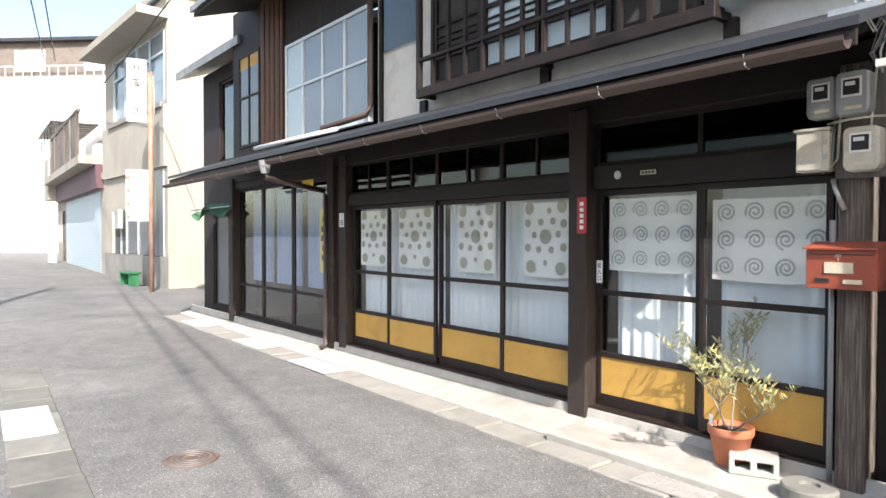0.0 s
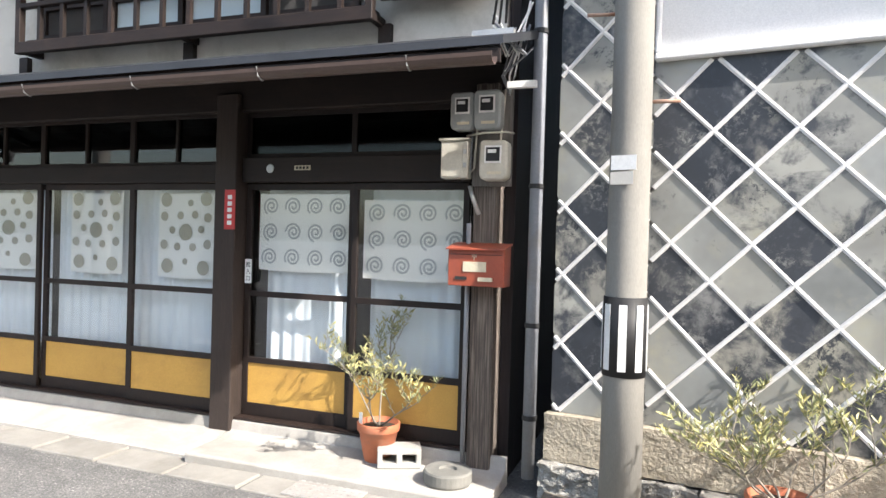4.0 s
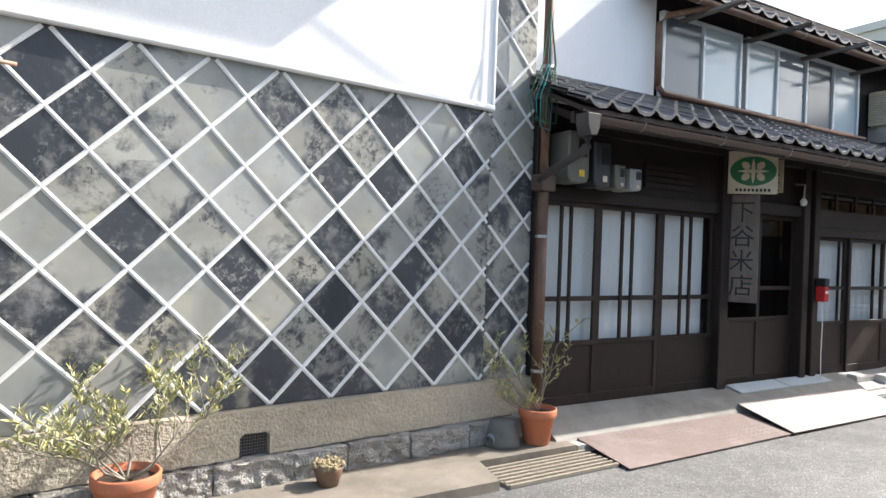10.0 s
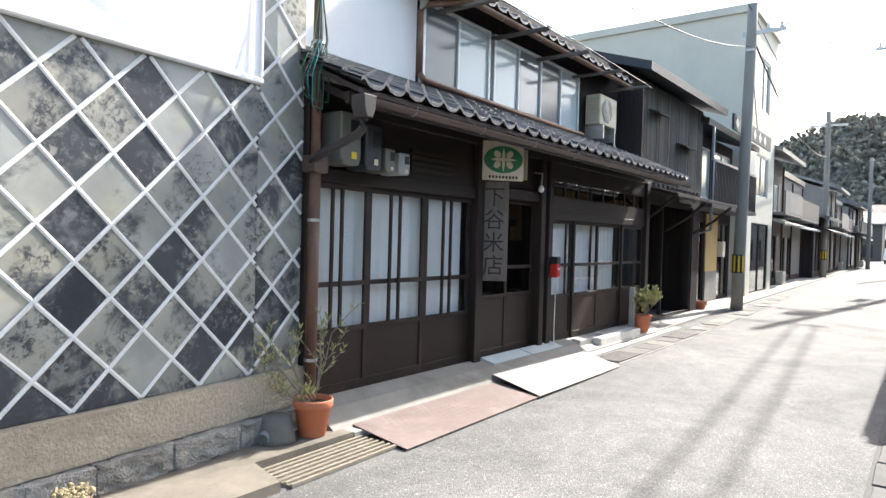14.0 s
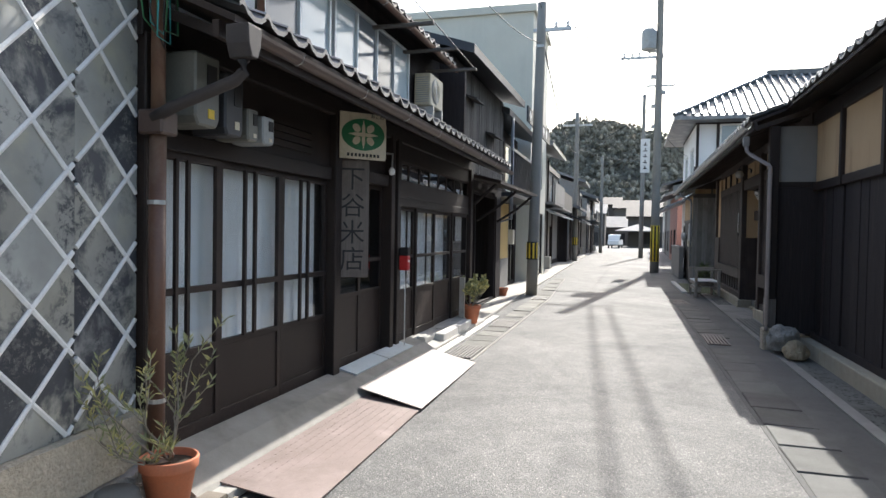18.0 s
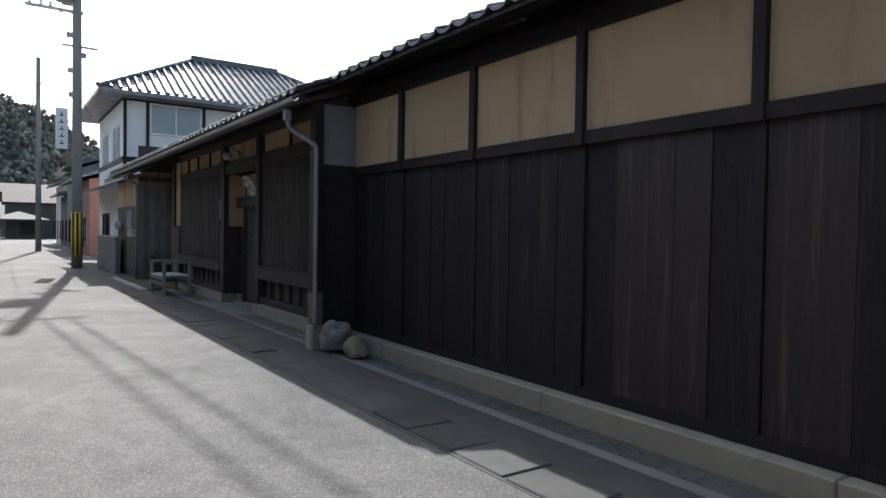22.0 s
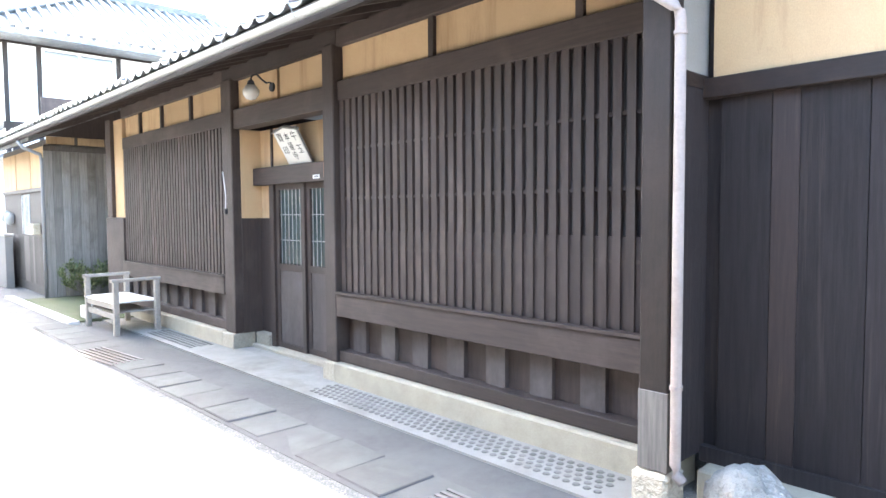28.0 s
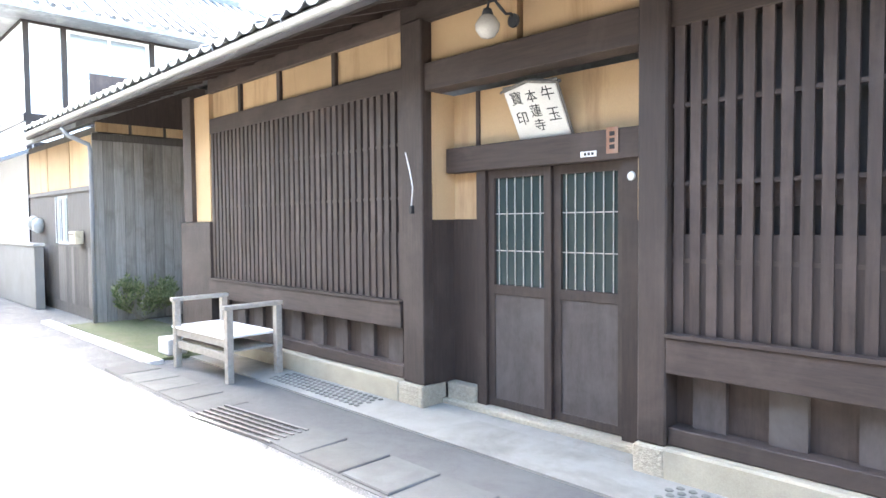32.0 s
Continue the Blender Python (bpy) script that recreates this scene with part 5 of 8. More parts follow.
for i, (a, b) in enumerate(((4.81, 5.60), (5.60, 6.49), (6.49, 7.45), (7.45, 8.41))):
    sliding_door(rice, a, b, 0.22, 1.94, 0.0 if i % 2 else 0.03, (0.86, 1.30), True, 0.055, "glazed_door", GLASS, DARKWOOD)
for i in range(8):
    a = 4.82 + i * 0.449
    t = Geo().sash(a, a + 0.445, 2.25, 2.5, 0.0, 0.04, 0.02).obj("transom", DARKWOOD, rice)
    bx("pane", DARKGLASS, t, a + 0.02, a + 0.425, 0.01, 0.014, 2.25, 2.5)
bx("beam", DARKWOODX, rice, 4.80, 8.42, -0.02, 0.06, 2.051, 2.249)
bx("beam", DARKWOODX, rice, 4.80, 8.42, -0.02, 0.06, 2.501, 2.719)
# Rice shop room, its darkness likewise put into the colour.
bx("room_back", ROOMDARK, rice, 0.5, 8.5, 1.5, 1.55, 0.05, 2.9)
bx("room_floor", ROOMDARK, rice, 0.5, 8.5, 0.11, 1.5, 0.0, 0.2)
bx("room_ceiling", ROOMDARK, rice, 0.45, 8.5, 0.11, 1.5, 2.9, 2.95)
bx("side_wall", BLACKBOARD, rice, 8.5, 8.6, 0.105, 6, 0, 4.5)
bx("side_wall", BLACKBOARD, rice, 0.42, 0.5, 0.11, 6, 0, 3.2)
bx("back_wall", BLACKBOARD, rice, 0.42, 8.6, 6, 6.1, 0, 4.5)
for a, b, sd in ((0.6, 2.88, 11),):
    c = Geo().wavy(a, b, 0.5, 2.06, 0.12, 0.012, 14, sd).obj("curtain", SHOJI, None, "", True)
    c.matrix_basis = BM
    tagged(c, "plain white curtain behind the lattice doors", "curtain", "rice shop curtains")
for a, b, sd in ((4.85, 5.58, 12), (5.65, 6.45, 13), (6.53, 7.4, 14)):
    c = Geo().wavy(a, b, 0.7, 1.92, 0.14, 0.016, 6, sd).obj("curtain", SHOJI, None, "", True)
    c.matrix_basis = BM
    tagged(c, "plain white curtain behind glazed doors", "curtain", "rice shop curtains")
lay_tiles(rice, 0.34, 8.55, -0.71, 2.78, 0.55, 3.34, 2, pitch=0.25, material=RICETILE)
bx("fascia", DARKWOODX, rice, 0.34, 8.55, -0.61, -0.57, 2.66, 2.75)
for i in range(19):
    x = 0.45 + i * 0.44
    Geo().prism([(-0.565, 2.67), (0.0, 2.90), (0.0, 2.96), (-0.565, 2.735)], x, x + 0.045, "x").obj("rafter", DARKWOODX, rice)
gutter(rice, 0.42, 8.5, -0.76, 2.69, 0.05)
# upper floor
bx("upper_wall", WHITEWALL, rice, 0.45, 2.54, 0.57, 0.69, 3.2, 4.9, "white plaster gable panel")
bx("upper_wall", BLACKBOARD, rice, 2.54, 8.55, 0.59, 0.71, 3.2, 3.42)
bx("upper_wall", BLACKBOARD, rice, 2.54, 8.55, 0.59, 0.71, 4.38, 4.9)
bx("upper_wall", BLACKBOARD, rice, 6.76, 8.55, 0.59, 0.71, 3.42, 4.38)
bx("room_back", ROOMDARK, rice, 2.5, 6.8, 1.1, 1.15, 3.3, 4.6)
for a, b, kinds in ((2.62, 4.04, (PANEGREY, FROST)), (4.13, 6.74, (FROST, SKYTINT, PANEGREY, FROST))):
    st = (b - a) / len(kinds)
    wn_ = Geo().sash(a, b, 3.42, 4.38, 0.53, 0.60, 0.045, [a + st * (i + 1) for i in range(len(kinds) - 1)]).obj("upper_window", ALU, rice, "grey aluminium sliding window", bevel=0.003)
    for i, k in enumerate(kinds):
        bx("pane", k, wn_, a + i * st + 0.03, a + (i + 1) * st - 0.03, 0.56, 0.566, 3.46, 4.34)
Geo().tube([(2.50, 0.48, 3.5), (2.50, 0.48, 4.2), (2.56, 0.42, 4.27), (2.85, 0.2, 4.34), (2.9, 0.14, 4.38)], 0.035, 10).obj("downpipe", BROWNPIPE, rice, "", True)
Geo().tube([(2.50, 0.48, 3.5), (2.56, 0.45, 3.42), (6.7, 0.43, 3.39)], 0.035, 10).obj("downpipe", BROWNPIPE, rice, "", True)
lay_tiles(rice, 2.2, 8.1, 0.19, 4.48, 3.5, 6.0, 1, material=RICETILE)
Geo().prism([(6.8, 4.6), (3.5, 5.95), (3.5, 6.05), (6.8, 4.7)], 2.2, 8.1, "x").obj("roof", ROOFTILE, rice)
gutter(rice, 2.2, 8.05, 0.14, 4.40, 0.05, BROWNPIPE)
for i in range(5):
    x = 2.9 + i * 1.2
    bx("roof_bracket", GREYBOARD, rice, x, x + 0.075, -0.28, 0.58, 4.30, 4.335)
Geo().tube([(2.9, -0.23, 4.346), (5.0, -0.26, 4.36), (8.0, -0.23, 4.346)], 0.008, 6).obj("drying_line", CABLE, rice, "", True)

# brown downpipe between storehouse and rice shop
dp = thing("downpipe", NM, "brown plastic downpipe on the storehouse corner", "downpipe")
Geo().tube([(3.14, -0.12, 0.25), (3.14, -0.12, 2.15)], 0.048, 12).obj("pipe", BROWNPIPE, dp, "", True)
Geo().tube([(3.14, -0.12, 2.29), (3.14, -0.12, 5.0)], 0.04, 12).obj("pipe", BROWNPIPE, dp, "", True)
bx("pipe_box", GUTTER, dp, 3.06, 3.22, -0.2, -0.04, 2.15, 2.29, "square junction box", 0.012)
for z in (0.6, 1.75, 3.2):
    Geo().tube([(3.14, -0.12, z), (3.14, -0.12, z + 0.025)], 0.055, 12).obj("clamp", STEEL, dp)
dq = thing("downpipe", NM, "grey metal downpipe beside the black side wall", "downpipe")
Geo().tube([(-1.56, -0.1, 0.12), (-1.56, -0.1, 5.0)], 0.042, 12).obj("pipe", GREYPIPE, dq, "", True)
for z in (0.5, 1.1, 2.0, 3.0):
    Geo().tube([(-1.56, -0.1, z), (-1.56, -0.1, z + 0.03)], 0.05, 12).obj("clamp", BLACK, dq)


# ---- poles ----
def utility_pole(x, y, h, r0, r1, lean=(0, 0), label="grey concrete utility pole", bands=()):
    ob = thing("utility_pole", pose(x, y, 0), label, "utility pole", "utility poles")
    n = 8
    Geo().tube([(lean[0] * k / n, lean[1] * k / n, h * k / n) for k in range(n + 1)], r0, 20, r1).obj("shaft", POLEMAT, ob, "", True)
    return ob


def ring(parent, name, material, z0, z1, r, n=20, label=""):
    return Geo().lathe([(r - 0.012, z0), (r, z0), (r, z1), (r - 0.012, z1)], n, (0, 0, 0)).obj(name, material, parent, label, True)


pole = utility_pole(-0.87, 4.17, 9.5, 0.118, 0.09, label="grey concrete pole with black and white striped band")
ring(pole, "band", BLACK, 0.92, 1.36, 0.1215, label="black rubber warning band")
for k in range(8):
    a = k * math.tau / 8 + 0.2
    Geo().box(-0.022, 0.022, -0.002, 0.002, 0.955, 1.32, pose(math.cos(a) * 0.122, math.sin(a) * 0.122, 0, 0, 0, math.degrees(a) + 90)).obj("reflective_strip", WHITEP, pole)
for z, a in ((2.45, 15), (2.95, 200), (3.6, 15), (4.1, 200), (4.6, 15)):
    q = radians(a)
    Geo().tube([(0.09 * math.cos(q), 0.09 * math.sin(q), z), (0.26 * math.cos(q), 0.26 * math.sin(q), z)], 0.011, 8).obj("step_bolt", RUST, pole, "rusty step bolt", True)
pole2 = utility_pole(17.25, 4.68, 7.75, 0.15, 0.118, (0.10, -0.12), "grey concrete pole with yellow striped band")
ring(pole2, "band", BLACK, 0.95, 1.42, 0.153)
for k in range(9):
    a = k * math.tau / 9
    Geo().box(-0.024, 0.024, -0.002, 0.002, 0.98, 1.39, pose(math.cos(a) * 0.154, math.sin(a) * 0.154, 0, 0, 0, math.degrees(a) + 90)).obj("yellow_strip", YELLOW, pole2)
bx("crossarm", STEEL, pole2, 0.04, 0.12, -0.9, 0.1, 6.98, 7.07, "short steel arm")
for y in (-0.8, -0.5):
    Geo().lathe([(0.03, 0), (0.06, 0.03), (0.03, 0.07), (0.06, 0.1), (0.02, 0.16)], 8, (0.08, y, 7.07)).obj("insulator", WHITEP, pole2)
bx("cable_clamp", STEEL, pole2, -0.06, 0.2, -0.2, -0.02, 6.55, 6.62)
pole3 = utility_pole(30.3, 1.12, 14.0, 0.19, 0.13, label="tall concrete utility pole with transformer")
bx("crossarm", STEEL, pole3, -0.05, 0.05, -0.2, 1.65, 9.5, 9.6)
bx("crossarm", STEEL, pole3, -0.05, 0.05, -0.9, 0.9, 12.6, 12.7)
Geo().lathe([(0, 0), (0.3, 0), (0.32, 0.05), (0.32, 0.8), (0.25, 0.9), (0, 0.9)], 16, (-0.1, 0.46, 9.85)).obj("transformer", GREYBOX, pole3, "grey transformer drum")
bx("hanger", STEEL, pole3, -0.06, 0.06, 0.1, 0.5, 9.75, 9.85)
for y in (0.85, 1.15, 1.5):
    Geo().lathe([(0.03, 0), (0.07, 0.03), (0.03, 0.08), (0.07, 0.12), (0.03, 0.2)], 8, (0, y, 9.6)).obj("insulator", WHITEP, pole3)
ring(pole3, "band", YELLOW, 0.5, 2.1, 0.193, label="worn yellow and black wrap")
for k in range(8):
    a = k * math.tau / 8
    Geo().box(-0.035, 0.035, -0.002, 0.002, 0.52, 2.08, pose(math.cos(a) * 0.1945, math.sin(a) * 0.1945, 0, 0, 0, math.degrees(a) + 90)).obj("black_strip", BLACK, pole3)
for z, y in ((8.6, 0.35), (7.9, -0.3), (7.3, 0.3), (6.4, 0.28)):
    bx("pole_fitting", GREYBOX, pole3, -0.1, 0.1, min(0.0, y), max(0.0, y), z, z + 0.16)
bx("crossarm", STEEL, pole3, -0.04, 0.04, -0.7, 0.5, 8.25, 8.32)
pb = utility_pole(-10.4, -3.6, 10.8, 0.19, 0.12)
for z in (9.3, 9.9):
    bx("crossarm", STEEL, pb, -0.05, 0.05, -0.9, 0.9, z, z + 0.09)
pole4 = utility_pole(40.0, 5.4, 9.0, 0.16, 0.12, label="grey concrete pole farther down the street")
ring(pole4, "band", BLACK, 1.0, 1.5, 0.163)
for k in range(8):
    a = k * math.tau / 8
    Geo().box(-0.03, 0.03, -0.002, 0.002, 1.03, 1.47, pose(math.cos(a) * 0.164, math.sin(a) * 0.164, 0, 0, 0, math.degrees(a) + 90)).obj("yellow_strip", YELLOW, pole4)
bx("crossarm", STEEL, pole4, -0.05, 0.05, -0.9, 0.9, 8.2, 8.3)
utility_pole(62.0, 4.8, 9.0, 0.16, 0.12)
utility_pole(50.0, 1.4, 12.0, 0.17, 0.12)


# ---- far houses ----
def plain_house(name, m, L, D, H, material, label, wins=(), roof="flat", roofmat=None, over=0.4, rise=1.4):
    """A house of length L along local x, depth D behind y = 0; wins: (x0, x1, z0, z1) openings in the front with frame and pane."""
    ob = thing(name, m, label, "house")
    xs = sorted({0.0, L} | {x for w in wins for x in w[:2]})
    zs = sorted({0.0, H} | {z for w in wins for z in w[2:4]})
    def solid(i, j):
        x, z = (xs[i] + xs[i + 1]) / 2, (zs[j] + zs[j + 1]) / 2
        return not any(w[0] < x < w[1] and w[2] < z < w[3] for w in wins)
    Geo().plate(xs, zs, solid, 0, 0.2).obj("wall", material, ob)
    for a, b in ((0, 0.2), (L - 0.2, L)):
        bx("side_wall", material, ob, a, b, 0.201, D - 0.201, 0, H)
    bx("back_wall", material, ob, 0, L, D - 0.2, D, 0, H)
    for w in wins:
        fr = Geo().sash(w[0], w[1], w[2], w[3], 0.03, 0.1, 0.05, ((w[0] + w[1]) / 2,)).obj("window", w[4] if len(w) > 4 else ALU, ob)
        if len(w) > 6:
            continue
        bx("pane", w[5] if len(w) > 5 else FROST, fr, w[0] + 0.05, w[1] - 0.05, 0.06, 0.07, w[2] + 0.05, w[3] - 0.05)
    rm = roofmat or ROOFTILE
    if roof == "flat":
        bx("roof", rm, ob, -0.1, L + 0.1, -0.1, D + 0.1, H, H + 0.25)
    elif roof == "gable":
        Geo().prism([(-over, H - 0.1), (D / 2, H + rise), (D / 2, H + rise + 0.15), (-over, H + 0.06)], -0.3, L + 0.3, "x").obj("roof", rm, ob)
        Geo().prism([(D + over, H - 0.1), (D / 2, H + rise), (D / 2, H + rise + 0.15), (D + over, H + 0.06)], -0.3, L + 0.3, "x").obj("roof", rm, ob)
        for x in (0.02, L - 0.18):
            Geo().prism([(0.2, H), (D - 0.2, H), (D / 2, H + rise - 0.05)], x, x + 0.16, "x").obj("gable", material, ob)
    elif roof == "hip":
        vs = [(-over, -over, H), (L + over, -over, H), (L + over, D + over, H), (-over, D + over, H), (D / 2, D / 2, H + rise), (L - D / 2, D / 2, H + rise)]
        if L < D:
            vs[4:6] = [(L / 2, L / 2, H + rise), (L / 2, D - L / 2, H + rise)]
        vs += [(x, y, z - 0.15) for x, y, z in vs[:4]]
        top = [(0, 1, 4), (1, 2, 5, 4), (2, 3, 5), (3, 0, 4, 5)] if L < D else [(0, 1, 5, 4), (1, 2, 5), (2, 3, 4, 5), (3, 0, 4)]
        Geo().add(vs, top + [(0, 6, 7, 1), (1, 7, 8, 2), (2, 8, 9, 3), (3, 9, 6, 0), (9, 8, 7, 6)]).obj("roof", rm, ob)
    return ob


# row beyond the rice shop
barn = plain_house("board_house", pose(11.32, 5.35, 0, 0, 0, -1), 4.5, 6, 4.85, BLACKBOARD, "blackened board house with an open passage", [(0.15, 4.0, 0.06, 2.5, BLACKBOARD, None, True)], "gable", METALDARK, 0.5, 1.0)
Geo().prism([(-0.95, 2.5), (-0.03, 2.72), (-0.03, 2.78), (-0.95, 2.56)], 0.0, 4.1, "x").obj("porch_roof", BLACKBOARD, barn, "dark sheet porch roof")
for x in (0.1, 2.0, 3.95):
    Geo().tube([(x, -0.85, 2.5), (x, -0.5, 2.2), (x, -0.03, 1.9)], 0.03, 6).obj("bracket", BLACKBOARD, barn)
for i in range(33):
    bx("board", BARNBOARD, barn, i * 0.136 + 0.003, i * 0.136 + 0.133, -0.025 + 0.006 * math.sin(i * 5), -0.001, 2.85 + 0.03 * math.sin(i * 3), 4.8)
for x, z, w in ((0.9, 4.2, 0.7), (2.6, 3.75, 0.9)):
    Geo().prism([(-0.25, z), (-0.03, z + 0.08), (-0.03, z + 0.11), (-0.25, z + 0.03)], x, x + w, "x").obj("board_remnant", BARNBOARD, barn, "loose weathered board")
bal = plain_house("balcony_house", pose(15.87, 5.75, 0, 0, 0, 0), 5.0, 6, 4.6, BLACKBOARD, "dark boarded house with an iron balcony", [(0.3, 2.2, 0.1, 2.3, DARKWOOD, DARKGLASS), (0.5, 2.6, 2.9, 4.3), (3.6, 4.9, 0.1, 2.3, DARKWOOD, DARKGLASS), (3.0, 4.8, 2.9, 4.3)], "gable", METALDARK, 0.7, 1.2)
bx("balcony_floor", METALDARK, bal, 0.0, 4.9, -0.75, -0.001, 2.55, 2.65)
bx("balcony_rail", STEEL, bal, 0.0, 4.9, -0.76, -0.69, 3.68, 3.74)
for i in range(33):
    bx("baluster", METALDARK, bal, i * 0.15, i * 0.15 + 0.03, -0.74, -0.71, 2.65, 3.68)
bx("fascia", METALDARK, bal, 0.9, 5.6, -0.96, -0.92, 4.55, 4.95, "dark metal fascia with white diamonds")
for i in range(6):
    u = 1.0 + i * 0.68
    Geo().prism([(u + 0.13, 4.75), (u + 0.30, 4.60), (u + 0.47, 4.75), (u + 0.30, 4.90)], -0.966, -0.961, "y").obj("diamond", WHITEP, bal)
bx("dado", HOUSEGREY, bal, 2.3, 3.5, -0.03, -0.001, 0, 0.895)
Geo().tube([(0.05, -0.72, 4.5), (0.05, -0.72, 2.0), (0.05, -0.1, 1.8), (0.05, -0.1, 0.05)], 0.04, 8).obj("downpipe", GREYPIPE, bal, "", True)
bx("meter_box", BEIGEBOX, bal, 3.6, 3.9, -0.15, -0.001, 1.3, 1.75)
bx("yellow_wall", YELLOWWALL, bal, 2.3, 3.5, -0.02, -0.001, 0.9, 2.5)
plain_house("concrete_building", pose(21.6, 5.42, 0), 4.0, 9, 9.0, PALERENDER, "pale concrete building with a blank side wall", [(1.2, 2.8, 6.2, 7.9, ALU, PANEGREY), (0.6, 3.4, 0.1, 2.4, DARKWOOD, DARKGLASS), (1.0, 3.0, 3.3, 4.7, ALU, PANEGREY)], "flat", PALERENDER)
rr = random.Random(3)
x = 25.9
for i in range(8):
    L = rr.uniform(4.5, 7.0)
    H = rr.choice((3.2, 5.2, 5.6, 4.8))
    wins = [(0.5, 2.0, 0.3, 2.1, DARKWOOD, DARKGLASS), (2.6, 3.9, 0.3, 2.1, DARKWOOD, DARKGLASS)]
    if H > 4.5:
        wins += [(0.7, 2.2, 3.1, 4.2), (2.8, 4.0, 3.1, 4.2)]
    hs = plain_house("street_house", pose(x, 5.95 + 0.25 * math.sin(i * 2), 0, 0, 0, 0.5), L, 6, H, (GREYBOARD, HOUSEGREY, BLACKBOARD, HOUSEGREY, GREYBOARD, PLASTER, GREYBOARD, HOUSEGREY)[i], "old street house with tiled roof", wins, rr.choice(("gable", "gable", "flat")), None, 0.8, 1.2)
    Geo().prism([(-0.9, 2.45), (0, 2.75), (0, 2.83), (-0.9, 2.53)], 0, L, "x").obj("pent_roof", (ROOFTILE, ALU, METALDARK)[i % 3], hs)
    Geo().tube([(0.15, -0.1, H), (0.15, -0.1, 0.1)], 0.045, 8).obj("downpipe", GREYPIPE, hs, "", True)
    for a in (0.05, L / 2, L - 0.17):
        bx("post", DARKWOOD, hs, a, a + 0.12, -0.06, -0.001, 0, H - 0.1)
    bx("dado", BLACKBOARD, hs, 0.2, L - 0.2, -0.03, -0.001, 0.0, 0.28)
    if H > 4.5:
        bx("balcony", (HOUSEGREY, GREYBOARD, METALDARK)[i % 3], hs, 0.4, L - 0.5, -0.85, -0.78, 2.95, 3.75)
        bx("balcony_floor", HOUSEGREY, hs, 0.4, L - 0.5, -0.85, -0.001, 2.85, 2.94)
        ou = thing("outdoor_unit", hs.matrix_basis @ pose(L - 1.2, -0.3, 3.0 if i % 2 else 0.05), "pale outdoor unit beside a street house", "air conditioner", "outdoor units")
        bx("case", BEIGEBOX, ou, 0, 0.7, 0, 0.28, 0, 0.55, "", 0.02)
        Geo().lathe([(0, 0), (0.2, 0), (0.2, 0.012), (0, 0.012)], 18).obj("fan_grille", GREYBOX, ou).matrix_basis = pose(0.26, -0.001, 0.28, 90, 0, 0)
    x += L + 0.2

# beyond the long house on the other side: its front faces +y, so it is turned
FL = lambda x, y: pose(x, y, 0, 0, 0, 180)
fence = thing("board_fence", pose(23.45, 0.08, 0), "tall silvered board wall in a painted sunlit tone, closing the yard", "fence")
for i in range(12):
    bx("board", LITBOARD, fence, 0.0 + 0.004 * math.sin(i * 7), 0.03, -1.8 + i * 0.157, -1.648 + i * 0.157, 0.03, 3.05 + 0.02 * math.sin(i * 3))
bx("rail", GREYBOARD, fence, -0.03, -0.006, -1.8, 0.08, 2.95, 3.06)
for i in range(3):
    bx("clay_panel", TANPLASTER, fence, -0.004, 0.03, -1.6 + i * 0.56, -1.1 + i * 0.56, 3.09, 3.24)
bx("upper_board", BROWNWOOD, fence, 0.0, 0.03, -1.8, 0.08, 3.245, 4.0)
annex = plain_house("annex_house", FL(28.0, 0.05), 4.5, 5, 3.2, GREYBOARD, "low board house with clay panels and a barred window", [(1.9, 2.7, 1.25, 2.15, ALU, DARKGLASS)], "gable", None, 0.4, 1.2)
for a in (0.1, 1.55, 3.0):
    bx("clay_panel", TANPLASTER, annex, a, a + 1.38, -0.02, -0.001, 2.26, 3.08)
for i in range(7):
    bx("window_bar", WHITEP, annex, 1.95 + i * 0.115, 1.962 + i * 0.115, -0.02, -0.008, 1.27, 2.13)
bx("rail", GREYBOARD, annex, 0, 4.5, -0.03, -0.001, 2.18, 2.255)
for i in range(28):
    bx("board", GREYBOARD, annex, i * 0.16 + 0.003, i * 0.16 + 0.157, -0.018, -0.001, 0.2, 1.22)
dpa = thing("downpipe", pose(23.38, 0.22, 0), "grey plastic downpipe at the annex corner", "downpipe")
Geo().tube([(0.1, 0.35, 3.1), (-0.02, 0.3, 2.98), (-0.05, 0.02, 2.86), (-0.05, 0, 2.75), (-0.05, 0, 0.05)], 0.034, 10).obj("pipe", GREYPIPE, dpa, "", True)
for u, z in ((27.4, 1.55), (27.0, 1.5)):
    gm = thing("gas_meter", pose(u, 0.07, z), "round grey meter on the annex wall", "meter", "annex meters")
    Geo().lathe([(0, 0), (0.13, 0), (0.15, 0.04), (0.15, 0.1), (0.1, 0.16), (0, 0.17)], 16).obj("case", GREYBOX, gm, "", True).matrix_basis = pose(0, 0, 0.1, -90, 0, 0)
blk = thing("block_wall", pose(26.4, 0.28, 0), "low grey rendered wall before the far house", "wall")
bx("wall", HOUSEGREY, blk, 0, 4.6, -0.08, 0.08, 0, 1.2, "", 0.01)
bx("coping", CONCRETE, blk, -0.03, 4.63, -0.1, 0.1, 1.202, 1.26, "", 0.01)
two = plain_house("tiled_house", FL(38.0, -0.55), 7.0, 11.0, 6.85, WHITEWALL, "two-storey white house with dark timber frame and tiled hip roof", [(4.2, 6.2, 4.2, 5.8, WHITEP, FROST), (1.0, 3.0, 4.2, 5.8, WHITEP, FROST), (1, 3.5, 0.5, 2.2, DARKWOOD, DARKGLASS)], "hip", ROOFTILE, 1.0, 2.6)
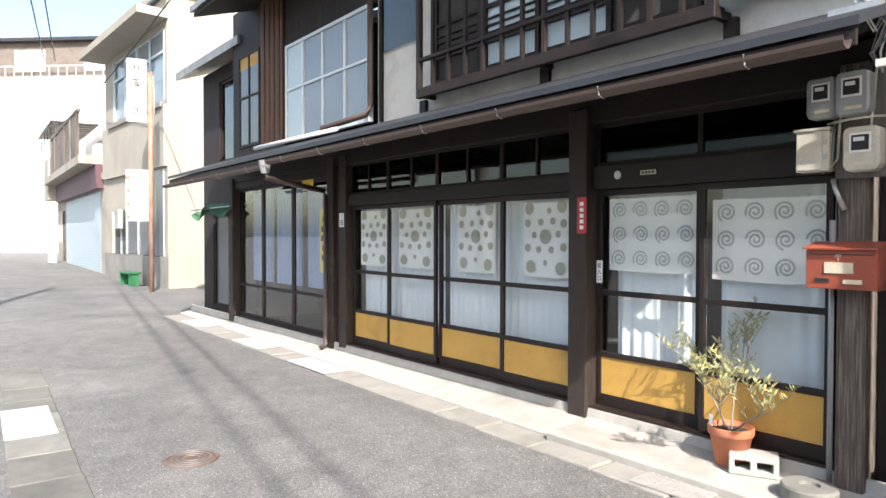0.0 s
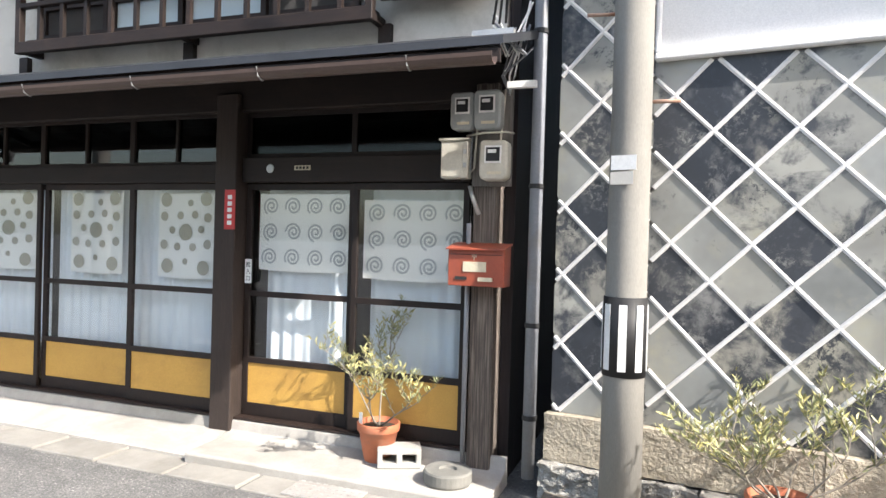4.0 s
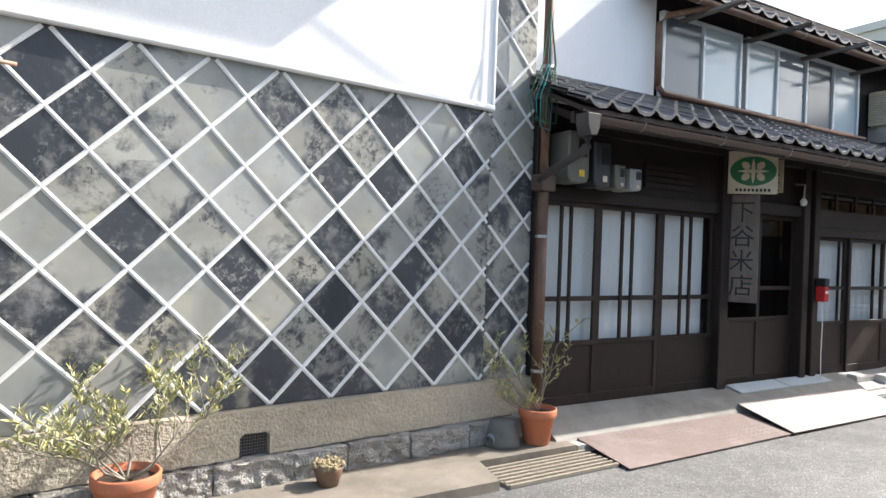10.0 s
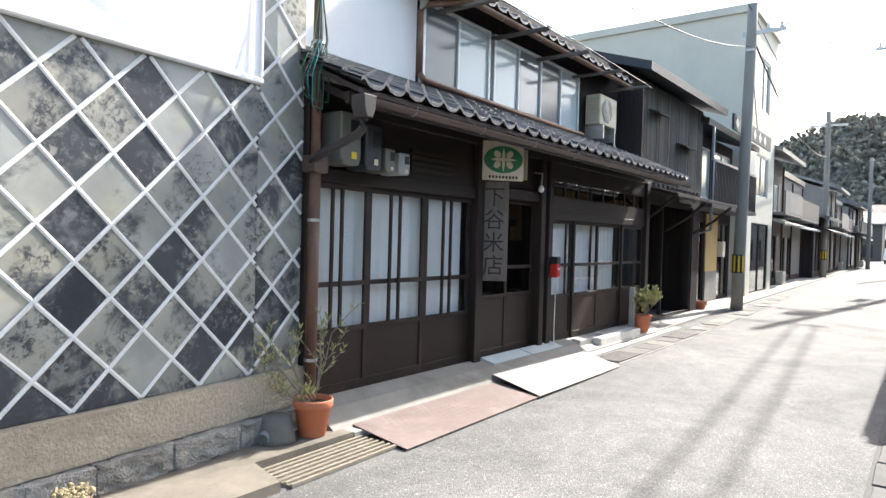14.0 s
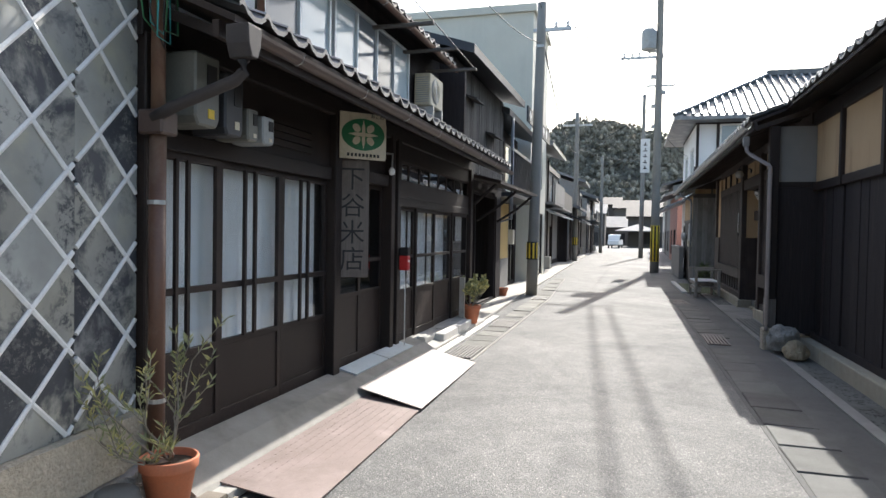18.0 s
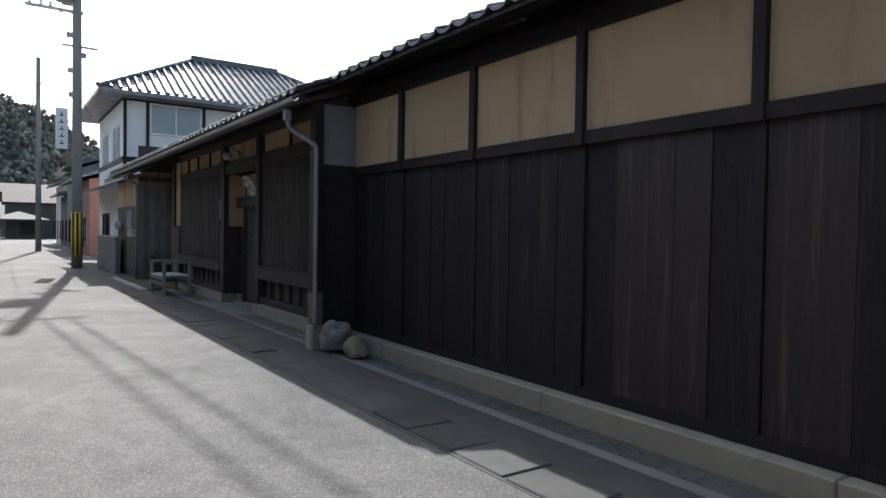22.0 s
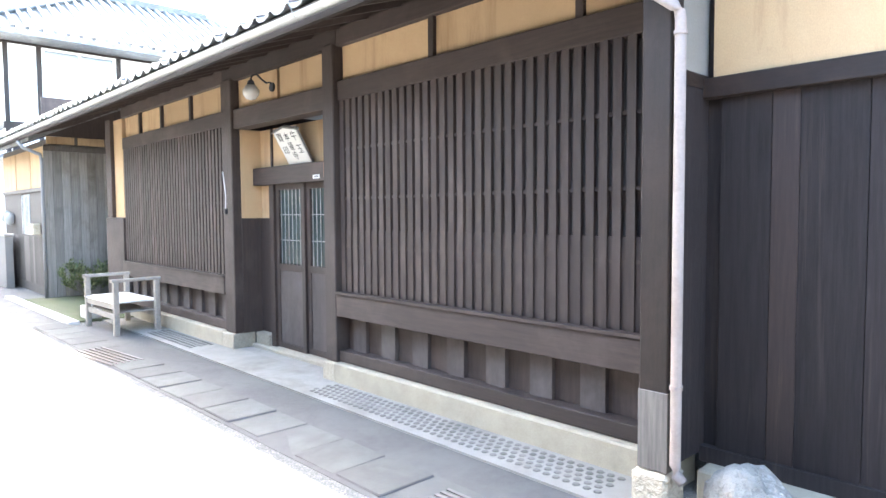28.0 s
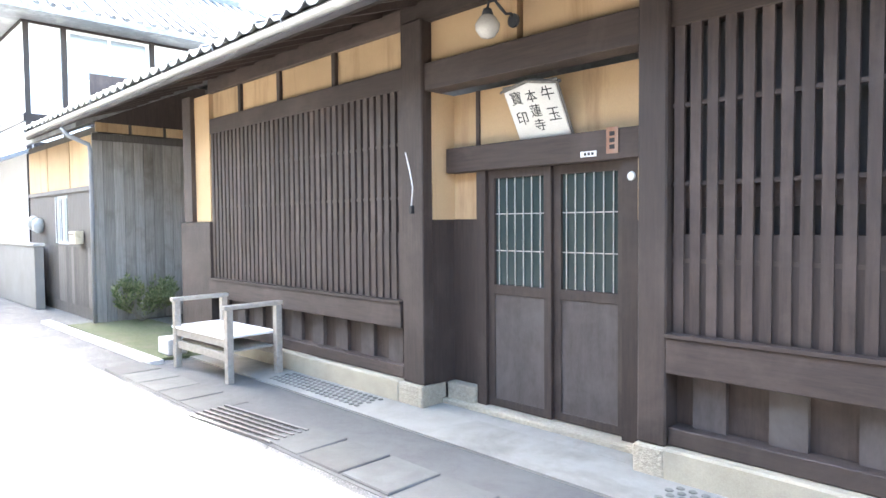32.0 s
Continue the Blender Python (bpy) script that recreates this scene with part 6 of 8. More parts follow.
for z0, z1 in ((6.64, 6.82), (4.2, 4.4)):
    bx("band", DARKWOODX, two, 0, 7.05, -0.04, -0.001, z0, z1)
    bx("band", DARKWOODX, two, 7.001, 7.05, 0, 11, z0, z1)
for y in (0.0, 0.84, 3.05, 5.2, 7.6):
    bx("timber_post", DARKWOOD, two, 7.001, 7.06, y, y + 0.12, 0.1, 6.63)
for y0, y1 in ((0.97, 3.0), (5.4, 7.4)):
    sw = Geo().sash(y0, y1, 5.35, 6.62, 0.0, 0.06, 0.07, ((y0 + y1) / 2,), (), 0.07).obj("window", WHITEP, two, "white framed sliding window")
    sw.matrix_basis = pose(7.065, 0, 0, 0, 0, 90)
    bx("pane", SKYTINT, sw, y0 + 0.07, y1 - 0.07, 0.03, 0.04, 5.42, 6.55)
# courses of the hip roof that faces up the street
for i in range(38):
    y = -0.9 + i * 0.34
    s = min(1.0, (y + 1.0) / 4.5, (12.0 - y) / 4.5)
    Geo().tube([(8.0, y, 6.9), (8.0 - 4.5 * s, y, 6.9 + 2.6 * s)], 0.07, 6).obj("roof_roll", ROOFTILE, two)
Geo().box(3.35, 3.65, 3.4, 7.6, 9.4, 9.7).obj("ridge", ROOFTILE, two, "stacked ridge tiles", bevel=0.04)
for e in ((8.0, -1.0), (8.0, 12.0)):
    Geo().tube([(e[0], e[1], 6.92), (3.5, 3.5 if e[1] < 0 else 7.5, 9.52)], 0.11, 8).obj("hip_ridge", ROOFTILE, two)
bx("lower_wall", BLACKBOARD, two, 7.001, 7.03, 0.16, 11, 0.1, 3.7)
Geo().prism([(-1.2, 2.9), (0, 3.4), (0, 3.5), (-1.2, 3.0)], -0.3, 7.3, "x").obj("pent_roof", ROOFTILE, two)
x = 50.0
for i in range(4):
    plain_house("street_house", FL(x, -0.6 - 0.2 * i), 7.5, 7, (4.2, 5.4, 4.0, 5.2)[i], (PINKWALL, HOUSEGREY, GREYBOARD, PLASTER)[i], "old street house at the far end", [(1, 2.5, 0.4, 2.1, DARKWOOD, DARKGLASS), (4, 6, 0.4, 2.1, DARKWOOD, DARKGLASS)], "gable", None, 0.8, 1.3)
    x += 8.0
plain_house("street_house", pose(112, 8, 0, 0, 0, -90), 16, 8, 3.0, GREYBOARD, "low tiled house closing the street", [(2, 5, 0.4, 2, DARKWOOD, ROOMDARK), (8, 11, 0.4, 2, DARKWOOD, ROOMDARK)], "gable", HOUSEGREY, 0.8, 1.8)

for x, y, L, H in ((98, -6.5, 9, 4.4), (104, 6.0, 8, 5.0), (120, -9, 14, 6.5), (128, 4, 13, 7.5)):
    plain_house("street_house", pose(x, y + L, 0, 0, 0, -90), L, 7, H, GREYBOARD, "dark weathered house at the street's end", [(1.5, 3.5, 0.5, 2.1, DARKWOOD, ROOMDARK), (5, 7, 0.5, 2.1, DARKWOOD, ROOMDARK)], "gable", BLACKBOARD if L > 8.5 else HOUSEGREY, 0.8, 1.5)

# wooded hill
hv, hf = [], []
nx, ny = 50, 26
rh = random.Random(9)
for j in range(ny + 1):
    for i in range(nx + 1):
        xx, yy = 150 + j * 5, -75 + i * 3.6
        h = 33 * math.exp(-((yy - 13) / 46) ** 2) * min(1, j / 9) + 2.2 * noise.noise(Vector((xx * 0.09, yy * 0.09, 0))) * min(1, j / 4)
        hv.append((xx, yy, max(-1, h)))
for j in range(ny):
    for i in range(nx):
        a = j * (nx + 1) + i
        hf.append((a, a + nx + 1, a + nx + 2, a + 1))
ico = [(0, 0, 1), (0.89, 0, 0.45), (0.28, 0.85, 0.45), (-0.72, 0.53, 0.45), (-0.72, -0.53, 0.45), (0.28, -0.85, 0.45), (0.72, 0.53, -0.45), (-0.28, 0.85, -0.45), (-0.89, 0, -0.45), (-0.28, -0.85, -0.45), (0.72, -0.53, -0.45), (0, 0, -1)]
icof = [(0, i, i % 5 + 1) for i in range(1, 6)] + [(i, i + 5, i % 5 + 1) for i in range(1, 6)] + [(i % 5 + 1, i + 5, i % 5 + 6) for i in range(1, 6)] + [(11, i % 5 + 6, i + 5) for i in range(1, 6)]
wood = Geo()
for _ in range(24000):
    j, i = rh.randrange(0, 15), rh.randrange(nx)
    q = Vector(hv[j * (nx + 1) + i]).lerp(Vector(hv[(j + 1) * (nx + 1) + i + 1]), rh.random())
    if q[2] < 1.5:
        continue
    cx, cy, cz, r = q[0] + rh.uniform(-2, 2), q[1] + rh.uniform(-2, 2), q[2] + rh.uniform(-0.3, 2.6), rh.uniform(0.22, 0.85)
    wood.add([(cx + v[0] * r * rh.uniform(0.4, 1.3), cy + v[1] * r * rh.uniform(0.4, 1.3), cz + v[2] * r * rh.uniform(0.5, 1.4)) for v in ico], icof)
for _ in range(420):
    j, i = rh.randrange(5, 12), rh.randrange(8, nx - 8)
    q = Vector(hv[j * (nx + 1) + i]) + Vector((rh.uniform(-2, 2), rh.uniform(-2, 2), 0))
    if q.z < 4:
        continue
    top = q + Vector((rh.uniform(-0.6, 0.6), rh.uniform(-0.8, 0.8), rh.uniform(4.0, 6.5)))
    wood.tube([q, q.lerp(top, 0.5), top], 0.12, 4, 0.03)
    for _b in range(9):
        a = q.lerp(top, rh.uniform(0.45, 0.98))
        wood.tube([a, a + Vector((rh.uniform(-0.8, 0.8), rh.uniform(-1.2, 1.2), rh.uniform(0.5, 1.5)))], 0.05, 3, 0.02)
tagged(wood.obj("far_trees", HILL), "dense trees on the hill in haze-lightened tones", "trees", kind="stuff")
tagged(Geo().add(hv, hf).obj("hill", HILL, None, "", True), "wooded hill beyond the end of the street", "hill", kind="structure")

# ---- far end of the street on the other side ----
def on(x, y, deg):
    return pose(x, y, 0, 0, 0, deg)


wb = plain_house("white_building", on(-28.0, -0.45, 15.5), 7.1, 9, 9.1, HOUSEWHITE, "cream two-storey concrete shop building", [(1.2, 6.9, 5.8, 8.1, SHUTTER, SKYTINT), (0.8, 2.8, 0.4, 2.6, ALU, DARKGLASS), (4.2, 6.2, 0.4, 2.6, ALU, DARKGLASS)], "flat", HOUSEWHITE)
bx("cornice", HOUSEWHITE, wb, -0.1, 7.2, -0.9, -0.001, 8.3, 8.55)
bx("parapet_cap", METALDARK, wb, -0.15, 7.25, -0.12, -0.001, 9.02, 9.12, "dark metal parapet edge")
bx("sill", HOUSEGREY, wb, 1.0, 7.0, -0.2, -0.121, 5.62, 5.78, "grey window sill")
# Flat dark panel paints in the shade of the recessed lower storey.
bx("shop_front", PANEGREY, wb, 2.9, 6.9, -0.03, -0.001, 1.0, 3.7, "glazed shop front, dark for its shaded recess")
bx("dado", HOUSEGREY, wb, 0.0, 7.1, -0.06, -0.031, 0, 0.98, "grey tiled dado")
for a in (2.85, 4.2, 5.5, 6.85):
    bx("mullion", ALU, wb, a, a + 0.06, -0.07, -0.031, 1.0, 3.7)
for a in (1.2, 2.6, 4.0, 5.4, 6.8):
    bx("mullion", SHUTTER, wb, a, a + 0.08, -0.02, 0.029, 5.85, 8.05)
bx("transom", SHUTTER, wb, 1.28, 6.8, -0.015, 0.028, 7.35, 7.42)
bx("meter_box", GREYBOX, wb, 2.0, 2.35, -0.2, -0.031, 1.9, 2.6)
bx("spandrel", HOUSEWHITE, wb, 0, 7.1, -0.12, -0.001, 3.8, 5.7)
sh = plain_house("shutter_shop", on(-47.42, -3.81, 10.5), 18.4, 8, 4.0, HOUSEWHITE, "white shop with steel roller shutter and balcony", [(0.3, 1.0, 1.2, 3.1, ALU, FROST), (1.3, 2.1, 1.2, 3.1, ALU, FROST), (2.5, 4.1, 0.1, 3.1, DARKWOOD, PANEGREY), (4.45, 16.8, 0.02, 3.55, SHUTTER, SHUTTER)], "flat", HOUSEWHITE)
for i in range(26):
    bx("shutter_slat", SHUTTER, sh, 4.52, 16.75, 0.0, 0.028, 0.06 + i * 0.133, 0.175 + i * 0.133)
bx("signband", PURPLE, sh, 2.3, 17.6, -0.3, -0.001, 3.62, 4.62)
bx("balcony_floor", HOUSEWHITE, sh, 2.0, 17.4, -0.9, -0.001, 4.64, 5.0)
for i in range(11):
    bx("balcony_board", SIGNWOOD, sh, 6.2 + i * 0.97, 7.15 + i * 0.97, -0.88, -0.8, 5.0, 6.8 + 0.02 * math.sin(i * 3))
bx("balcony_rail", SIGNWOOD, sh, 6.0, 17.1, -0.92, -0.76, 6.84, 6.95)
for i in range(6):
    bx("balcony_post", GREYBOARD, sh, 6.1 + i * 2.14, 6.2 + i * 2.14, -0.94, -0.885, 5.0, 6.84)
bx("balcony_wall", HOUSEWHITE, sh, -0.2, 2.15, -0.7, -0.001, 3.8, 6.3)
bx("upper_wall", WHITEWALL, sh, 0.5, 18.0, 1.5, 7.5, 4.26, 8.4)
bx("upper_window", PANEGREY, sh, 4.0, 9.0, 1.44, 1.49, 5.2, 7.0)
for i in range(9):
    bx("canopy_slat", GREYBOARD, sh, -0.4 + i * 0.9, 0.2 + i * 0.9, -1.0, 1.3, 7.75, 7.82)
for i in range(5):
    bx("canopy_post", METALDARK, sh, -0.2 + i * 1.9, -0.12 + i * 1.9, -0.86, -0.8, 6.3 if i < 1 else 7.05, 7.74)
bx("canopy_rail", METALDARK, sh, -0.4, 7.8, -1.0, -0.92, 7.66, 7.745)
osh = thing("outdoor_unit", on(-45.0, -4.15, 10.5), "pale outdoor unit beside the roller shutter", "air conditioner", "outdoor units")
bx("case", BEIGEBOX, osh, 0, 1.0, 0, 0.4, 0, 0.95, "", 0.02)
plain_house("neighbour_house", pose(-14.9, 1.9, 0, 0, 0, 13.13), 3.0, 6, 5.2, BLACKBOARD, "narrow dark house with a green awning", [(0.6, 2.6, 0.15, 2.1, DARKWOOD, PANEGREY), (1.0, 2.6, 3.2, 4.9, DARKWOOD, DARKGLASS)], "gable", None, 0.5, 1.2)
fw = plain_house("hillside_house", on(-75, -16, 60), 34, 8, 16.0, WHITEWALL, "large white house with a dark timber upper floor", [(10, 13, 6, 8), (18, 21, 6, 8)], "flat", WHITEWALL)
bx("timber_floor", SIGNWOOD, fw, 0, 34, 0.6, 7.5, 16.26, 19.6)
bx("roof", METALDARK, fw, -0.5, 34.5, 0.0, 8.2, 19.6, 19.9)
bx("balcony_rail", ALU, fw, 0, 34, -0.05, 0.0, 17.2, 17.3)
for i in range(40):
    bx("baluster", ALU, fw, i * 0.86, i * 0.86 + 0.08, -0.05, 0.0, 16.26, 17.2)
for i in range(5):
    bx("window", FROST, fw, i * 6.8 + 0.6, i * 6.8 + 3.6, 0.55, 0.59, 16.9, 18.9)

sp_ = thing("shop_sign_pole", on(-20.2, 0.95, 90), "rusty pole carrying two white shop signs", "sign")
Geo().tube([(0, 0, 0), (0, 0, 6.4)], 0.07, 12).obj("post", RUST, sp_, "", True)
bx("sign_board", WHITEP, sp_, -0.62, -0.1, -0.06, 0.06, 4.93, 6.73, "white vertical sign with black characters")
bx("sign_board", WHITEP, sp_, -0.66, -0.07, -0.05, 0.05, 2.07, 3.55, "lower white sign board")

for ch, z in zip("祇園商店", (6.42, 6.02, 5.62, 5.22)):
    lettering(ch, 0.24, pose(-0.36, -0.0615, z, 90, 0, 0), INK, sp_)
for i in range(5):
    bx("character", GREYBOX, sp_, -0.20, -0.15, -0.0625, -0.0605, 5.10 + i * 0.075, 5.14 + i * 0.075)
Geo().tube([(0.08, -0.02, 6.3), (0.10, -0.03, 5.4), (0.07, -0.02, 4.5)], 0.02, 6).obj("cable", GREYBOX, sp_, "", True)
for i in range(4):
    bx("sign_edge_mark", PINKWALL, sp_, -0.655, -0.55, -0.054, -0.0505, 2.12 + i * 0.38, 2.24 + i * 0.38)
for z in (5.1, 6.3, 3.3):
    bx("sign_bracket", RUST, sp_, -0.1, 0.0, -0.03, 0.03, z, z + 0.06)

# ---- potted plants ----
def flower_pot(m, r, h, label, soil=True):
    ob = thing("flower_pot", m, label, "flower pot", "terracotta pots")
    prof = [(0.0, 0.0), (r * 0.62, 0.0), (r * 0.66, 0.01), (r * 0.92, h * 0.78), (r * 0.98, h * 0.79), (r, h * 0.81), (r * 1.02, h * 0.98), (r * 1.0, h), (r * 0.92, h), (r * 0.9, h * 0.86), (0.0, h * 0.86)]
    Geo().lathe(prof, 28).obj("pot", TERRACOTTA, ob, "", True)
    Geo().lathe([(r * 0.89, h * 0.862), (r * 0.5, h * 0.89), (0.0, h * 0.90)], 20).obj("soil", SOIL, ob)
    return ob


def shrub(m, height, spread, stems, label, seed, leaf=0.05, leafy=26, mats=(LEAF, LEAFYELLOW), narrow=0.2, lift=0.5, sprays=()):
    """Bent forking stems with narrow leaves along the outer twigs."""
    rnd = random.Random(seed)
    ob = thing("shrub", m, label, "plant", "potted shrubs")
    wood, sets = Geo(), [Geo() for _ in mats]
    def twig(p, d, length, r, level):
        pts = [p]
        n = 5
        for i in range(n):
            d = (d + Vector((rnd.uniform(-0.3, 0.3), rnd.uniform(-0.3, 0.3), rnd.uniform(-0.1, 0.28)))).normalized()
            p = p + d * length / n
            pts.append(p)
        wood.tube(pts, r, 6, r * 0.5)
        if level < 2:
            for i in range(4):
                a = rnd.uniform(0, math.tau)
                dd = (d + Vector((math.cos(a), math.sin(a), rnd.uniform(0.0, 0.6))) * 0.9).normalized()
                twig(pts[rnd.choice((2, 3, 4, 5))], dd, length * rnd.uniform(0.5, 0.75), r * 0.55, level + 1)
        if level >= 1:
            for k in range(leafy if level == 2 else leafy // 2):
                t = rnd.uniform(0.15, 1.0) * n
                i = min(int(t), n - 1)
                q = pts[i].lerp(pts[i + 1], t - i)
                a = rnd.uniform(0, math.tau)
                ld = (d * 0.8 + Vector((math.cos(a), math.sin(a), rnd.uniform(-0.2, 0.9)))).normalized()
                s = ld.orthogonal().normalized()
                s.rotate(Matrix.Rotation(rnd.uniform(0, 3.1), 3, ld))
                L = leaf * rnd.uniform(0.7, 1.25)
                w = L * narrow
                nrm = ld.cross(s) * L * 0.06
                g = sets[0] if rnd.random() < 0.62 else sets[-1]
                g.add([q, q + ld * L * 0.45 + s * w + nrm, q + ld * L, q + ld * L * 0.45 - s * w + nrm, q + ld * L * 0.5], [(0, 1, 4), (1, 2, 4), (2, 3, 4), (3, 0, 4)])
    for dx, dy, dz, length in sprays:
        twig(Vector((0, 0, 0)), Vector((dx, dy, dz)).normalized(), length, 0.007, 1)
    for i in range(stems):
        a = i * math.tau / stems + rnd.uniform(-0.4, 0.4)
        twig(Vector((0.01 * math.cos(a), 0.01 * math.sin(a), 0)), Vector((math.cos(a) * spread, math.sin(a) * spread, lift)).normalized(), height * rnd.uniform(0.55, 0.75), 0.0075, 0)
    wood.obj("stem", BARK, ob, "", True)
    for g, mt in zip(sets, mats):
        tagged(g.obj("foliage", mt, ob), kind="stuff")
    return ob


flower_pot(pose(-2.60, 4.17, 0.085), 0.15, 0.27, "terracotta pot with soil on the shop step")
shrub(pose(-2.60, 4.17, 0.32), 0.70, 0.6, 4, "young olive tree with grey-green leaves in a pot", 11, 0.05, 15, narrow=0.12)
bx("plant_label", WHITEP, None, -2.69, -2.66, 4.06, 4.063, 0.30, 0.43)
tagged(bpy.data.objects["plant_label"], "white plastic plant label in the pot", "plant label")
flower_pot(pose(-0.07, 4.31, 0.07), 0.175, 0.30, "terracotta pot with mossy soil by the storehouse")
shrub(pose(-0.07, 4.31, 0.33), 0.66, 1.1, 7, "broad bushy olive shrub with pale stems", 8, 0.05, 18, narrow=0.12)
flower_pot(pose(2.98, 4.60, 0.07), 0.155, 0.29, "terracotta pot beside the brown downpipe")
shrub(pose(2.98, 4.60, 0.33), 0.6, 1.0, 0, "sparse narrow-leaved shrub drooping out of its pot", 15, 0.062, 17, (LEAF, LEAFYELLOW), 0.11,
      sprays=((-0.68, 0.45, 0.02, 0.42), (-0.62, 0.30, 0.42, 0.52), (-0.25, 0.0, 0.9, 0.42), (0.12, 0.02, 1.0, 0.56), (0.22, -0.1, 0.75, 0.46), (-0.3, -0.45, 0.35, 0.24), (-0.72, 0.1, 0.2, 0.36)))
ub = thing("upturned_pot", pose(2.70, 4.69, 0.07), "dull grey upturned bowl beside the terracotta pot", "pot")
Geo().lathe([(0.0, 0.20), (0.085, 0.20), (0.105, 0.185), (0.125, 0.10), (0.145, 0.03), (0.15, 0.0), (0.13, 0.0), (0.0, 0.0)], 24).obj("bowl", COVER, ub, "", True)
sm = thing("planter_bowl", pose(1.13, 4.44, 0.07), "small brown pot full of dry succulents", "flower pot")
Geo().lathe([(0, 0), (0.065, 0), (0.095, 0.1), (0.1, 0.13), (0.09, 0.13), (0.085, 0.11), (0, 0.11)], 20).obj("pot", BROWNPIPE, sm, "", True)
rnd = random.Random(2)
cl = Geo()
for i in range(160):
    a, rr_ = rnd.uniform(0, 6.28), 0.105 * math.sqrt(rnd.random())
    c = Vector((rr_ * math.cos(a), rr_ * math.sin(a), 0.125 + rnd.uniform(0, 0.03)))
    s = rnd.uniform(0.008, 0.016)
    cl.add([c + Vector(v) * s for v in ico], icof)
tagged(cl.obj("succulents", mat("dry_succulent", (0.34, 0.28, 0.16), (0.2, 0.16, 0.09), 0.8), sm), kind="stuff")
Geo().tube([(0.08, 0, 0.12), (0.09, 0, 0.2)], 0.003, 5).obj("twig", BARK, sm)
st_ = thing("stone_weight", pose(2.74, 4.74, 0.07), "rounded grey concrete weight beside the pot", "stone")
Geo().lathe([(0, 0), (0.12, 0), (0.115, 0.1), (0.095, 0.15), (0, 0.16)], 18).obj("body", COVER, st_, "", True)
dpipe = thing("drain_pipe", pose(2.55, 4.66, 0.12), "short open drain pipe at the wall foot", "pipe")
Geo().lathe([(0.04, 0), (0.048, 0), (0.048, 0.55), (0.04, 0.55), (0.04, 0.0)], 14).obj("pipe", GREYPIPE, dpipe, "", True).matrix_basis = pose(0, 0, 0, 0, 78, 25)
block = thing("concrete_block", pose(-2.36, 4.10, 0.087, 0, 0, 38), "hollow concrete block lying on the step", "concrete block")
Geo().plate([-0.15, -0.115, -0.02, 0.02, 0.115, 0.15], [0, 0.035, 0.095, 0.13], lambda i, j: j != 1 or i % 2 == 0, 0.0, 0.19).obj("block", KERB, block, bevel=0.006)
mill = thing("stone_disc", pose(-1.97, 4.10, 0.087), "low round stone disc at the step's end", "stone")
Geo().lathe([(0, 0), (0.15, 0), (0.158, 0.015), (0.158, 0.075), (0.148, 0.086), (0.06, 0.088), (0.055, 0.07), (0, 0.07)], 30).obj("disc", COVER, mill)
slab = thing("steel_lid", pose(-2.60, 3.66, 0.016, 0, 0, 14), "chequered pale steel drain lid", "drain cover")
bx("plate", GREYSTEEL, slab, -0.25, 0.25, -0.16, 0.16, 0, 0.008)
for i in range(9):
    for j in range(6):
        bx("stud", GREYSTEEL, slab, -0.23 + i * 0.055, -0.205 + i * 0.055, -0.145 + j * 0.052, -0.13 + j * 0.052, 0.008, 0.012)
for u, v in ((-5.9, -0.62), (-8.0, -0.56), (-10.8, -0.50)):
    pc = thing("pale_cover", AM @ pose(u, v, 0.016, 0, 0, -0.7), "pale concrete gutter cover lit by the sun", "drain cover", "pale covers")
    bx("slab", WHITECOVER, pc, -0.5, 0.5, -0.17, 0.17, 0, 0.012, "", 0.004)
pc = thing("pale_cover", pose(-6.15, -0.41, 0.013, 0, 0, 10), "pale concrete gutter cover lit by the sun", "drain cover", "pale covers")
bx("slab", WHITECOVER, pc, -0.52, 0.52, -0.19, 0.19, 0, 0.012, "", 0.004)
mh = thing("manhole_cover", pose(-4.58, 0.82, 0), "brownish round cast iron manhole cover", "manhole cover")
Geo().lathe([(0.0, 0.006), (0.2, 0.006), (0.2, 0.0)], 32).obj("lid", BROWNPIPE, mh)
for r in (0.06, 0.1, 0.14, 0.18):
    Geo().lathe([(r - 0.009, 0.006), (r - 0.007, 0.011), (r + 0.007, 0.011), (r + 0.009, 0.006)], 32).obj("ring", GRATE, mh)

# ---- fittings on the shop corner ----
def electric_meter(m, w, h, d, material, label):
    ob = thing("electric_meter", m, label, "electric meter", "electric meters")
    Geo().prism([(-w / 2, -h * 0.38), (-w * 0.38, -h / 2), (w * 0.38, -h / 2), (w / 2, -h * 0.38), (w / 2, h * 0.42), (w * 0.42, h / 2), (-w * 0.42, h / 2), (-w / 2, h * 0.42)], -d, 0, "y").obj("case", material, ob, bevel=0.012)
    bx("window_rim", WHITEP, ob, -w * 0.3, w * 0.3, -d - 0.006, -d - 0.0005, -h * 0.08, h * 0.36)
    bx("dial_window", BLACK, ob, -w * 0.24, w * 0.24, -d - 0.009, -d - 0.0065, -h * 0.03, h * 0.31)
    bx("dial", WHITEP, ob, -w * 0.18, w * 0.12, -d - 0.0105, -d - 0.0095, h * 0.17, h * 0.26)
    bx("name_plate", CREAM, ob, -w * 0.2, w * 0.3, -d - 0.006, -d - 0.0005, -h * 0.36, -h * 0.29)
    return ob


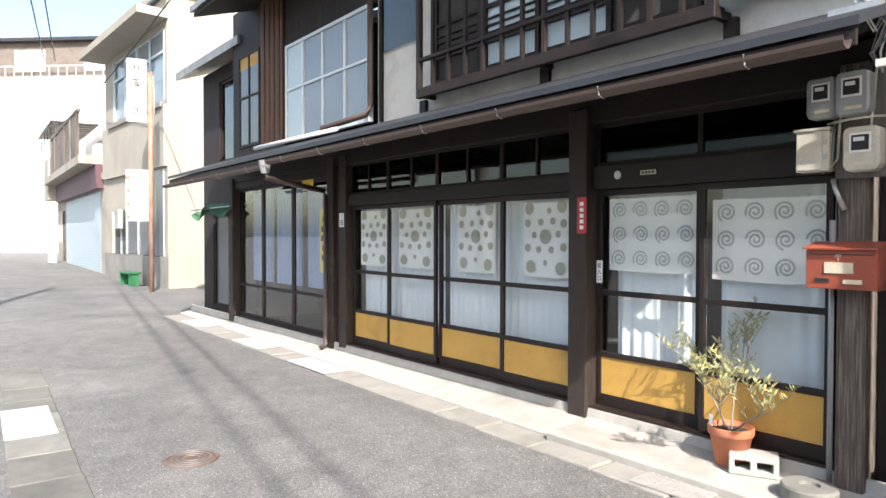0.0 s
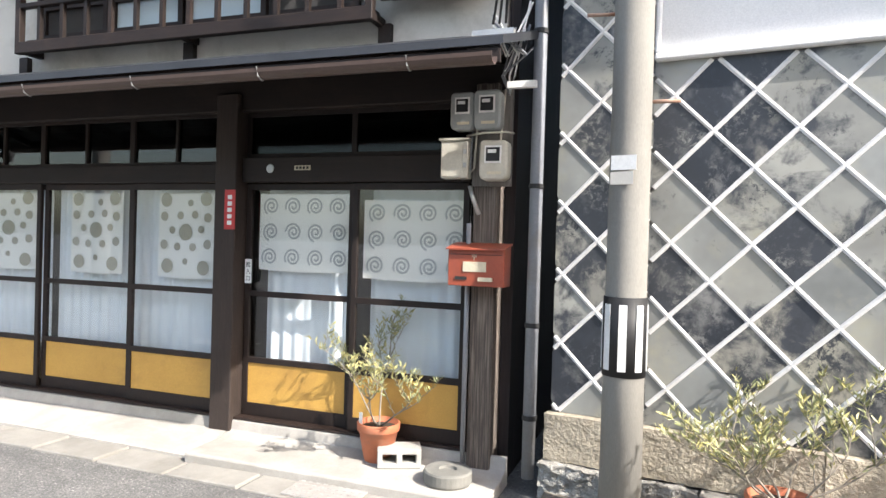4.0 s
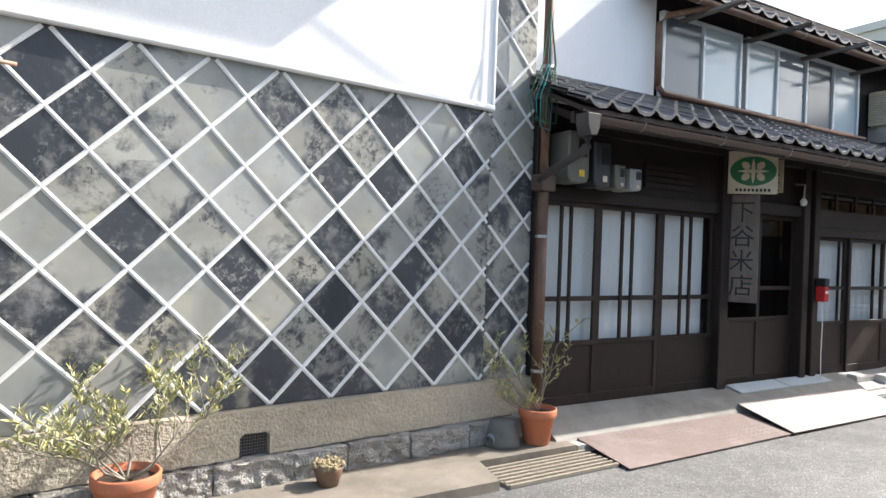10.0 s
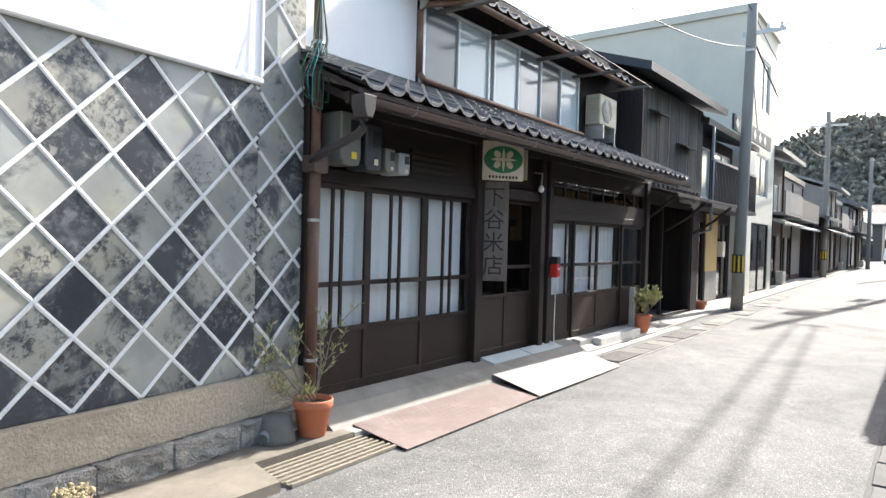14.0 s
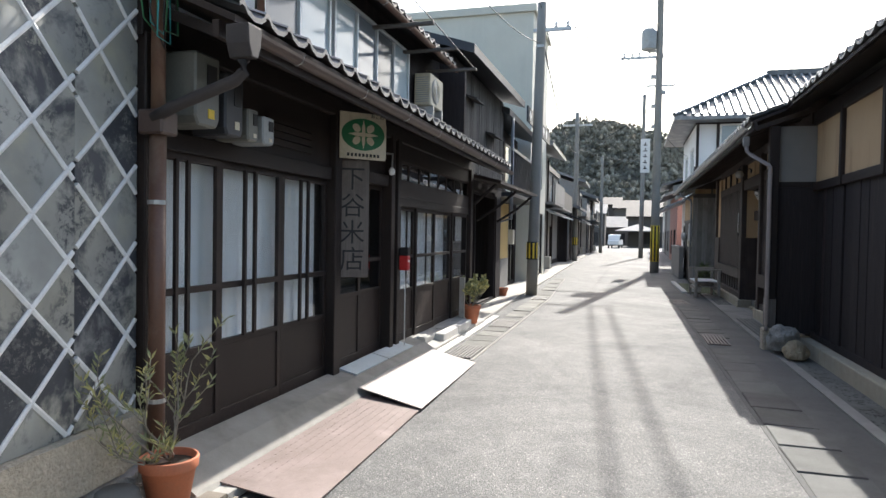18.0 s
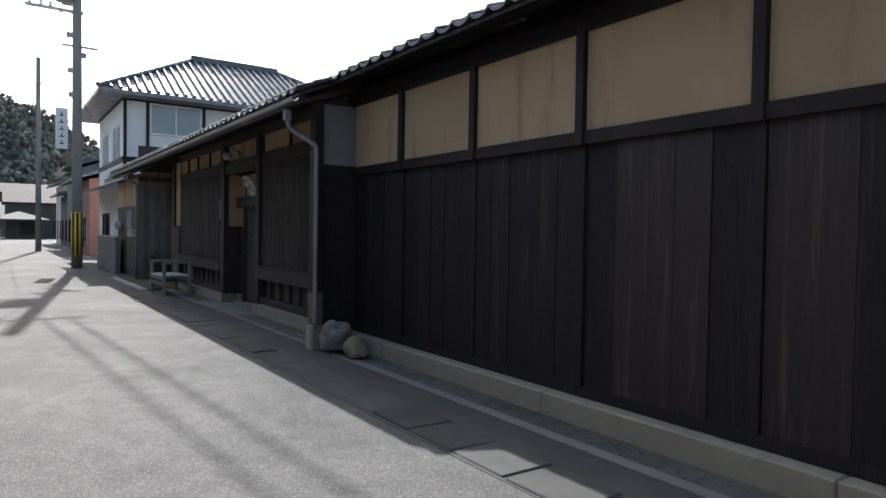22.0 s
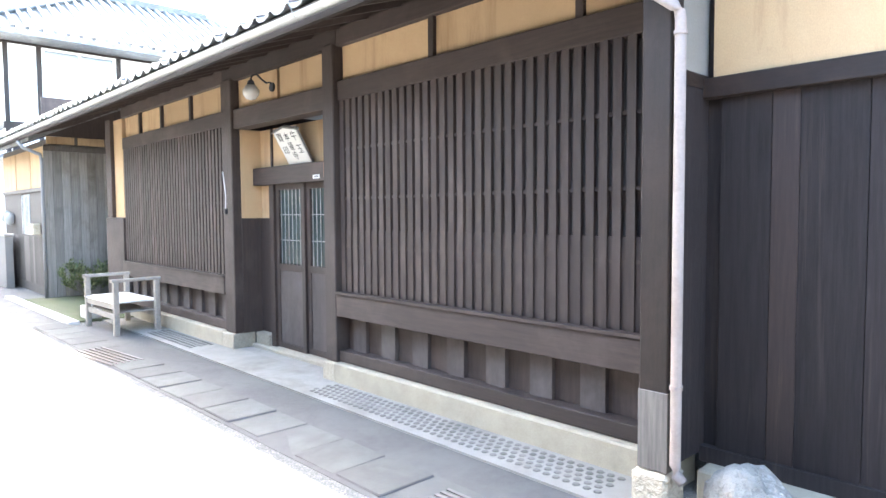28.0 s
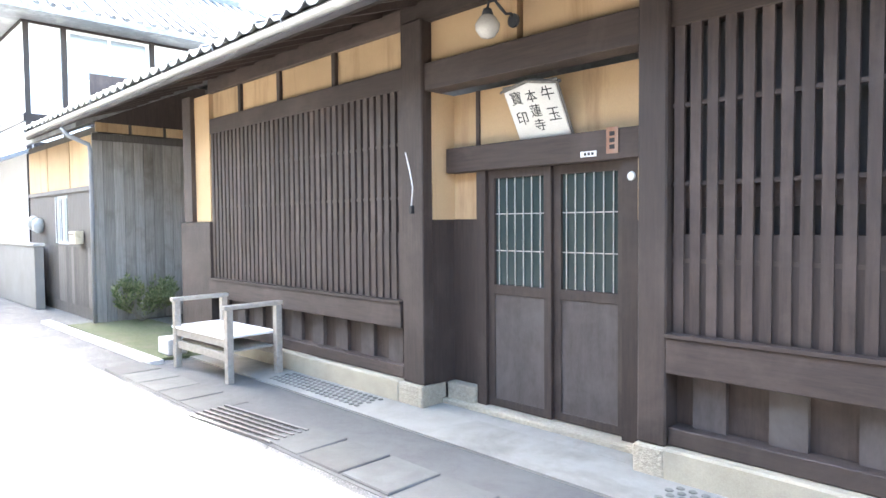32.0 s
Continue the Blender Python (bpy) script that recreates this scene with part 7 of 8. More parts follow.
bd = thing("meter_board", on_a(0, 0, 0), "grey board carrying meters on the shop corner", "board")
bx("board", GREYBOARD, bd, -0.12, 0.15, -0.125, -0.102, 2.02, 2.66)
electric_meter(on_a(-0.17, -0.128, 2.51), 0.17, 0.25, 0.1, GREYBOX, "grey electric meter with glass window")
electric_meter(on_a(0.005, -0.128, 2.51), 0.18, 0.26, 0.12, GREYBOX, "grey electric meter with glass window")
electric_meter(on_a(0.055, -0.128, 2.18), 0.19, 0.26, 0.12, BEIGEBOX, "beige electric meter with glass window")
sb = thing("switch_box", on_a(-0.225, -0.103, 2.2), "beige metal switch box with hinged door", "switch box")
bx("box", BEIGEBOX, sb, -0.095, 0.095, -0.1, 0, -0.13, 0.12, "", 0.004)
bx("door", BEIGEBOX, sb, -0.09, 0.06, -0.106, -0.1005, -0.12, 0.11, "", 0.002)
bx("lid", BEIGEBOX, sb, -0.105, 0.105, -0.115, 0.0, 0.121, 0.135)
for z in (-0.06, 0.03):
    bx("latch", STEEL, sb, 0.065, 0.085, -0.112, -0.101, z, z + 0.03)
cb = thing("cable_bundle", AM, "pale cables looping around the meters", "cables")
for k, (x, z) in enumerate(((-0.1, 2.33), (-0.07, 2.34), (0.1, 2.36))):
    Geo().tube([(x, -0.14, z + 0.3), (x - 0.02, -0.15, z), (x - 0.03, -0.15, z - 0.2), (x - 0.08, -0.15, z - 0.27), (x - 0.14, -0.14, z - 0.2)], 0.008, 6).obj("cable", BEIGEBOX if k else GREYPIPE, cb, "", True)
Geo().tube([(-0.16, -0.14, 2.36), (0.0, -0.26, 2.355), (0.13, -0.24, 2.36), (0.16, -0.13, 2.37)], 0.007, 6).obj("cable", BEIGEBOX, cb, "", True)
Geo().tube([(-0.13, -0.13, 2.02), (-0.11, -0.14, 1.95), (-0.06, -0.14, 1.83)], 0.016, 8).obj("conduit", STEEL, cb, "", True)
Geo().tube([(-0.13, -0.13, 1.77), (-0.13, -0.13, 0.12)], 0.017, 10).obj("conduit", GREYPIPE, cb, "grey conduit", True)
for k in range(6):
    rnd = random.Random(k)
    Geo().tube([(0.1, -0.5, 2.95 + 0.02 * k), (0.2 + rnd.uniform(-0.06, 0.1), -0.4, 2.8), (0.22 + rnd.uniform(-0.04, 0.1), -0.3, 3.05 + rnd.uniform(-0.2, 0.2)), (0.14 + rnd.uniform(-0.05, 0.05), -0.25, 2.72), (0.13, -0.15, 2.62)], 0.007, 6).obj("cable", WHITEP if k % 2 else GREYPIPE, cb, "", True)
for k in range(3):
    Geo().tube([(0.1 + 0.04 * k, -0.5, 2.97), (0.25, -0.7, 3.6), (0.6 + 0.1 * k, -1.2, 5.5)], 0.009, 6).obj("cable", CABLE, cb, "", True)
bx("bracket", STEEL, cb, -0.02, 0.24, -0.54, -0.48, 2.86, 2.93)
bx("insulator", WHITEP, cb, 0.18, 0.36, -0.42, -0.38, 2.60, 2.64)

mb = thing("mailbox", on_a(-0.03, -0.105, 1.355), "red-brown metal mailbox on the corner post", "mailbox")
Geo().prism([(0.0, 0.0), (-0.17, 0.0), (-0.18, 0.235), (0.0, 0.27)], -0.19, 0.19, "x").obj("box", MAILRED, mb, bevel=0.004)
Geo().prism([(0.0, 0.272), (-0.205, 0.236), (-0.205, 0.246), (0.0, 0.285)], -0.2, 0.2, "x").obj("lid", MAILRED, mb)
bx("door_seam", INK, mb, -0.175, 0.175, -0.182, -0.179, 0.205, 0.209)
bx("slot", INK, mb, -0.14, -0.06, -0.178, -0.172, 0.04, 0.062)
bx("name_card", CREAM, mb, -0.085, 0.07, -0.1815, -0.174, 0.095, 0.16)
bx("handle", CREAM, mb, 0.02, 0.115, -0.19, -0.17, 0.035, 0.06, "worn brass pull")
lettering("〒", 0.05, pose(-0.01, -0.1815, 0.185, 92, 0, 0), CREAM, mb)

rs = thing("red_sign", on_a(-2.10, -0.102, 1.69), "narrow red enamel sign with white characters", "sign")
bx("plate", RED, rs, -0.05, 0.05, -0.005, 0, 0, 0.31, "", 0.001)
for i in range(5):
    bx("character", WHITEP, rs, -0.02, 0.02, -0.0065, -0.0052, 0.035 + i * 0.05, 0.068 + i * 0.05)
ws = thing("door_notice", on_a(-1.985, -0.006, 1.27), "small white notice strip with black characters", "sign")
bx("plate", WHITEP, ws, -0.03, 0.03, -0.003, 0, 0, 0.19)
for i, ch in enumerate("口入館"):
    lettering(ch, 0.045, pose(0, -0.0035, 0.035 + i * 0.055, 90, 0, 0), INK, ws)
tg = thing("wall_notice", on_a(-6.225, -0.072, 1.78), "white card notice with printed lines on the post", "sign")
bx("plate", WHITEP, tg, -0.06, 0.06, -0.006, 0, 0, 0.19)
for i in range(3):
    bx("printed_line", INK, tg, -0.03, 0.04, -0.0075, -0.0062, 0.03 + i * 0.025, 0.042 + i * 0.025)
pl = thing("name_plate", on_a(-1.5, -0.032, 2.155), "small white name plate above the doors", "sign")
bx("plate", CREAM, pl, -0.07, 0.07, -0.006, 0, 0, 0.035)
for i in range(4):
    bx("character", INK, pl, -0.055 + i * 0.03, -0.035 + i * 0.03, -0.0075, -0.0062, 0.008, 0.027)
rb = thing("door_badge", on_a(-1.79, -0.032, 2.17), "round grey metal badge above the doors", "badge")
Geo().lathe([(0, 0.006), (0.03, 0.006), (0.035, 0)], 20).obj("disc", STEEL, rb).matrix_basis = pose(0, 0, 0, 90, 0, 0)
bn = thing("yellow_banner", on_a(-6.95, 0.1, 0), "yellow shop banner on a thin stand behind glass", "banner")
Geo().wavy(-7.18 + 6.95, -6.72 + 6.95, 1.12, 2.05, 0.0, 0.03, 2, 7).obj("cloth", mat("banner_yellow", (0.72, 0.62, 0.18), (0.62, 0.53, 0.13), 0.9), bn, "", True)
Geo().tube([(0.24, 0.02, 0.2), (0.24, 0.02, 2.08)], 0.008, 8).obj("stick", STEEL, bn)
Geo().tube([(-0.25, 0.02, 2.06), (0.25, 0.02, 2.06)], 0.006, 8).obj("stick", STEEL, bn)
for i in range(5):
    bx("character", INK, bn, -0.08 + 0.02 * math.sin(i * 2), 0.06, -0.045, -0.042, 1.3 + i * 0.14, 1.38 + i * 0.14)
yn = thing("yellow_notice", on_a(-7.35, 0.012, 2.4), "yellow and white sticker on the shop window", "sticker")
bx("sheet", YELLOW, yn, -0.2, 0.15, -0.003, 0, 0, 0.16)
bx("sheet", WHITEP, yn, -0.2, 0.2, -0.003, 0, -0.06, -0.004)
pn = thing("pole_notice", pose(-0.87, 4.17, 2.0), "torn white paper notice taped to the pole", "notice")
Geo().box(-0.07, 0.07, -0.1165, -0.1145, 0.06, 0.14).obj("paper", WHITEP, pn)
Geo().box(-0.072, 0.055, -0.1175, -0.1155, -0.02, 0.05).obj("paper", PLASTER, pn)

# ---- rice shop fittings ----
for u, z0, z1, w, mt in ((0.72, 2.24, 2.68, 0.24, OLIVEBOX), (1.0, 2.22, 2.62, 0.2, METALDARK), (1.22, 2.22, 2.44, 0.13, OLIVEBOX), (1.42, 2.22, 2.42, 0.15, GREYBOX)):
    mm = thing("electric_meter", BM @ pose(u, -0.14, (z0 + z1) / 2), "grey electric meter under the eaves", "electric meter", "rice shop meters")
    h = z1 - z0
    Geo().prism([(-w / 2, -h * 0.38), (-w * 0.38, -h / 2), (w * 0.38, -h / 2), (w / 2, -h * 0.38), (w / 2, h / 2), (-w / 2, h / 2)], -0.13, 0.14, "y").obj("case", mt, mm, bevel=0.012)
    bx("dial_window", BLACK, mm, -w * 0.05, w * 0.35, -0.135, -0.1305, 0, h * 0.36)
    bx("label", YELLOW if u < 0.8 else CREAM, mm, 0.0, w * 0.25, -0.134, -0.1305, -h * 0.38, -h * 0.25)
rh_ = thing("rainwater_pipe", BM, "brown rainwater head and slanting pipe under the gutter", "pipe")
Geo().prism([(0.29, 2.60), (0.32, 2.53), (0.38, 2.53), (0.41, 2.60), (0.42, 2.70), (0.28, 2.70)], -0.83, -0.69, "y").obj("rain_head", DRAINBROWN, rh_, bevel=0.006)
Geo().tube([(0.35, -0.76, 2.52), (0.35, -0.76, 2.46), (0.355, -0.71, 2.42), (0.375, -0.28, 2.29), (0.38, -0.16, 2.24)], 0.034, 10).obj("pipe", DRAINBROWN, rh_, "", True)
cw = thing("cable_coil", NM, "teal and black cables looped at the storehouse corner", "cables")
for k in range(6):
    rnd = random.Random(50 + k)
    x0, y0 = 2.98 + rnd.uniform(-0.04, 0.06), -0.2 + rnd.uniform(-0.05, 0.03)
    Geo().tube([(3.12, -0.18, 4.6), (3.1, -0.18, 3.7), (x0 + 0.08, y0, 3.2), (x0 - 0.05 + rnd.uniform(-0.06, 0.03), y0 - 0.03, 2.9), (x0 - 0.02, y0, 2.66 + rnd.uniform(-0.04, 0.14)), (x0 + 0.1, y0, 2.62 + rnd.uniform(-0.03, 0.1)), (x0 + 0.14, y0 + 0.03, 2.9), (x0 + 0.1, y0 + 0.03, 3.2)], 0.0045, 6).obj("cable", (TEALCABLE, CABLE, GREEN)[k % 3], cw, "", True)


def facing_sign(x, y0, y1, z0, z1, name, material, label, depth=0.03, turn=-90, width=0.5):
    """A board hung before the shop that faces up the street, turned from it by its angle."""
    ob = thing(name, pose(x, (y0 + y1) / 2, 0, 0, 0, turn), label, "sign")
    w = (y1 - y0) / 2 if turn == -90 else width / 2
    bx("board", material, ob, -w, w, 0, depth, z0, z1, "", 0.004)
    return ob


vs_ = facing_sign(5.885, 4.67, 4.97, 1.16, 2.315, "wooden_signboard", SIGNWOOD, "weathered wooden signboard with carved vertical characters", 0.04, -60, 0.32)
for i, ch in enumerate("下谷米店"):
    lettering(ch, 0.25, pose(0, -0.002, 2.12 - i * 0.265, 90, 0, 0), INK, vs_)
gs = facing_sign(5.88, 4.48, 4.95, 2.32, 2.77, "rice_sign", CREAM, "cream enamel sign with a petalled emblem in a green oval", 0.015, -42, 0.49)
Geo().prism([(0.23 * math.cos(k * math.tau / 32), 2.56 + 0.155 * math.sin(k * math.tau / 32)) for k in range(32)], -0.004, -0.0005, "y").obj("oval", GREEN, gs, "green oval")
for k in range(4):
    a = math.tau * k / 4
    lx, lz = math.cos(a), math.sin(a)
    L = 0.16 if k % 2 == 0 else 0.14
    Geo().prism([(0.018 * -lz, 2.56 + 0.018 * lx), (L * 0.5 * lx + 0.017 * -lz, 2.56 + L * 0.5 * lz + 0.017 * lx), (L * lx, 2.56 + L * lz), (L * 0.5 * lx - 0.017 * -lz, 2.56 + L * 0.5 * lz - 0.017 * lx), (0.018 * lz, 2.56 - 0.018 * lx)], -0.007, -0.0045, "y").obj("spoke", CREAM, gs)
    cx, cz = 0.105 * math.cos(a + 0.785), 0.085 * math.sin(a + 0.785)
    Geo().prism([(cx + 0.046 * math.cos(w) * math.cos(a + 0.785) - 0.036 * math.sin(w) * math.sin(a + 0.785), 2.56 + cz + 0.046 * math.cos(w) * math.sin(a + 0.785) + 0.036 * math.sin(w) * math.cos(a + 0.785)) for w in [n * math.tau / 16 for n in range(16)]], -0.007, -0.0045, "y").obj("petal", CREAM, gs)
lettering("おこめ", 0.05, pose(0.15, -0.002, 2.745, 90, 0, 0), INK, gs)
for i in range(9):
    bx("character", INK, gs, -0.17 + i * 0.04, -0.145 + i * 0.04, -0.003, -0.0005, 2.345, 2.375)
bs = facing_sign(6.30, 4.64, 4.77, 2.36, 2.72, "back_sign", CREAM, "second cream sign behind the rice sign", 0.01)
for i in range(3):
    bx("character", INK, bs, -0.022, 0.022, -0.002, -0.0004, 2.38 + i * 0.085, 2.392 + i * 0.085)
    bx("character", INK, bs, -0.004, 0.004, -0.002, -0.0004, 2.393 + i * 0.085, 2.43 + i * 0.085)
fe = thing("fire_extinguisher_box", BM @ pose(4.76, -0.1, 1.27), "small red and black box on the shop post", "box")
bx("case", RED, fe, -0.05, 0.05, -0.09, 0.02, -0.12, 0.06, "", 0.01)
bx("cap", BLACK, fe, -0.052, 0.052, -0.095, 0.02, 0.0605, 0.16, "", 0.01)
bx("label", WHITEP, fe, -0.03, 0.03, -0.0925, -0.0905, -0.02, 0.01)
Geo().tube([(0.0, -0.03, -0.12), (0.02, -0.04, -0.4), (-0.01, -0.05, -0.75), (0.02, -0.04, -1.05)], 0.006, 6).obj("cord", WHITEP, fe, "", True)
lampb = thing("wall_lamp", BM @ pose(4.37, -0.1, 2.27), "small white outdoor lamp under the eave", "lamp")
Geo().lathe([(0, 0), (0.03, 0.01), (0.04, 0.05), (0.02, 0.09), (0, 0.1)], 12).obj("bulb", WHITEP, lampb, "", True)
Geo().tube([(0, 0, 0.09), (0.02, 0, 0.25), (0.02, 0.25, 0.28)], 0.012, 8).obj("arm", STEEL, lampb, "", True)

ac = thing("air_conditioner", BM @ pose(7.02, 0.28, 3.62), "white outdoor air conditioner on a roof stand", "air conditioner")
bx("case", CREAM, ac, 0, 0.70, 0.0, 0.27, 0.0, 0.5, "", 0.015)
Geo().lathe([(0.0, 0), (0.19, 0), (0.2, 0.008), (0.19, 0.016), (0.0, 0.016)], 24).obj("fan_grille", GREYBOX, ac).matrix_basis = pose(0.27, -0.001, 0.25, 90, 0, 0)
for r in (0.06, 0.1, 0.14, 0.18):
    Geo().lathe([(r - 0.004, 0), (r - 0.004, 0.006), (r + 0.004, 0.006), (r + 0.004, 0)], 24).obj("grille_ring", CREAM, ac).matrix_basis = pose(0.27, -0.018, 0.25, 90, 0, 0)
for i in range(12):
    bx("fin", GREYBOX, ac, -0.006, -0.001, 0.03, 0.24, 0.05 + i * 0.034, 0.062 + i * 0.034)
for x in (0.08, 0.56):
    bx("foot", STEEL, ac, x, x + 0.04, -0.03, 0.3, -0.24, -0.002)
for k in range(4):
    Geo().tube([(0.702, 0.1 + 0.03 * k, 0.1), (0.75 + 0.02 * k, 0.08, 0.0), (0.72, 0.05, -0.2), (0.68 + 0.03 * k, 0.02, -0.33)], 0.012, 8).obj("hose", BEIGEBOX, ac, "", True)

rp = thing("ramp_plate", pose(0, 0, 0), "rust-red chequered steel ramp plate over the gutter", "ramp plate")
Geo().add([(3.38, 4.62, 0.085), (3.33, 3.92, 0.02), (5.52, 3.97, 0.02), (5.66, 4.66, 0.085), (3.38, 4.62, 0.078), (3.33, 3.92, 0.013), (5.52, 3.97, 0.013), (5.66, 4.66, 0.078)], [(0, 1, 2, 3), (7, 6, 5, 4), (0, 4, 5, 1), (1, 5, 6, 2), (2, 6, 7, 3), (3, 7, 4, 0)]).obj("plate", REDSTEEL, rp)
st2 = Geo()
for i in range(30):
    for j in range(10):
        x, t = 3.36 + i * 0.07 + (0.035 if j % 2 else 0), j / 10
        st2.box(x, x + 0.02, 3.97 + j * 0.065, 3.978 + j * 0.065, 0.0212 + t * 0.064, 0.0232 + t * 0.064)
tagged(st2.obj("tread_studs", REDSTEEL, rp), kind="stuff")
rp2 = thing("ramp_plate", pose(0, 0, 0), "pale worn steel ramp plate before the shop door", "ramp plate")
Geo().add([(5.60, 4.60, 0.15), (5.50, 3.95, 0.035), (7.76, 3.98, 0.022), (7.98, 4.69, 0.125), (5.60, 4.60, 0.142), (5.50, 3.95, 0.027), (7.76, 3.98, 0.014), (7.98, 4.69, 0.117)], [(0, 1, 2, 3), (7, 6, 5, 4), (0, 4, 5, 1), (1, 5, 6, 2), (2, 6, 7, 3), (3, 7, 4, 0)]).obj("plate", PLATESTEEL, rp2)
for x0, x1 in ((5.86, 6.72), (6.75, 7.60)):
    bm_ = thing("step_board", BM @ pose(x0 - 2.7, -0.215, 0.194, 13.4, 0, 0), "pale blue-grey board laid before the door", "board", "door boards")
    bx("board", BLUEMAT, bm_, 0, x1 - x0, 0, 0.2, 0, 0.016, "", 0.003)


def grating(m, L, W, label, bars=5, material=None, bed=None):
    ob = thing("drain_grating", m, label, "drain grating", "drain gratings")
    # Without a bed, black colour stands in for the dark depth below the bars.
    bx("pit", bed or INK, ob, 0, L, 0, W, -0.05, 0.004)
    for i in range(bars + 1):
        y = i * (W - 0.025) / bars
        bx("bar", material or GRATE, ob, 0, L, y, y + 0.025, 0.005, 0.022)
    for i in range(int(L / 0.09)):
        x = i * L / int(L / 0.09)
        bx("cross_rod", material or GRATE, ob, x, x + 0.012, 0.026, W - 0.026, 0.005, 0.012)
    return ob


grating(pose(2.28, 4.0, 0.008, 0, 0, 1.5), 1.05, 0.38, "wet steel drain grating in the gutter", 6, GRATEPALE, COVER)
grating(pose(8.05, 4.12, 0.0, 0, 0, 0.3), 0.88, 0.36, "dark steel drain grating by the road", 7)
grating(pose(10.97, 4.125, 0.0, 0, 0, 0.3), 0.93, 0.37, "dark steel drain grating by the road", 7)
grating(pose(15.93, 4.13, 0.0, 0, 0, 1), 0.62, 0.37, "dark steel drain grating by the road", 7)
grating(pose(10.42, 0.70, 0.0), 1.03, 0.32, "steel drain grating in the house's shade", 6)
grating(pose(16.4, 0.76, 0.0, 0, 0, 6), 1.12, 0.36, "steel drain grating near the entrance", 5)

for i, (u, L) in enumerate(((5.55, 0.8), (6.4, 0.85), (7.3, 0.72))):
    kb_ = thing("kerb_block", BM @ pose(u, -0.17, 0.12, 0, 0, (0.6, -0.9, 0.4)[i]), "pale concrete block along the shop's foot", "kerb block", "kerb blocks")
    Geo().prism([(0.0, 0.0), (0.0, 0.07), (0.02, 0.09), (0.13, 0.10), (0.14, 0.10), (0.14, 0.0)], 0, L, "x").obj("block", KERB, kb_, bevel=0.006)
bo = thing("tap_post", pose(10.40, 4.84, 0.04, 0, 0, 3), "slender square concrete post with a tap", "tap post")
bx("post", CONCRETE, bo, -0.04, 0.04, -0.04, 0.04, 0, 0.84)
Geo().tube([(0.03, 0, 0.78), (0.10, -0.01, 0.785), (0.125, -0.012, 0.765), (0.128, -0.012, 0.735)], 0.012, 8).obj("spout", GREYSTEEL, bo, "", True)
Geo().box(0.06, 0.12, -0.014, 0.0, 0.80, 0.815).obj("tap_handle", GREYSTEEL, bo)
flower_pot(pose(10.62, 4.74, 0.105), 0.165, 0.30, "terracotta pot by the concrete post")
shrub(pose(10.62, 4.74, 0.375), 0.5, 0.8, 5, "leafy pot plant with yellow-green leaves", 21, 0.07, 12, (LEAF, LEAFYELLOW), 0.35)
flower_pot(pose(16.1, 5.25, 0.06), 0.15, 0.2, "low terracotta pot at the neighbour's door")

# ---- entrance fittings of the long house ----
def rock(m, r, sx, sy, sz, material, label, seed):
    ob = thing("garden_rock", m, label, "rock", "rocks")
    bm = bmesh.new()
    bmesh.ops.create_icosphere(bm, subdivisions=4, radius=r)
    for v in bm.verts:
        d = 1 + 0.28 * noise.noise(v.co * 3.0 / r * 0.5 + Vector((seed, 0, 0))) + 0.10 * noise.noise(v.co * 9 / r * 0.5 + Vector((seed, 4, 0)))
        c = v.co * d
        v.co = Vector((c.x * sx, c.y * sy, max(c.z * sz, -r * 0.5)))
    me = bpy.data.meshes.new("stone")
    bm.to_mesh(me)
    bm.free()
    me.materials.append(material)
    o = new("stone", me)
    o.parent = ob
    return ob


rock(pose(9.95, 0.10, 0.17, 0, 0, 20), 0.2, 1.15, 1.0, 1.15, ROCK, "pale grey garden rock at the wall foot", 3.0)
rock(pose(9.53, 0.04, 0.11, 0, 0, -15), 0.15, 1.35, 0.95, 1.0, TANROCK, "tan garden rock at the wall foot", 8.0)

bench = thing("wooden_bench", pose(18.85, 0.22, 0, 0, 0, 2), "weathered grey bench with armrests and a white seat board", "bench")
for x in (-0.58, 0.58):
    for y in (-0.28, 0.28):
        bx("leg", BENCHWOOD, bench, x - 0.035, x + 0.035, y - 0.035, y + 0.035, 0.0, 0.74, "", 0.005)
    bx("armrest", BENCHWOOD, bench, x - 0.04, x + 0.04, -0.33, 0.34, 0.741, 0.785, "", 0.006)
bx("rail", BENCHWOOD, bench, -0.55, 0.55, 0.25, 0.29, 0.22, 0.30, "", 0.004)
bx("rail", BENCHWOOD, bench, -0.55, 0.55, -0.29, -0.25, 0.22, 0.30, "", 0.004)
bx("shelf", BENCHWOOD, bench, -0.54, 0.54, -0.24, 0.24, 0.30, 0.32)
bx("seat", WHITEP, bench, -0.54, 0.66, -0.30, 0.31, 0.44, 0.465, "pale painted seat board", 0.004)
bx("seat_rail", BENCHWOOD, bench, -0.55, 0.55, 0.26, 0.30, 0.36, 0.438, "", 0.004)
tr_ = thing("stone_trough", pose(20.1, 0.3, 0.03), "small pale concrete trough on the grass", "planter")
bx("trough", WHITECOVER, tr_, -0.16, 0.16, -0.12, 0.12, 0, 0.2, "", 0.015)

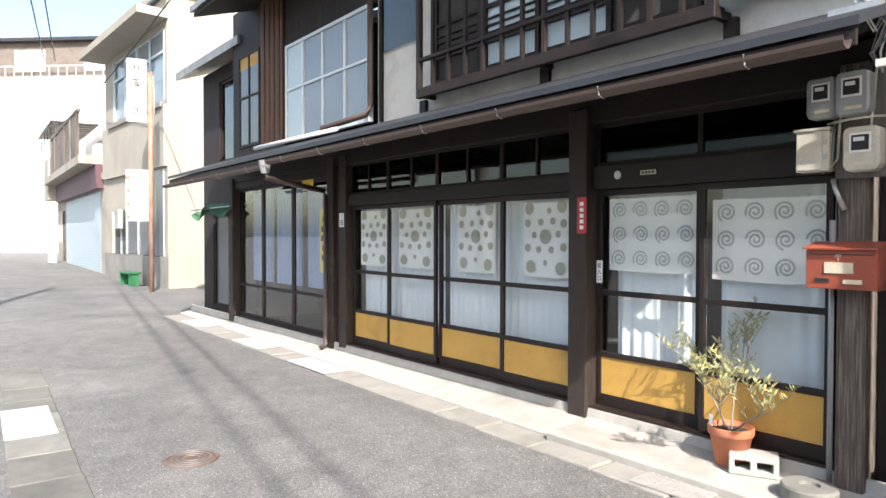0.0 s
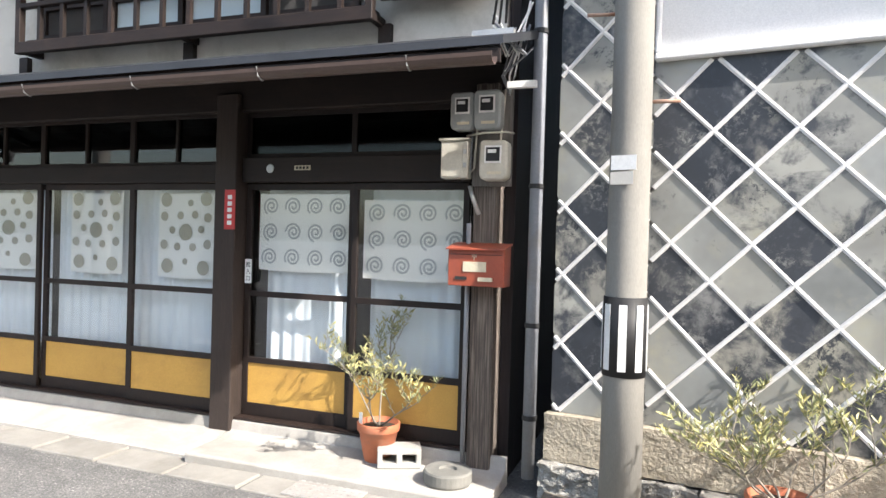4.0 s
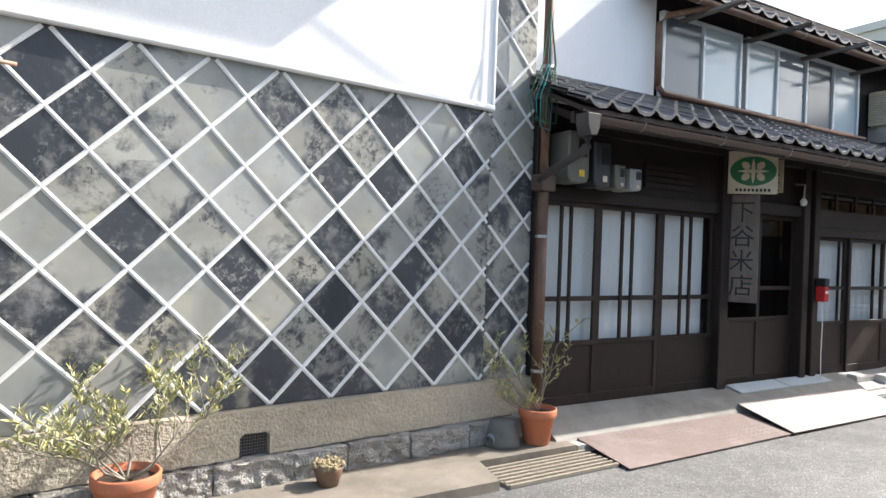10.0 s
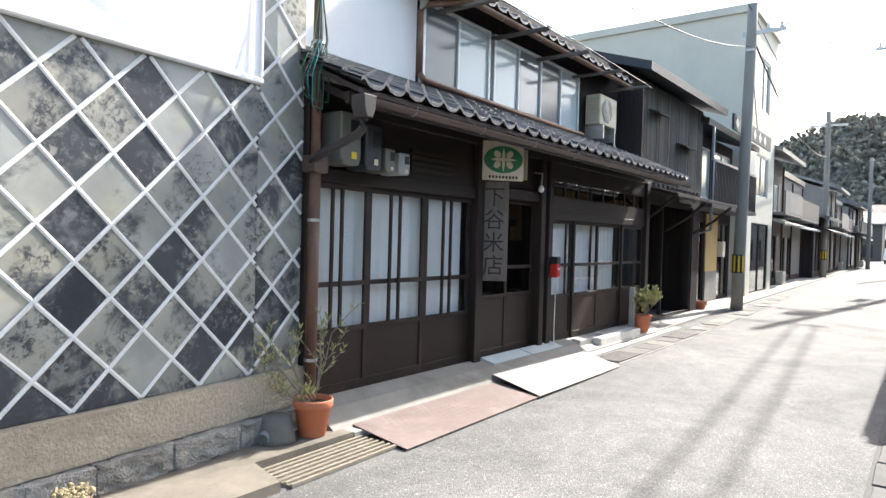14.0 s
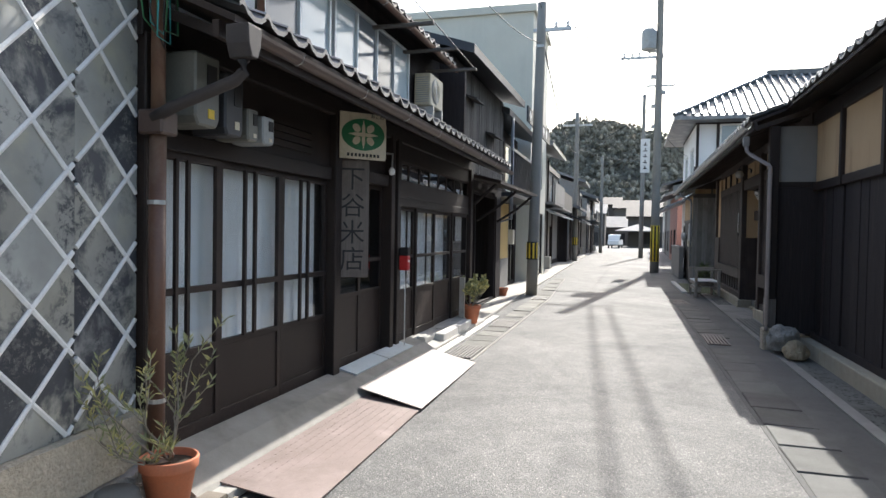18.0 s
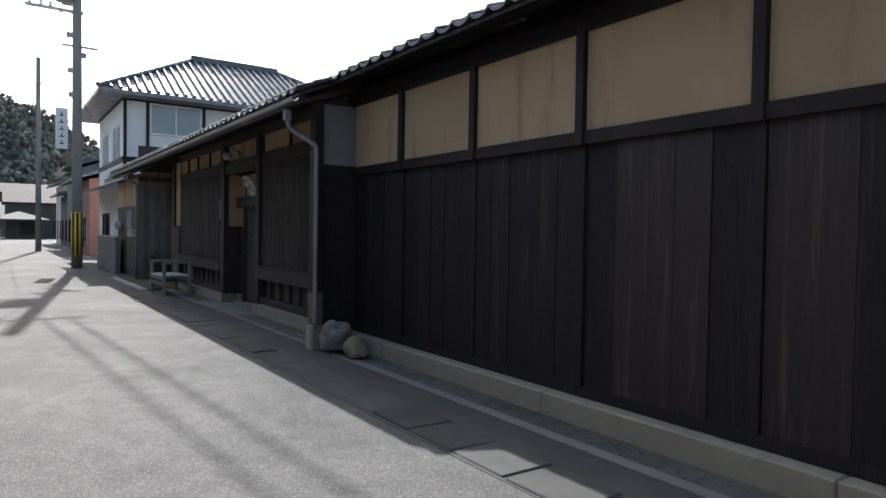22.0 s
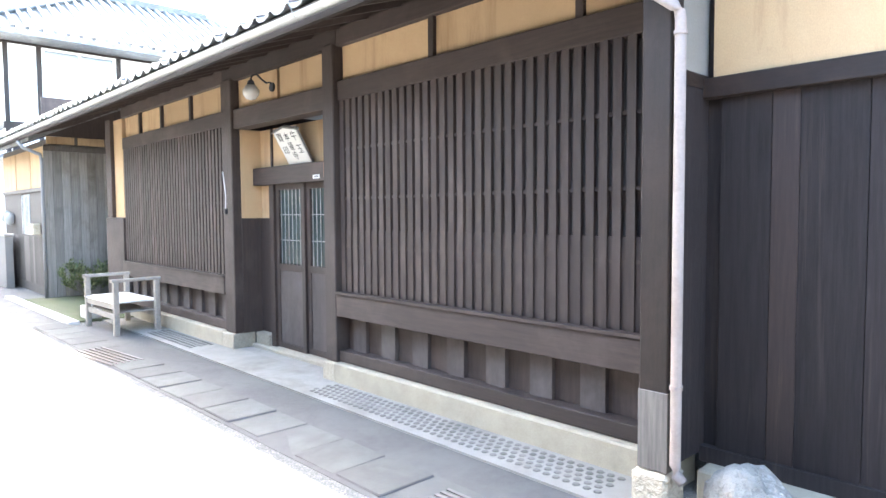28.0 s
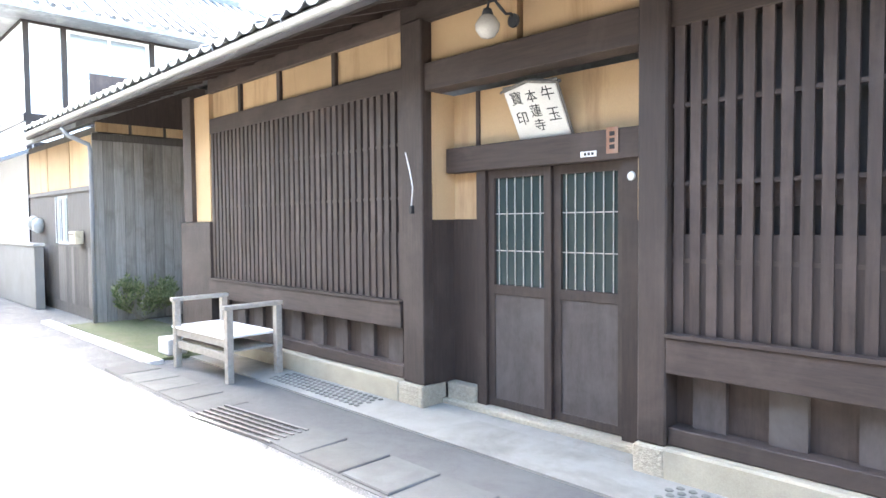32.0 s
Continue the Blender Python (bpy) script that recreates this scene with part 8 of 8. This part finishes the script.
ns = thing("wooden_plaque", pose(15.17, -0.60, 2.235, 30, 0, 180), "white wooden plaque with brushed characters over the door", "sign")
bx("backing", GREYBOARD, ns, -0.25, 0.25, 0.0, 0.02, 0.0, 0.44, "", 0.004)
Geo().prism([(-0.235, 0.012), (0.235, 0.012), (0.235, 0.40), (0.0, 0.445), (-0.235, 0.40)], -0.012, -0.0005, "y").obj("face", PLAQUE, ns)
Geo().prism([(-0.27, 0.40), (0.0, 0.452), (0.27, 0.40), (0.27, 0.415), (0.0, 0.47), (-0.27, 0.415)], -0.02, 0.024, "y").obj("cap", GREYBOARD, ns)
for x, txt, sz in ((0.15, "牛玉", 0.12), (0.0, "本蓮寺", 0.105), (-0.14, "寶印", 0.115)):
    for i, ch in enumerate(txt):
        lettering(ch, sz, pose(x, -0.0135, 0.335 - i * (0.2 if len(txt) == 2 else 0.115) * (0.8 if len(txt) == 2 else 1), 90, 0, 0), INK, ns)
for x, z, w, h, mt in ((14.55, 2.06, 0.09, 0.18, RUST), (14.74, 2.05, 0.13, 0.04, WHITEP)):
    t_ = thing("door_tag", pose(x, -0.325 - 0.196, z), "small name tag fixed over the entrance door", "sign", "entrance tags")
    bx("plate", mt, t_, -w / 2, w / 2, 0, 0.006, 0, h)
    for i in range(3):
        if h > w:
            bx("character", INK, t_, -0.02, 0.02, 0.0062, 0.0075, 0.03 + i * 0.045, 0.06 + i * 0.045)
        else:
            bx("character", INK, t_, -0.045 + i * 0.03, -0.025 + i * 0.03, 0.0062, 0.0075, 0.01, 0.03)
lp = thing("entrance_lamp", pose(15.22, -0.30, 2.94), "old globe lamp on a curled iron arm", "lamp")
Geo().lathe([(0, 0), (0.05, 0.012), (0.085, 0.06), (0.09, 0.1), (0.06, 0.15), (0.035, 0.17), (0, 0.18)], 20, (0.06, 0.24, -0.04)).obj("globe", mat("milk_glass", (0.5, 0.48, 0.44), (0.42, 0.4, 0.36), 0.25, bump=0.03), lp, "", True)
Geo().lathe([(0, 0), (0.045, 0), (0.03, 0.05), (0, 0.06)], 14, (0.06, 0.24, 0.12)).obj("cap", METALDARK, lp, "", True)
Geo().tube([(0.06, 0.24, 0.17), (0.055, 0.23, 0.225), (0.045, 0.18, 0.245), (0.035, 0.13, 0.2), (0.02, 0.08, 0.16), (0.01, 0.04, 0.17), (0.0, 0.0, 0.12)], 0.011, 8).obj("arm", METALDARK, lp, "", True)
Geo().lathe([(0, 0), (0.05, 0), (0.05, 0.02), (0, 0.02)], 16).obj("rosette", METALDARK, lp).matrix_basis = pose(0, 0.01, 0.12, -90, 0, 0)
wr = thing("hanging_wire", pose(16.3, -0.24, 1.74), "loose white wire with a plug on the post", "wire")
Geo().tube([(0.06, 0.02, 0.45), (0.0, 0.03, 0.3), (-0.05, 0.04, 0.15), (-0.02, 0.03, 0.0)], 0.006, 6).obj("wire", WHITEP, wr, "", True)
bx("plug", BLACK, wr, -0.04, 0.0, 0.01, 0.045, -0.07, 0.0, "", 0.006)
for x0, x1 in ((10.75, 13.95), (16.6, 18.1)):
    cg = thing("cobble_grid", pose(x0, -0.20, 0.021), "narrow strip of round cobbles set in concrete", "cobbles")
    for j in range(5):
        n = int((x1 - x0) / 0.075)
        mesh = None
        g = Geo()
        for i in range(n):
            g.lathe([(0.027, 0.0), (0.021, 0.007), (0.0, 0.009)], 7, (0.05 + i * 0.075 + (0.037 if j % 2 else 0), 0.05 + j * 0.066, 0))
        tagged(g.obj("cobbles", COVER, cg), kind="stuff")
peb = Geo()
rp_ = random.Random(12)
for c in range(26):
    cx, cy = 3.2 + c * 0.25 + rp_.uniform(-0.08, 0.08), -0.06 + rp_.uniform(-0.06, 0.06)
    for k in range(14):
        a, q = rp_.uniform(0, 6.28), 0.13 * math.sqrt(rp_.random())
        r = rp_.uniform(0.012, 0.022)
        peb.lathe([(r, 0.0), (r * 0.8, r * 0.3), (0.0, r * 0.4)], 6, (cx + q * math.cos(a), max(-0.17, min(0.08, cy + q * math.sin(a))), 0.005))
tagged(peb.obj("pebbles", COVER), "rounded pebbles set in the gutter strip", "pebbles", kind="stuff")
cb1 = thing("concrete_step", pose(0, 0, 0), "pale concrete kerb stones before the shop end", "kerb")
for a, b in ((8.7, 9.5), (9.53, 10.35)):
    bx("kerb_stone", WHITECOVER, cb1, a, b, 4.66, 4.82, 0.06, 0.2, "", 0.012)
weeds = shrub(pose(23.2, -0.45, 0.03), 0.75, 1.0, 9, "tangled green weeds against the board fence", 33, 0.09, 22, (LEAFDARK, LEAF), 0.12)
mbx = thing("letter_box", pose(24.5, 0.072, 1.28), "small pale letter box on the annex wall", "letter box")
bx("box", CREAM, mbx, -0.18, 0.18, 0, 0.14, 0, 0.22, "", 0.01)
bx("slot", INK, mbx, -0.12, 0.12, 0.1405, 0.143, 0.15, 0.17)
ss = thing("street_sign", pose(30.3, 1.62, 4.45, 0, 0, -90), "white vertical advertising sign on the pole", "sign")
bx("board", WHITEP, ss, -0.2, 0.2, -0.04, 0.04, 0, 1.5, "", 0.01)
for i in range(5):
    bx("character", INK, ss, -0.08, 0.08, -0.046, -0.041, 0.16 + i * 0.26, 0.2 + i * 0.26)
    bx("character", INK, ss, -0.02, 0.02, -0.046, -0.041, 0.201 + i * 0.26, 0.3 + i * 0.26)
aw = thing("green_awning", pose(-13.0, 2.3, 2.15, 0, 0, 13.13), "sagging green canvas awning", "awning")
cv, n, m = [], 22, 7
for th in (0, -0.006):
    for j in range(m + 1):
        for i in range(n + 1):
            u, s = i / n, j / m
            sag = 0.07 * math.sin(u * math.pi * 3 + 0.6) * s + 0.035 * math.sin(u * 17 + s * 4)
            cv.append((-1.0 + 2.1 * u, 0.2 - 0.75 * s + 0.03 * math.sin(u * 11), 0.16 - 0.14 * s - sag - (0.14 * max(0.0, s - 0.8) * 5 * (0.6 + 0.4 * math.sin(u * 9))) + th))
k = (n + 1) * (m + 1)
cf = [(j * (n + 1) + i, j * (n + 1) + i + 1, (j + 1) * (n + 1) + i + 1, (j + 1) * (n + 1) + i) for j in range(m) for i in range(n)]
Geo().add(cv, cf + [tuple(k + q for q in reversed(f)) for f in cf]).obj("canvas", GREENCLOTH, aw, "", True)
Geo().tube([(-1.05, -0.52, 0.03), (1.12, -0.52, 0.05)], 0.015, 6).obj("rod", STEEL, aw)
bn2 = thing("green_bench", pose(-23.3, 0.35, 0, 0, 0, 15), "small green painted bench by the white building", "bench")
bx("seat", GREEN, bn2, -0.6, 0.6, -0.2, 0.2, 0.4, 0.45)
for x in (-0.5, 0.5):
    bx("leg", GREEN, bn2, x - 0.04, x + 0.04, -0.15, 0.15, 0, 0.4)
for i, ch in enumerate("祇園商店"):
    lettering(ch, 0.24, pose(-0.36, -0.062, 6.46 - i * 0.42, 90, 0, 0), INK, sp_)

# ---- overhead cables ----
def cable(a, b, sag, r, material=CABLE):
    ob = thing("overhead_cable", pose(0, 0, 0), "black overhead cable strung along the street", "cable", "overhead cables")
    a, b = Vector(a), Vector(b)
    n = 14
    Geo().tube([a.lerp(b, i / n) - Vector((0, 0, sag * 4 * (i / n) * (1 - i / n))) for i in range(n + 1)], r, 6).obj("wire", material, ob, "", True)


cable((-0.87, 4.17, 8.6), (17.34, 4.57, 7.6), 0.35, 0.012)
cable((17.34, 4.57, 7.6), (40.0, 5.4, 8.3), 0.6, 0.012)
cable((17.34, 3.85, 7.2), (30.3, 1.2, 9.5), 0.5, 0.014)
cable((30.3, 1.5, 10.3), (50.0, 1.5, 10.6), 0.5, 0.012)
cable((-0.87, 4.17, 8.6), (-45.0, -4.0, 8.0), 1.2, 0.02)
cable((30.3, 0.9, 12.6), (-40.0, -3.2, 11.0), 0.6, 0.028)
cable((30.3, 0.5, 12.6), (-40.0, -3.7, 11.0), 0.6, 0.028)
cable((40.0, 5.4, 8.4), (62.0, 4.8, 8.4), 0.5, 0.014)
cable((17.34, 4.57, 6.9), (24.0, 5.6, 5.0), 0.3, 0.01)
cable((17.34, 4.57, 7.0), (40.0, 5.4, 6.6), 0.9, 0.022)
cable((30.3, 1.12, 7.6), (40.0, 5.4, 6.8), 0.3, 0.012)
cable((30.3, 1.12, 6.6), (34.0, -0.4, 5.6), 0.2, 0.01)
cable((40.0, 5.4, 6.9), (50.0, 1.4, 7.4), 0.4, 0.012)
cable((2.9, 4.4, 4.9), (17.34, 4.57, 6.7), 0.5, 0.01)
cable((30.3, -0.6, 12.6), (60.0, -30.0, 14.0), 0.6, 0.014)

# ---- parked truck and shelter at the far end ----
tk = thing("pickup_truck", pose(88.0, 4.0, 0, 0, 0, 172), "small white pickup truck parked at the street's end", "truck")
Geo().prism([(-1.7, 0.45), (1.7, 0.45), (1.7, 0.95), (1.45, 1.0), (1.15, 1.75), (0.25, 1.78), (0.2, 0.8), (-1.7, 0.8)], -0.72, 0.72, "y").obj("body", WHITEP, tk, bevel=0.04)
Geo().prism([(0.42, 1.05), (1.3, 1.05), (1.08, 1.62), (0.42, 1.65)], -0.735, -0.722, "y").obj("side_window", PANEGREY, tk)
Geo().prism([(0.42, 1.05), (1.3, 1.05), (1.08, 1.62), (0.42, 1.65)], 0.722, 0.735, "y").obj("side_window", PANEGREY, tk)
for x in (-1.1, 1.1):
    for y in (-0.66, 0.66):
        wh = Geo().lathe([(0.0, -0.08), (0.2, -0.08), (0.27, -0.05), (0.27, 0.05), (0.2, 0.08), (0.0, 0.08)], 18).obj("wheel", BLACK, tk, "", True)
        wh.matrix_basis = pose(x, y, 0.27, 90, 0, 0)
for y0, y1 in ((-0.72, -0.68), (0.68, 0.72)):
    bx("bed_side", WHITEP, tk, -1.7, 0.18, y0, y1, 0.81, 1.12)
shl = thing("garden_shelter", pose(95.0, 1.2, 0), "open shelter with a low pyramid roof", "shelter")
Geo().add([(-3, -3, 2.35), (3, -3, 2.35), (3, 3, 2.35), (-3, 3, 2.35), (0, 0, 3.3), (-3, -3, 2.25), (3, -3, 2.25), (3, 3, 2.25), (-3, 3, 2.25)], [(0, 1, 4), (1, 2, 4), (2, 3, 4), (3, 0, 4), (0, 5, 6, 1), (1, 6, 7, 2), (2, 7, 8, 3), (3, 8, 5, 0), (8, 7, 6, 5)]).obj("roof", HOUSEGREY, shl)
for x in (-2.5, 2.5):
    for y in (-2.5, 2.5):
        bx("post", GREYBOARD, shl, x - 0.08, x + 0.08, y - 0.08, y + 0.08, 0, 2.25)

# ---- diamond tiles, ridges and plinth stones of the storehouse ----
full = None
REGIONS = ((WL - 0.036, WR + 0.036, NB, NT - 0.016), (NL, WL - 0.037, NB, 5.0), (WR + 0.037, NR, NB, 5.0))
rnd = random.Random(77)
for ri, reg in enumerate(REGIONS):
    for j in range(-6, 18):
        for i in range(-12, 22):
            if (i + j) % 2 == 0:
                continue
            cx, cz = 0.15 + i * HD, 1.67 + j * HD
            h = HD - 0.016
            p0 = [(cx - h, cz), (cx, cz - h), (cx + h, cz), (cx, cz + h)]
            p = clip_rect(p0, reg)
            if area(p) < 0.002:
                continue
            dark = rnd.random() < 0.14
            m = pose(0, rnd.uniform(-0.002, 0.002), 0)
            if area(p) > area(p0) * 0.999:
                key = "full"
                if full is None:
                    base = [(-h, 0), (0, -h), (h, 0), (0, h)]
                    full = [Geo().prism(base, 0.0, 0.019, "y").obj("wall_tile", mt, store) for mt in (NKTILE, DARKTILE)]
                    used = set()
                k = 1 if dark else 0
                m = pose(cx, rnd.uniform(-0.002, 0.002), cz, rnd.uniform(-0.4, 0.4), 0, rnd.uniform(-0.4, 0.4))
                if k not in used:
                    used.add(k)
                    full[k].matrix_basis = m
                else:
                    piece("wall_tile", full[k].data, store, m)
            else:
                Geo().prism([(a - cx, b - cz) for a, b in p], 0.0, 0.019, "y").obj("wall_tile", DARKTILE if dark else NKTILE, store).matrix_basis = pose(cx, 0, cz)
    # ridges along both diagonals, clipped to the field
    for s in (1, -1):
        for k in range(-40, 60):
            if k % 2:
                continue
            # lines through lattice points: z - 1.67 = s * (u - 0.15) + k * HD
            c = 1.67 + k * HD - s * 0.15
            us = sorted([reg[0], reg[1], (reg[2] - c) / s, (reg[3] - c) / s])[1:3]
            za, zb = s * us[0] + c, s * us[1] + c
            if us[1] - us[0] < 0.03 or min(za, zb) < reg[2] - 0.01 or max(za, zb) > reg[3] + 0.01:
                continue
            d = Vector((us[1] - us[0], 0, zb - za)).normalized()
            nrm = Vector((-d.z, 0, d.x))
            a, b = Vector((us[0], 0, za)) + d * 0.015, Vector((us[1], 0, zb)) - d * 0.015
            y = -0.0005 if s > 0 else 0.0005
            prof = [(-0.0155, 0.012), (-0.013, -0.005), (0.0, -0.010), (0.013, -0.005), (0.0155, 0.012)]
            vs = [q + nrm * o + Vector((0, yy + y, 0)) for q in (a, b) for o, yy in prof]
            n = len(prof)
            Geo().add(vs, [(q, q + 1, n + q + 1, n + q) for q in range(n - 1)] + [tuple(range(n - 1, -1, -1)), tuple(range(n, 2 * n))]).obj("mortar_ridge", MORTAR, store)


def stone(x0, x1, y0, y1, z0, z1, material, seed, amount=0.012, res=7):
    """A squared block with a rough face."""
    bm = bmesh.new()
    bmesh.ops.create_cube(bm, size=1)
    bmesh.ops.subdivide_edges(bm, edges=bm.edges[:], cuts=res, use_grid_fill=True)
    for v in bm.verts:
        v.co = Vector((x0 + (v.co.x + 0.5) * (x1 - x0), y0 + (v.co.y + 0.5) * (y1 - y0), z0 + (v.co.z + 0.5) * (z1 - z0)))
        v.co += Vector((0.4, 1, 0.4)) * amount * (noise.noise(v.co * 14 + Vector((seed, 0, 0))) + 0.7 * noise.noise(v.co * 38 + Vector((seed, 7, 0))))
    me = bpy.data.meshes.new("plinth_stone")
    bm.to_mesh(me)
    bm.free()
    me.materials.append(material)
    me.shade_smooth()
    me.set_sharp_from_angle(angle=0.9)
    ob = new("plinth_stone", me)
    ob.parent = store
    return ob


for a, b in ((NL - 0.02, 0.10), (0.105, 0.60), (0.80, NR + 0.02)):
    stone(a, b, -0.07, 0.02, 0.255, NB - 0.004, GRANITE, a, 0.007, 22)
stone(0.60, 0.80, -0.069, 0.02, 0.405, NB - 0.004, GRANITE, 5, 0.004)
for a, b in ((0.60, 0.64), (0.80, 0.76)):
    Geo().prism([(a, 0.41), (a, 0.375), (b, 0.41)], -0.062, 0.0, "y").obj("vent_corner", GRANITE, store)
# Black plate close behind the wires paints the dark inside of the vent.
bx("vent_hole", INK, store, 0.60, 0.80, -0.01, 0.02, 0.255, 0.41)
for i in range(11):
    bx("vent_wire", GRATE, store, 0.605 + i * 0.018, 0.609 + i * 0.018, -0.03, -0.026, 0.26, 0.42)
for i in range(7):
    bx("vent_wire", GRATE, store, 0.60, 0.80, -0.0255, -0.0215, 0.265 + i * 0.02, 0.269 + i * 0.02)
x = NL - 0.04
k = 0
while x < NR - 0.1:
    n = min(x + rnd.uniform(0.34, 0.62), NR)
    stone(x + 0.006, n - 0.006, -0.14 + rnd.uniform(-0.01, 0.01), 0.02, 0.0, 0.248 + rnd.uniform(-0.008, 0.0), ROUGHSTONE, k * 3.1, 0.03, 18)
    x = n
    k += 1
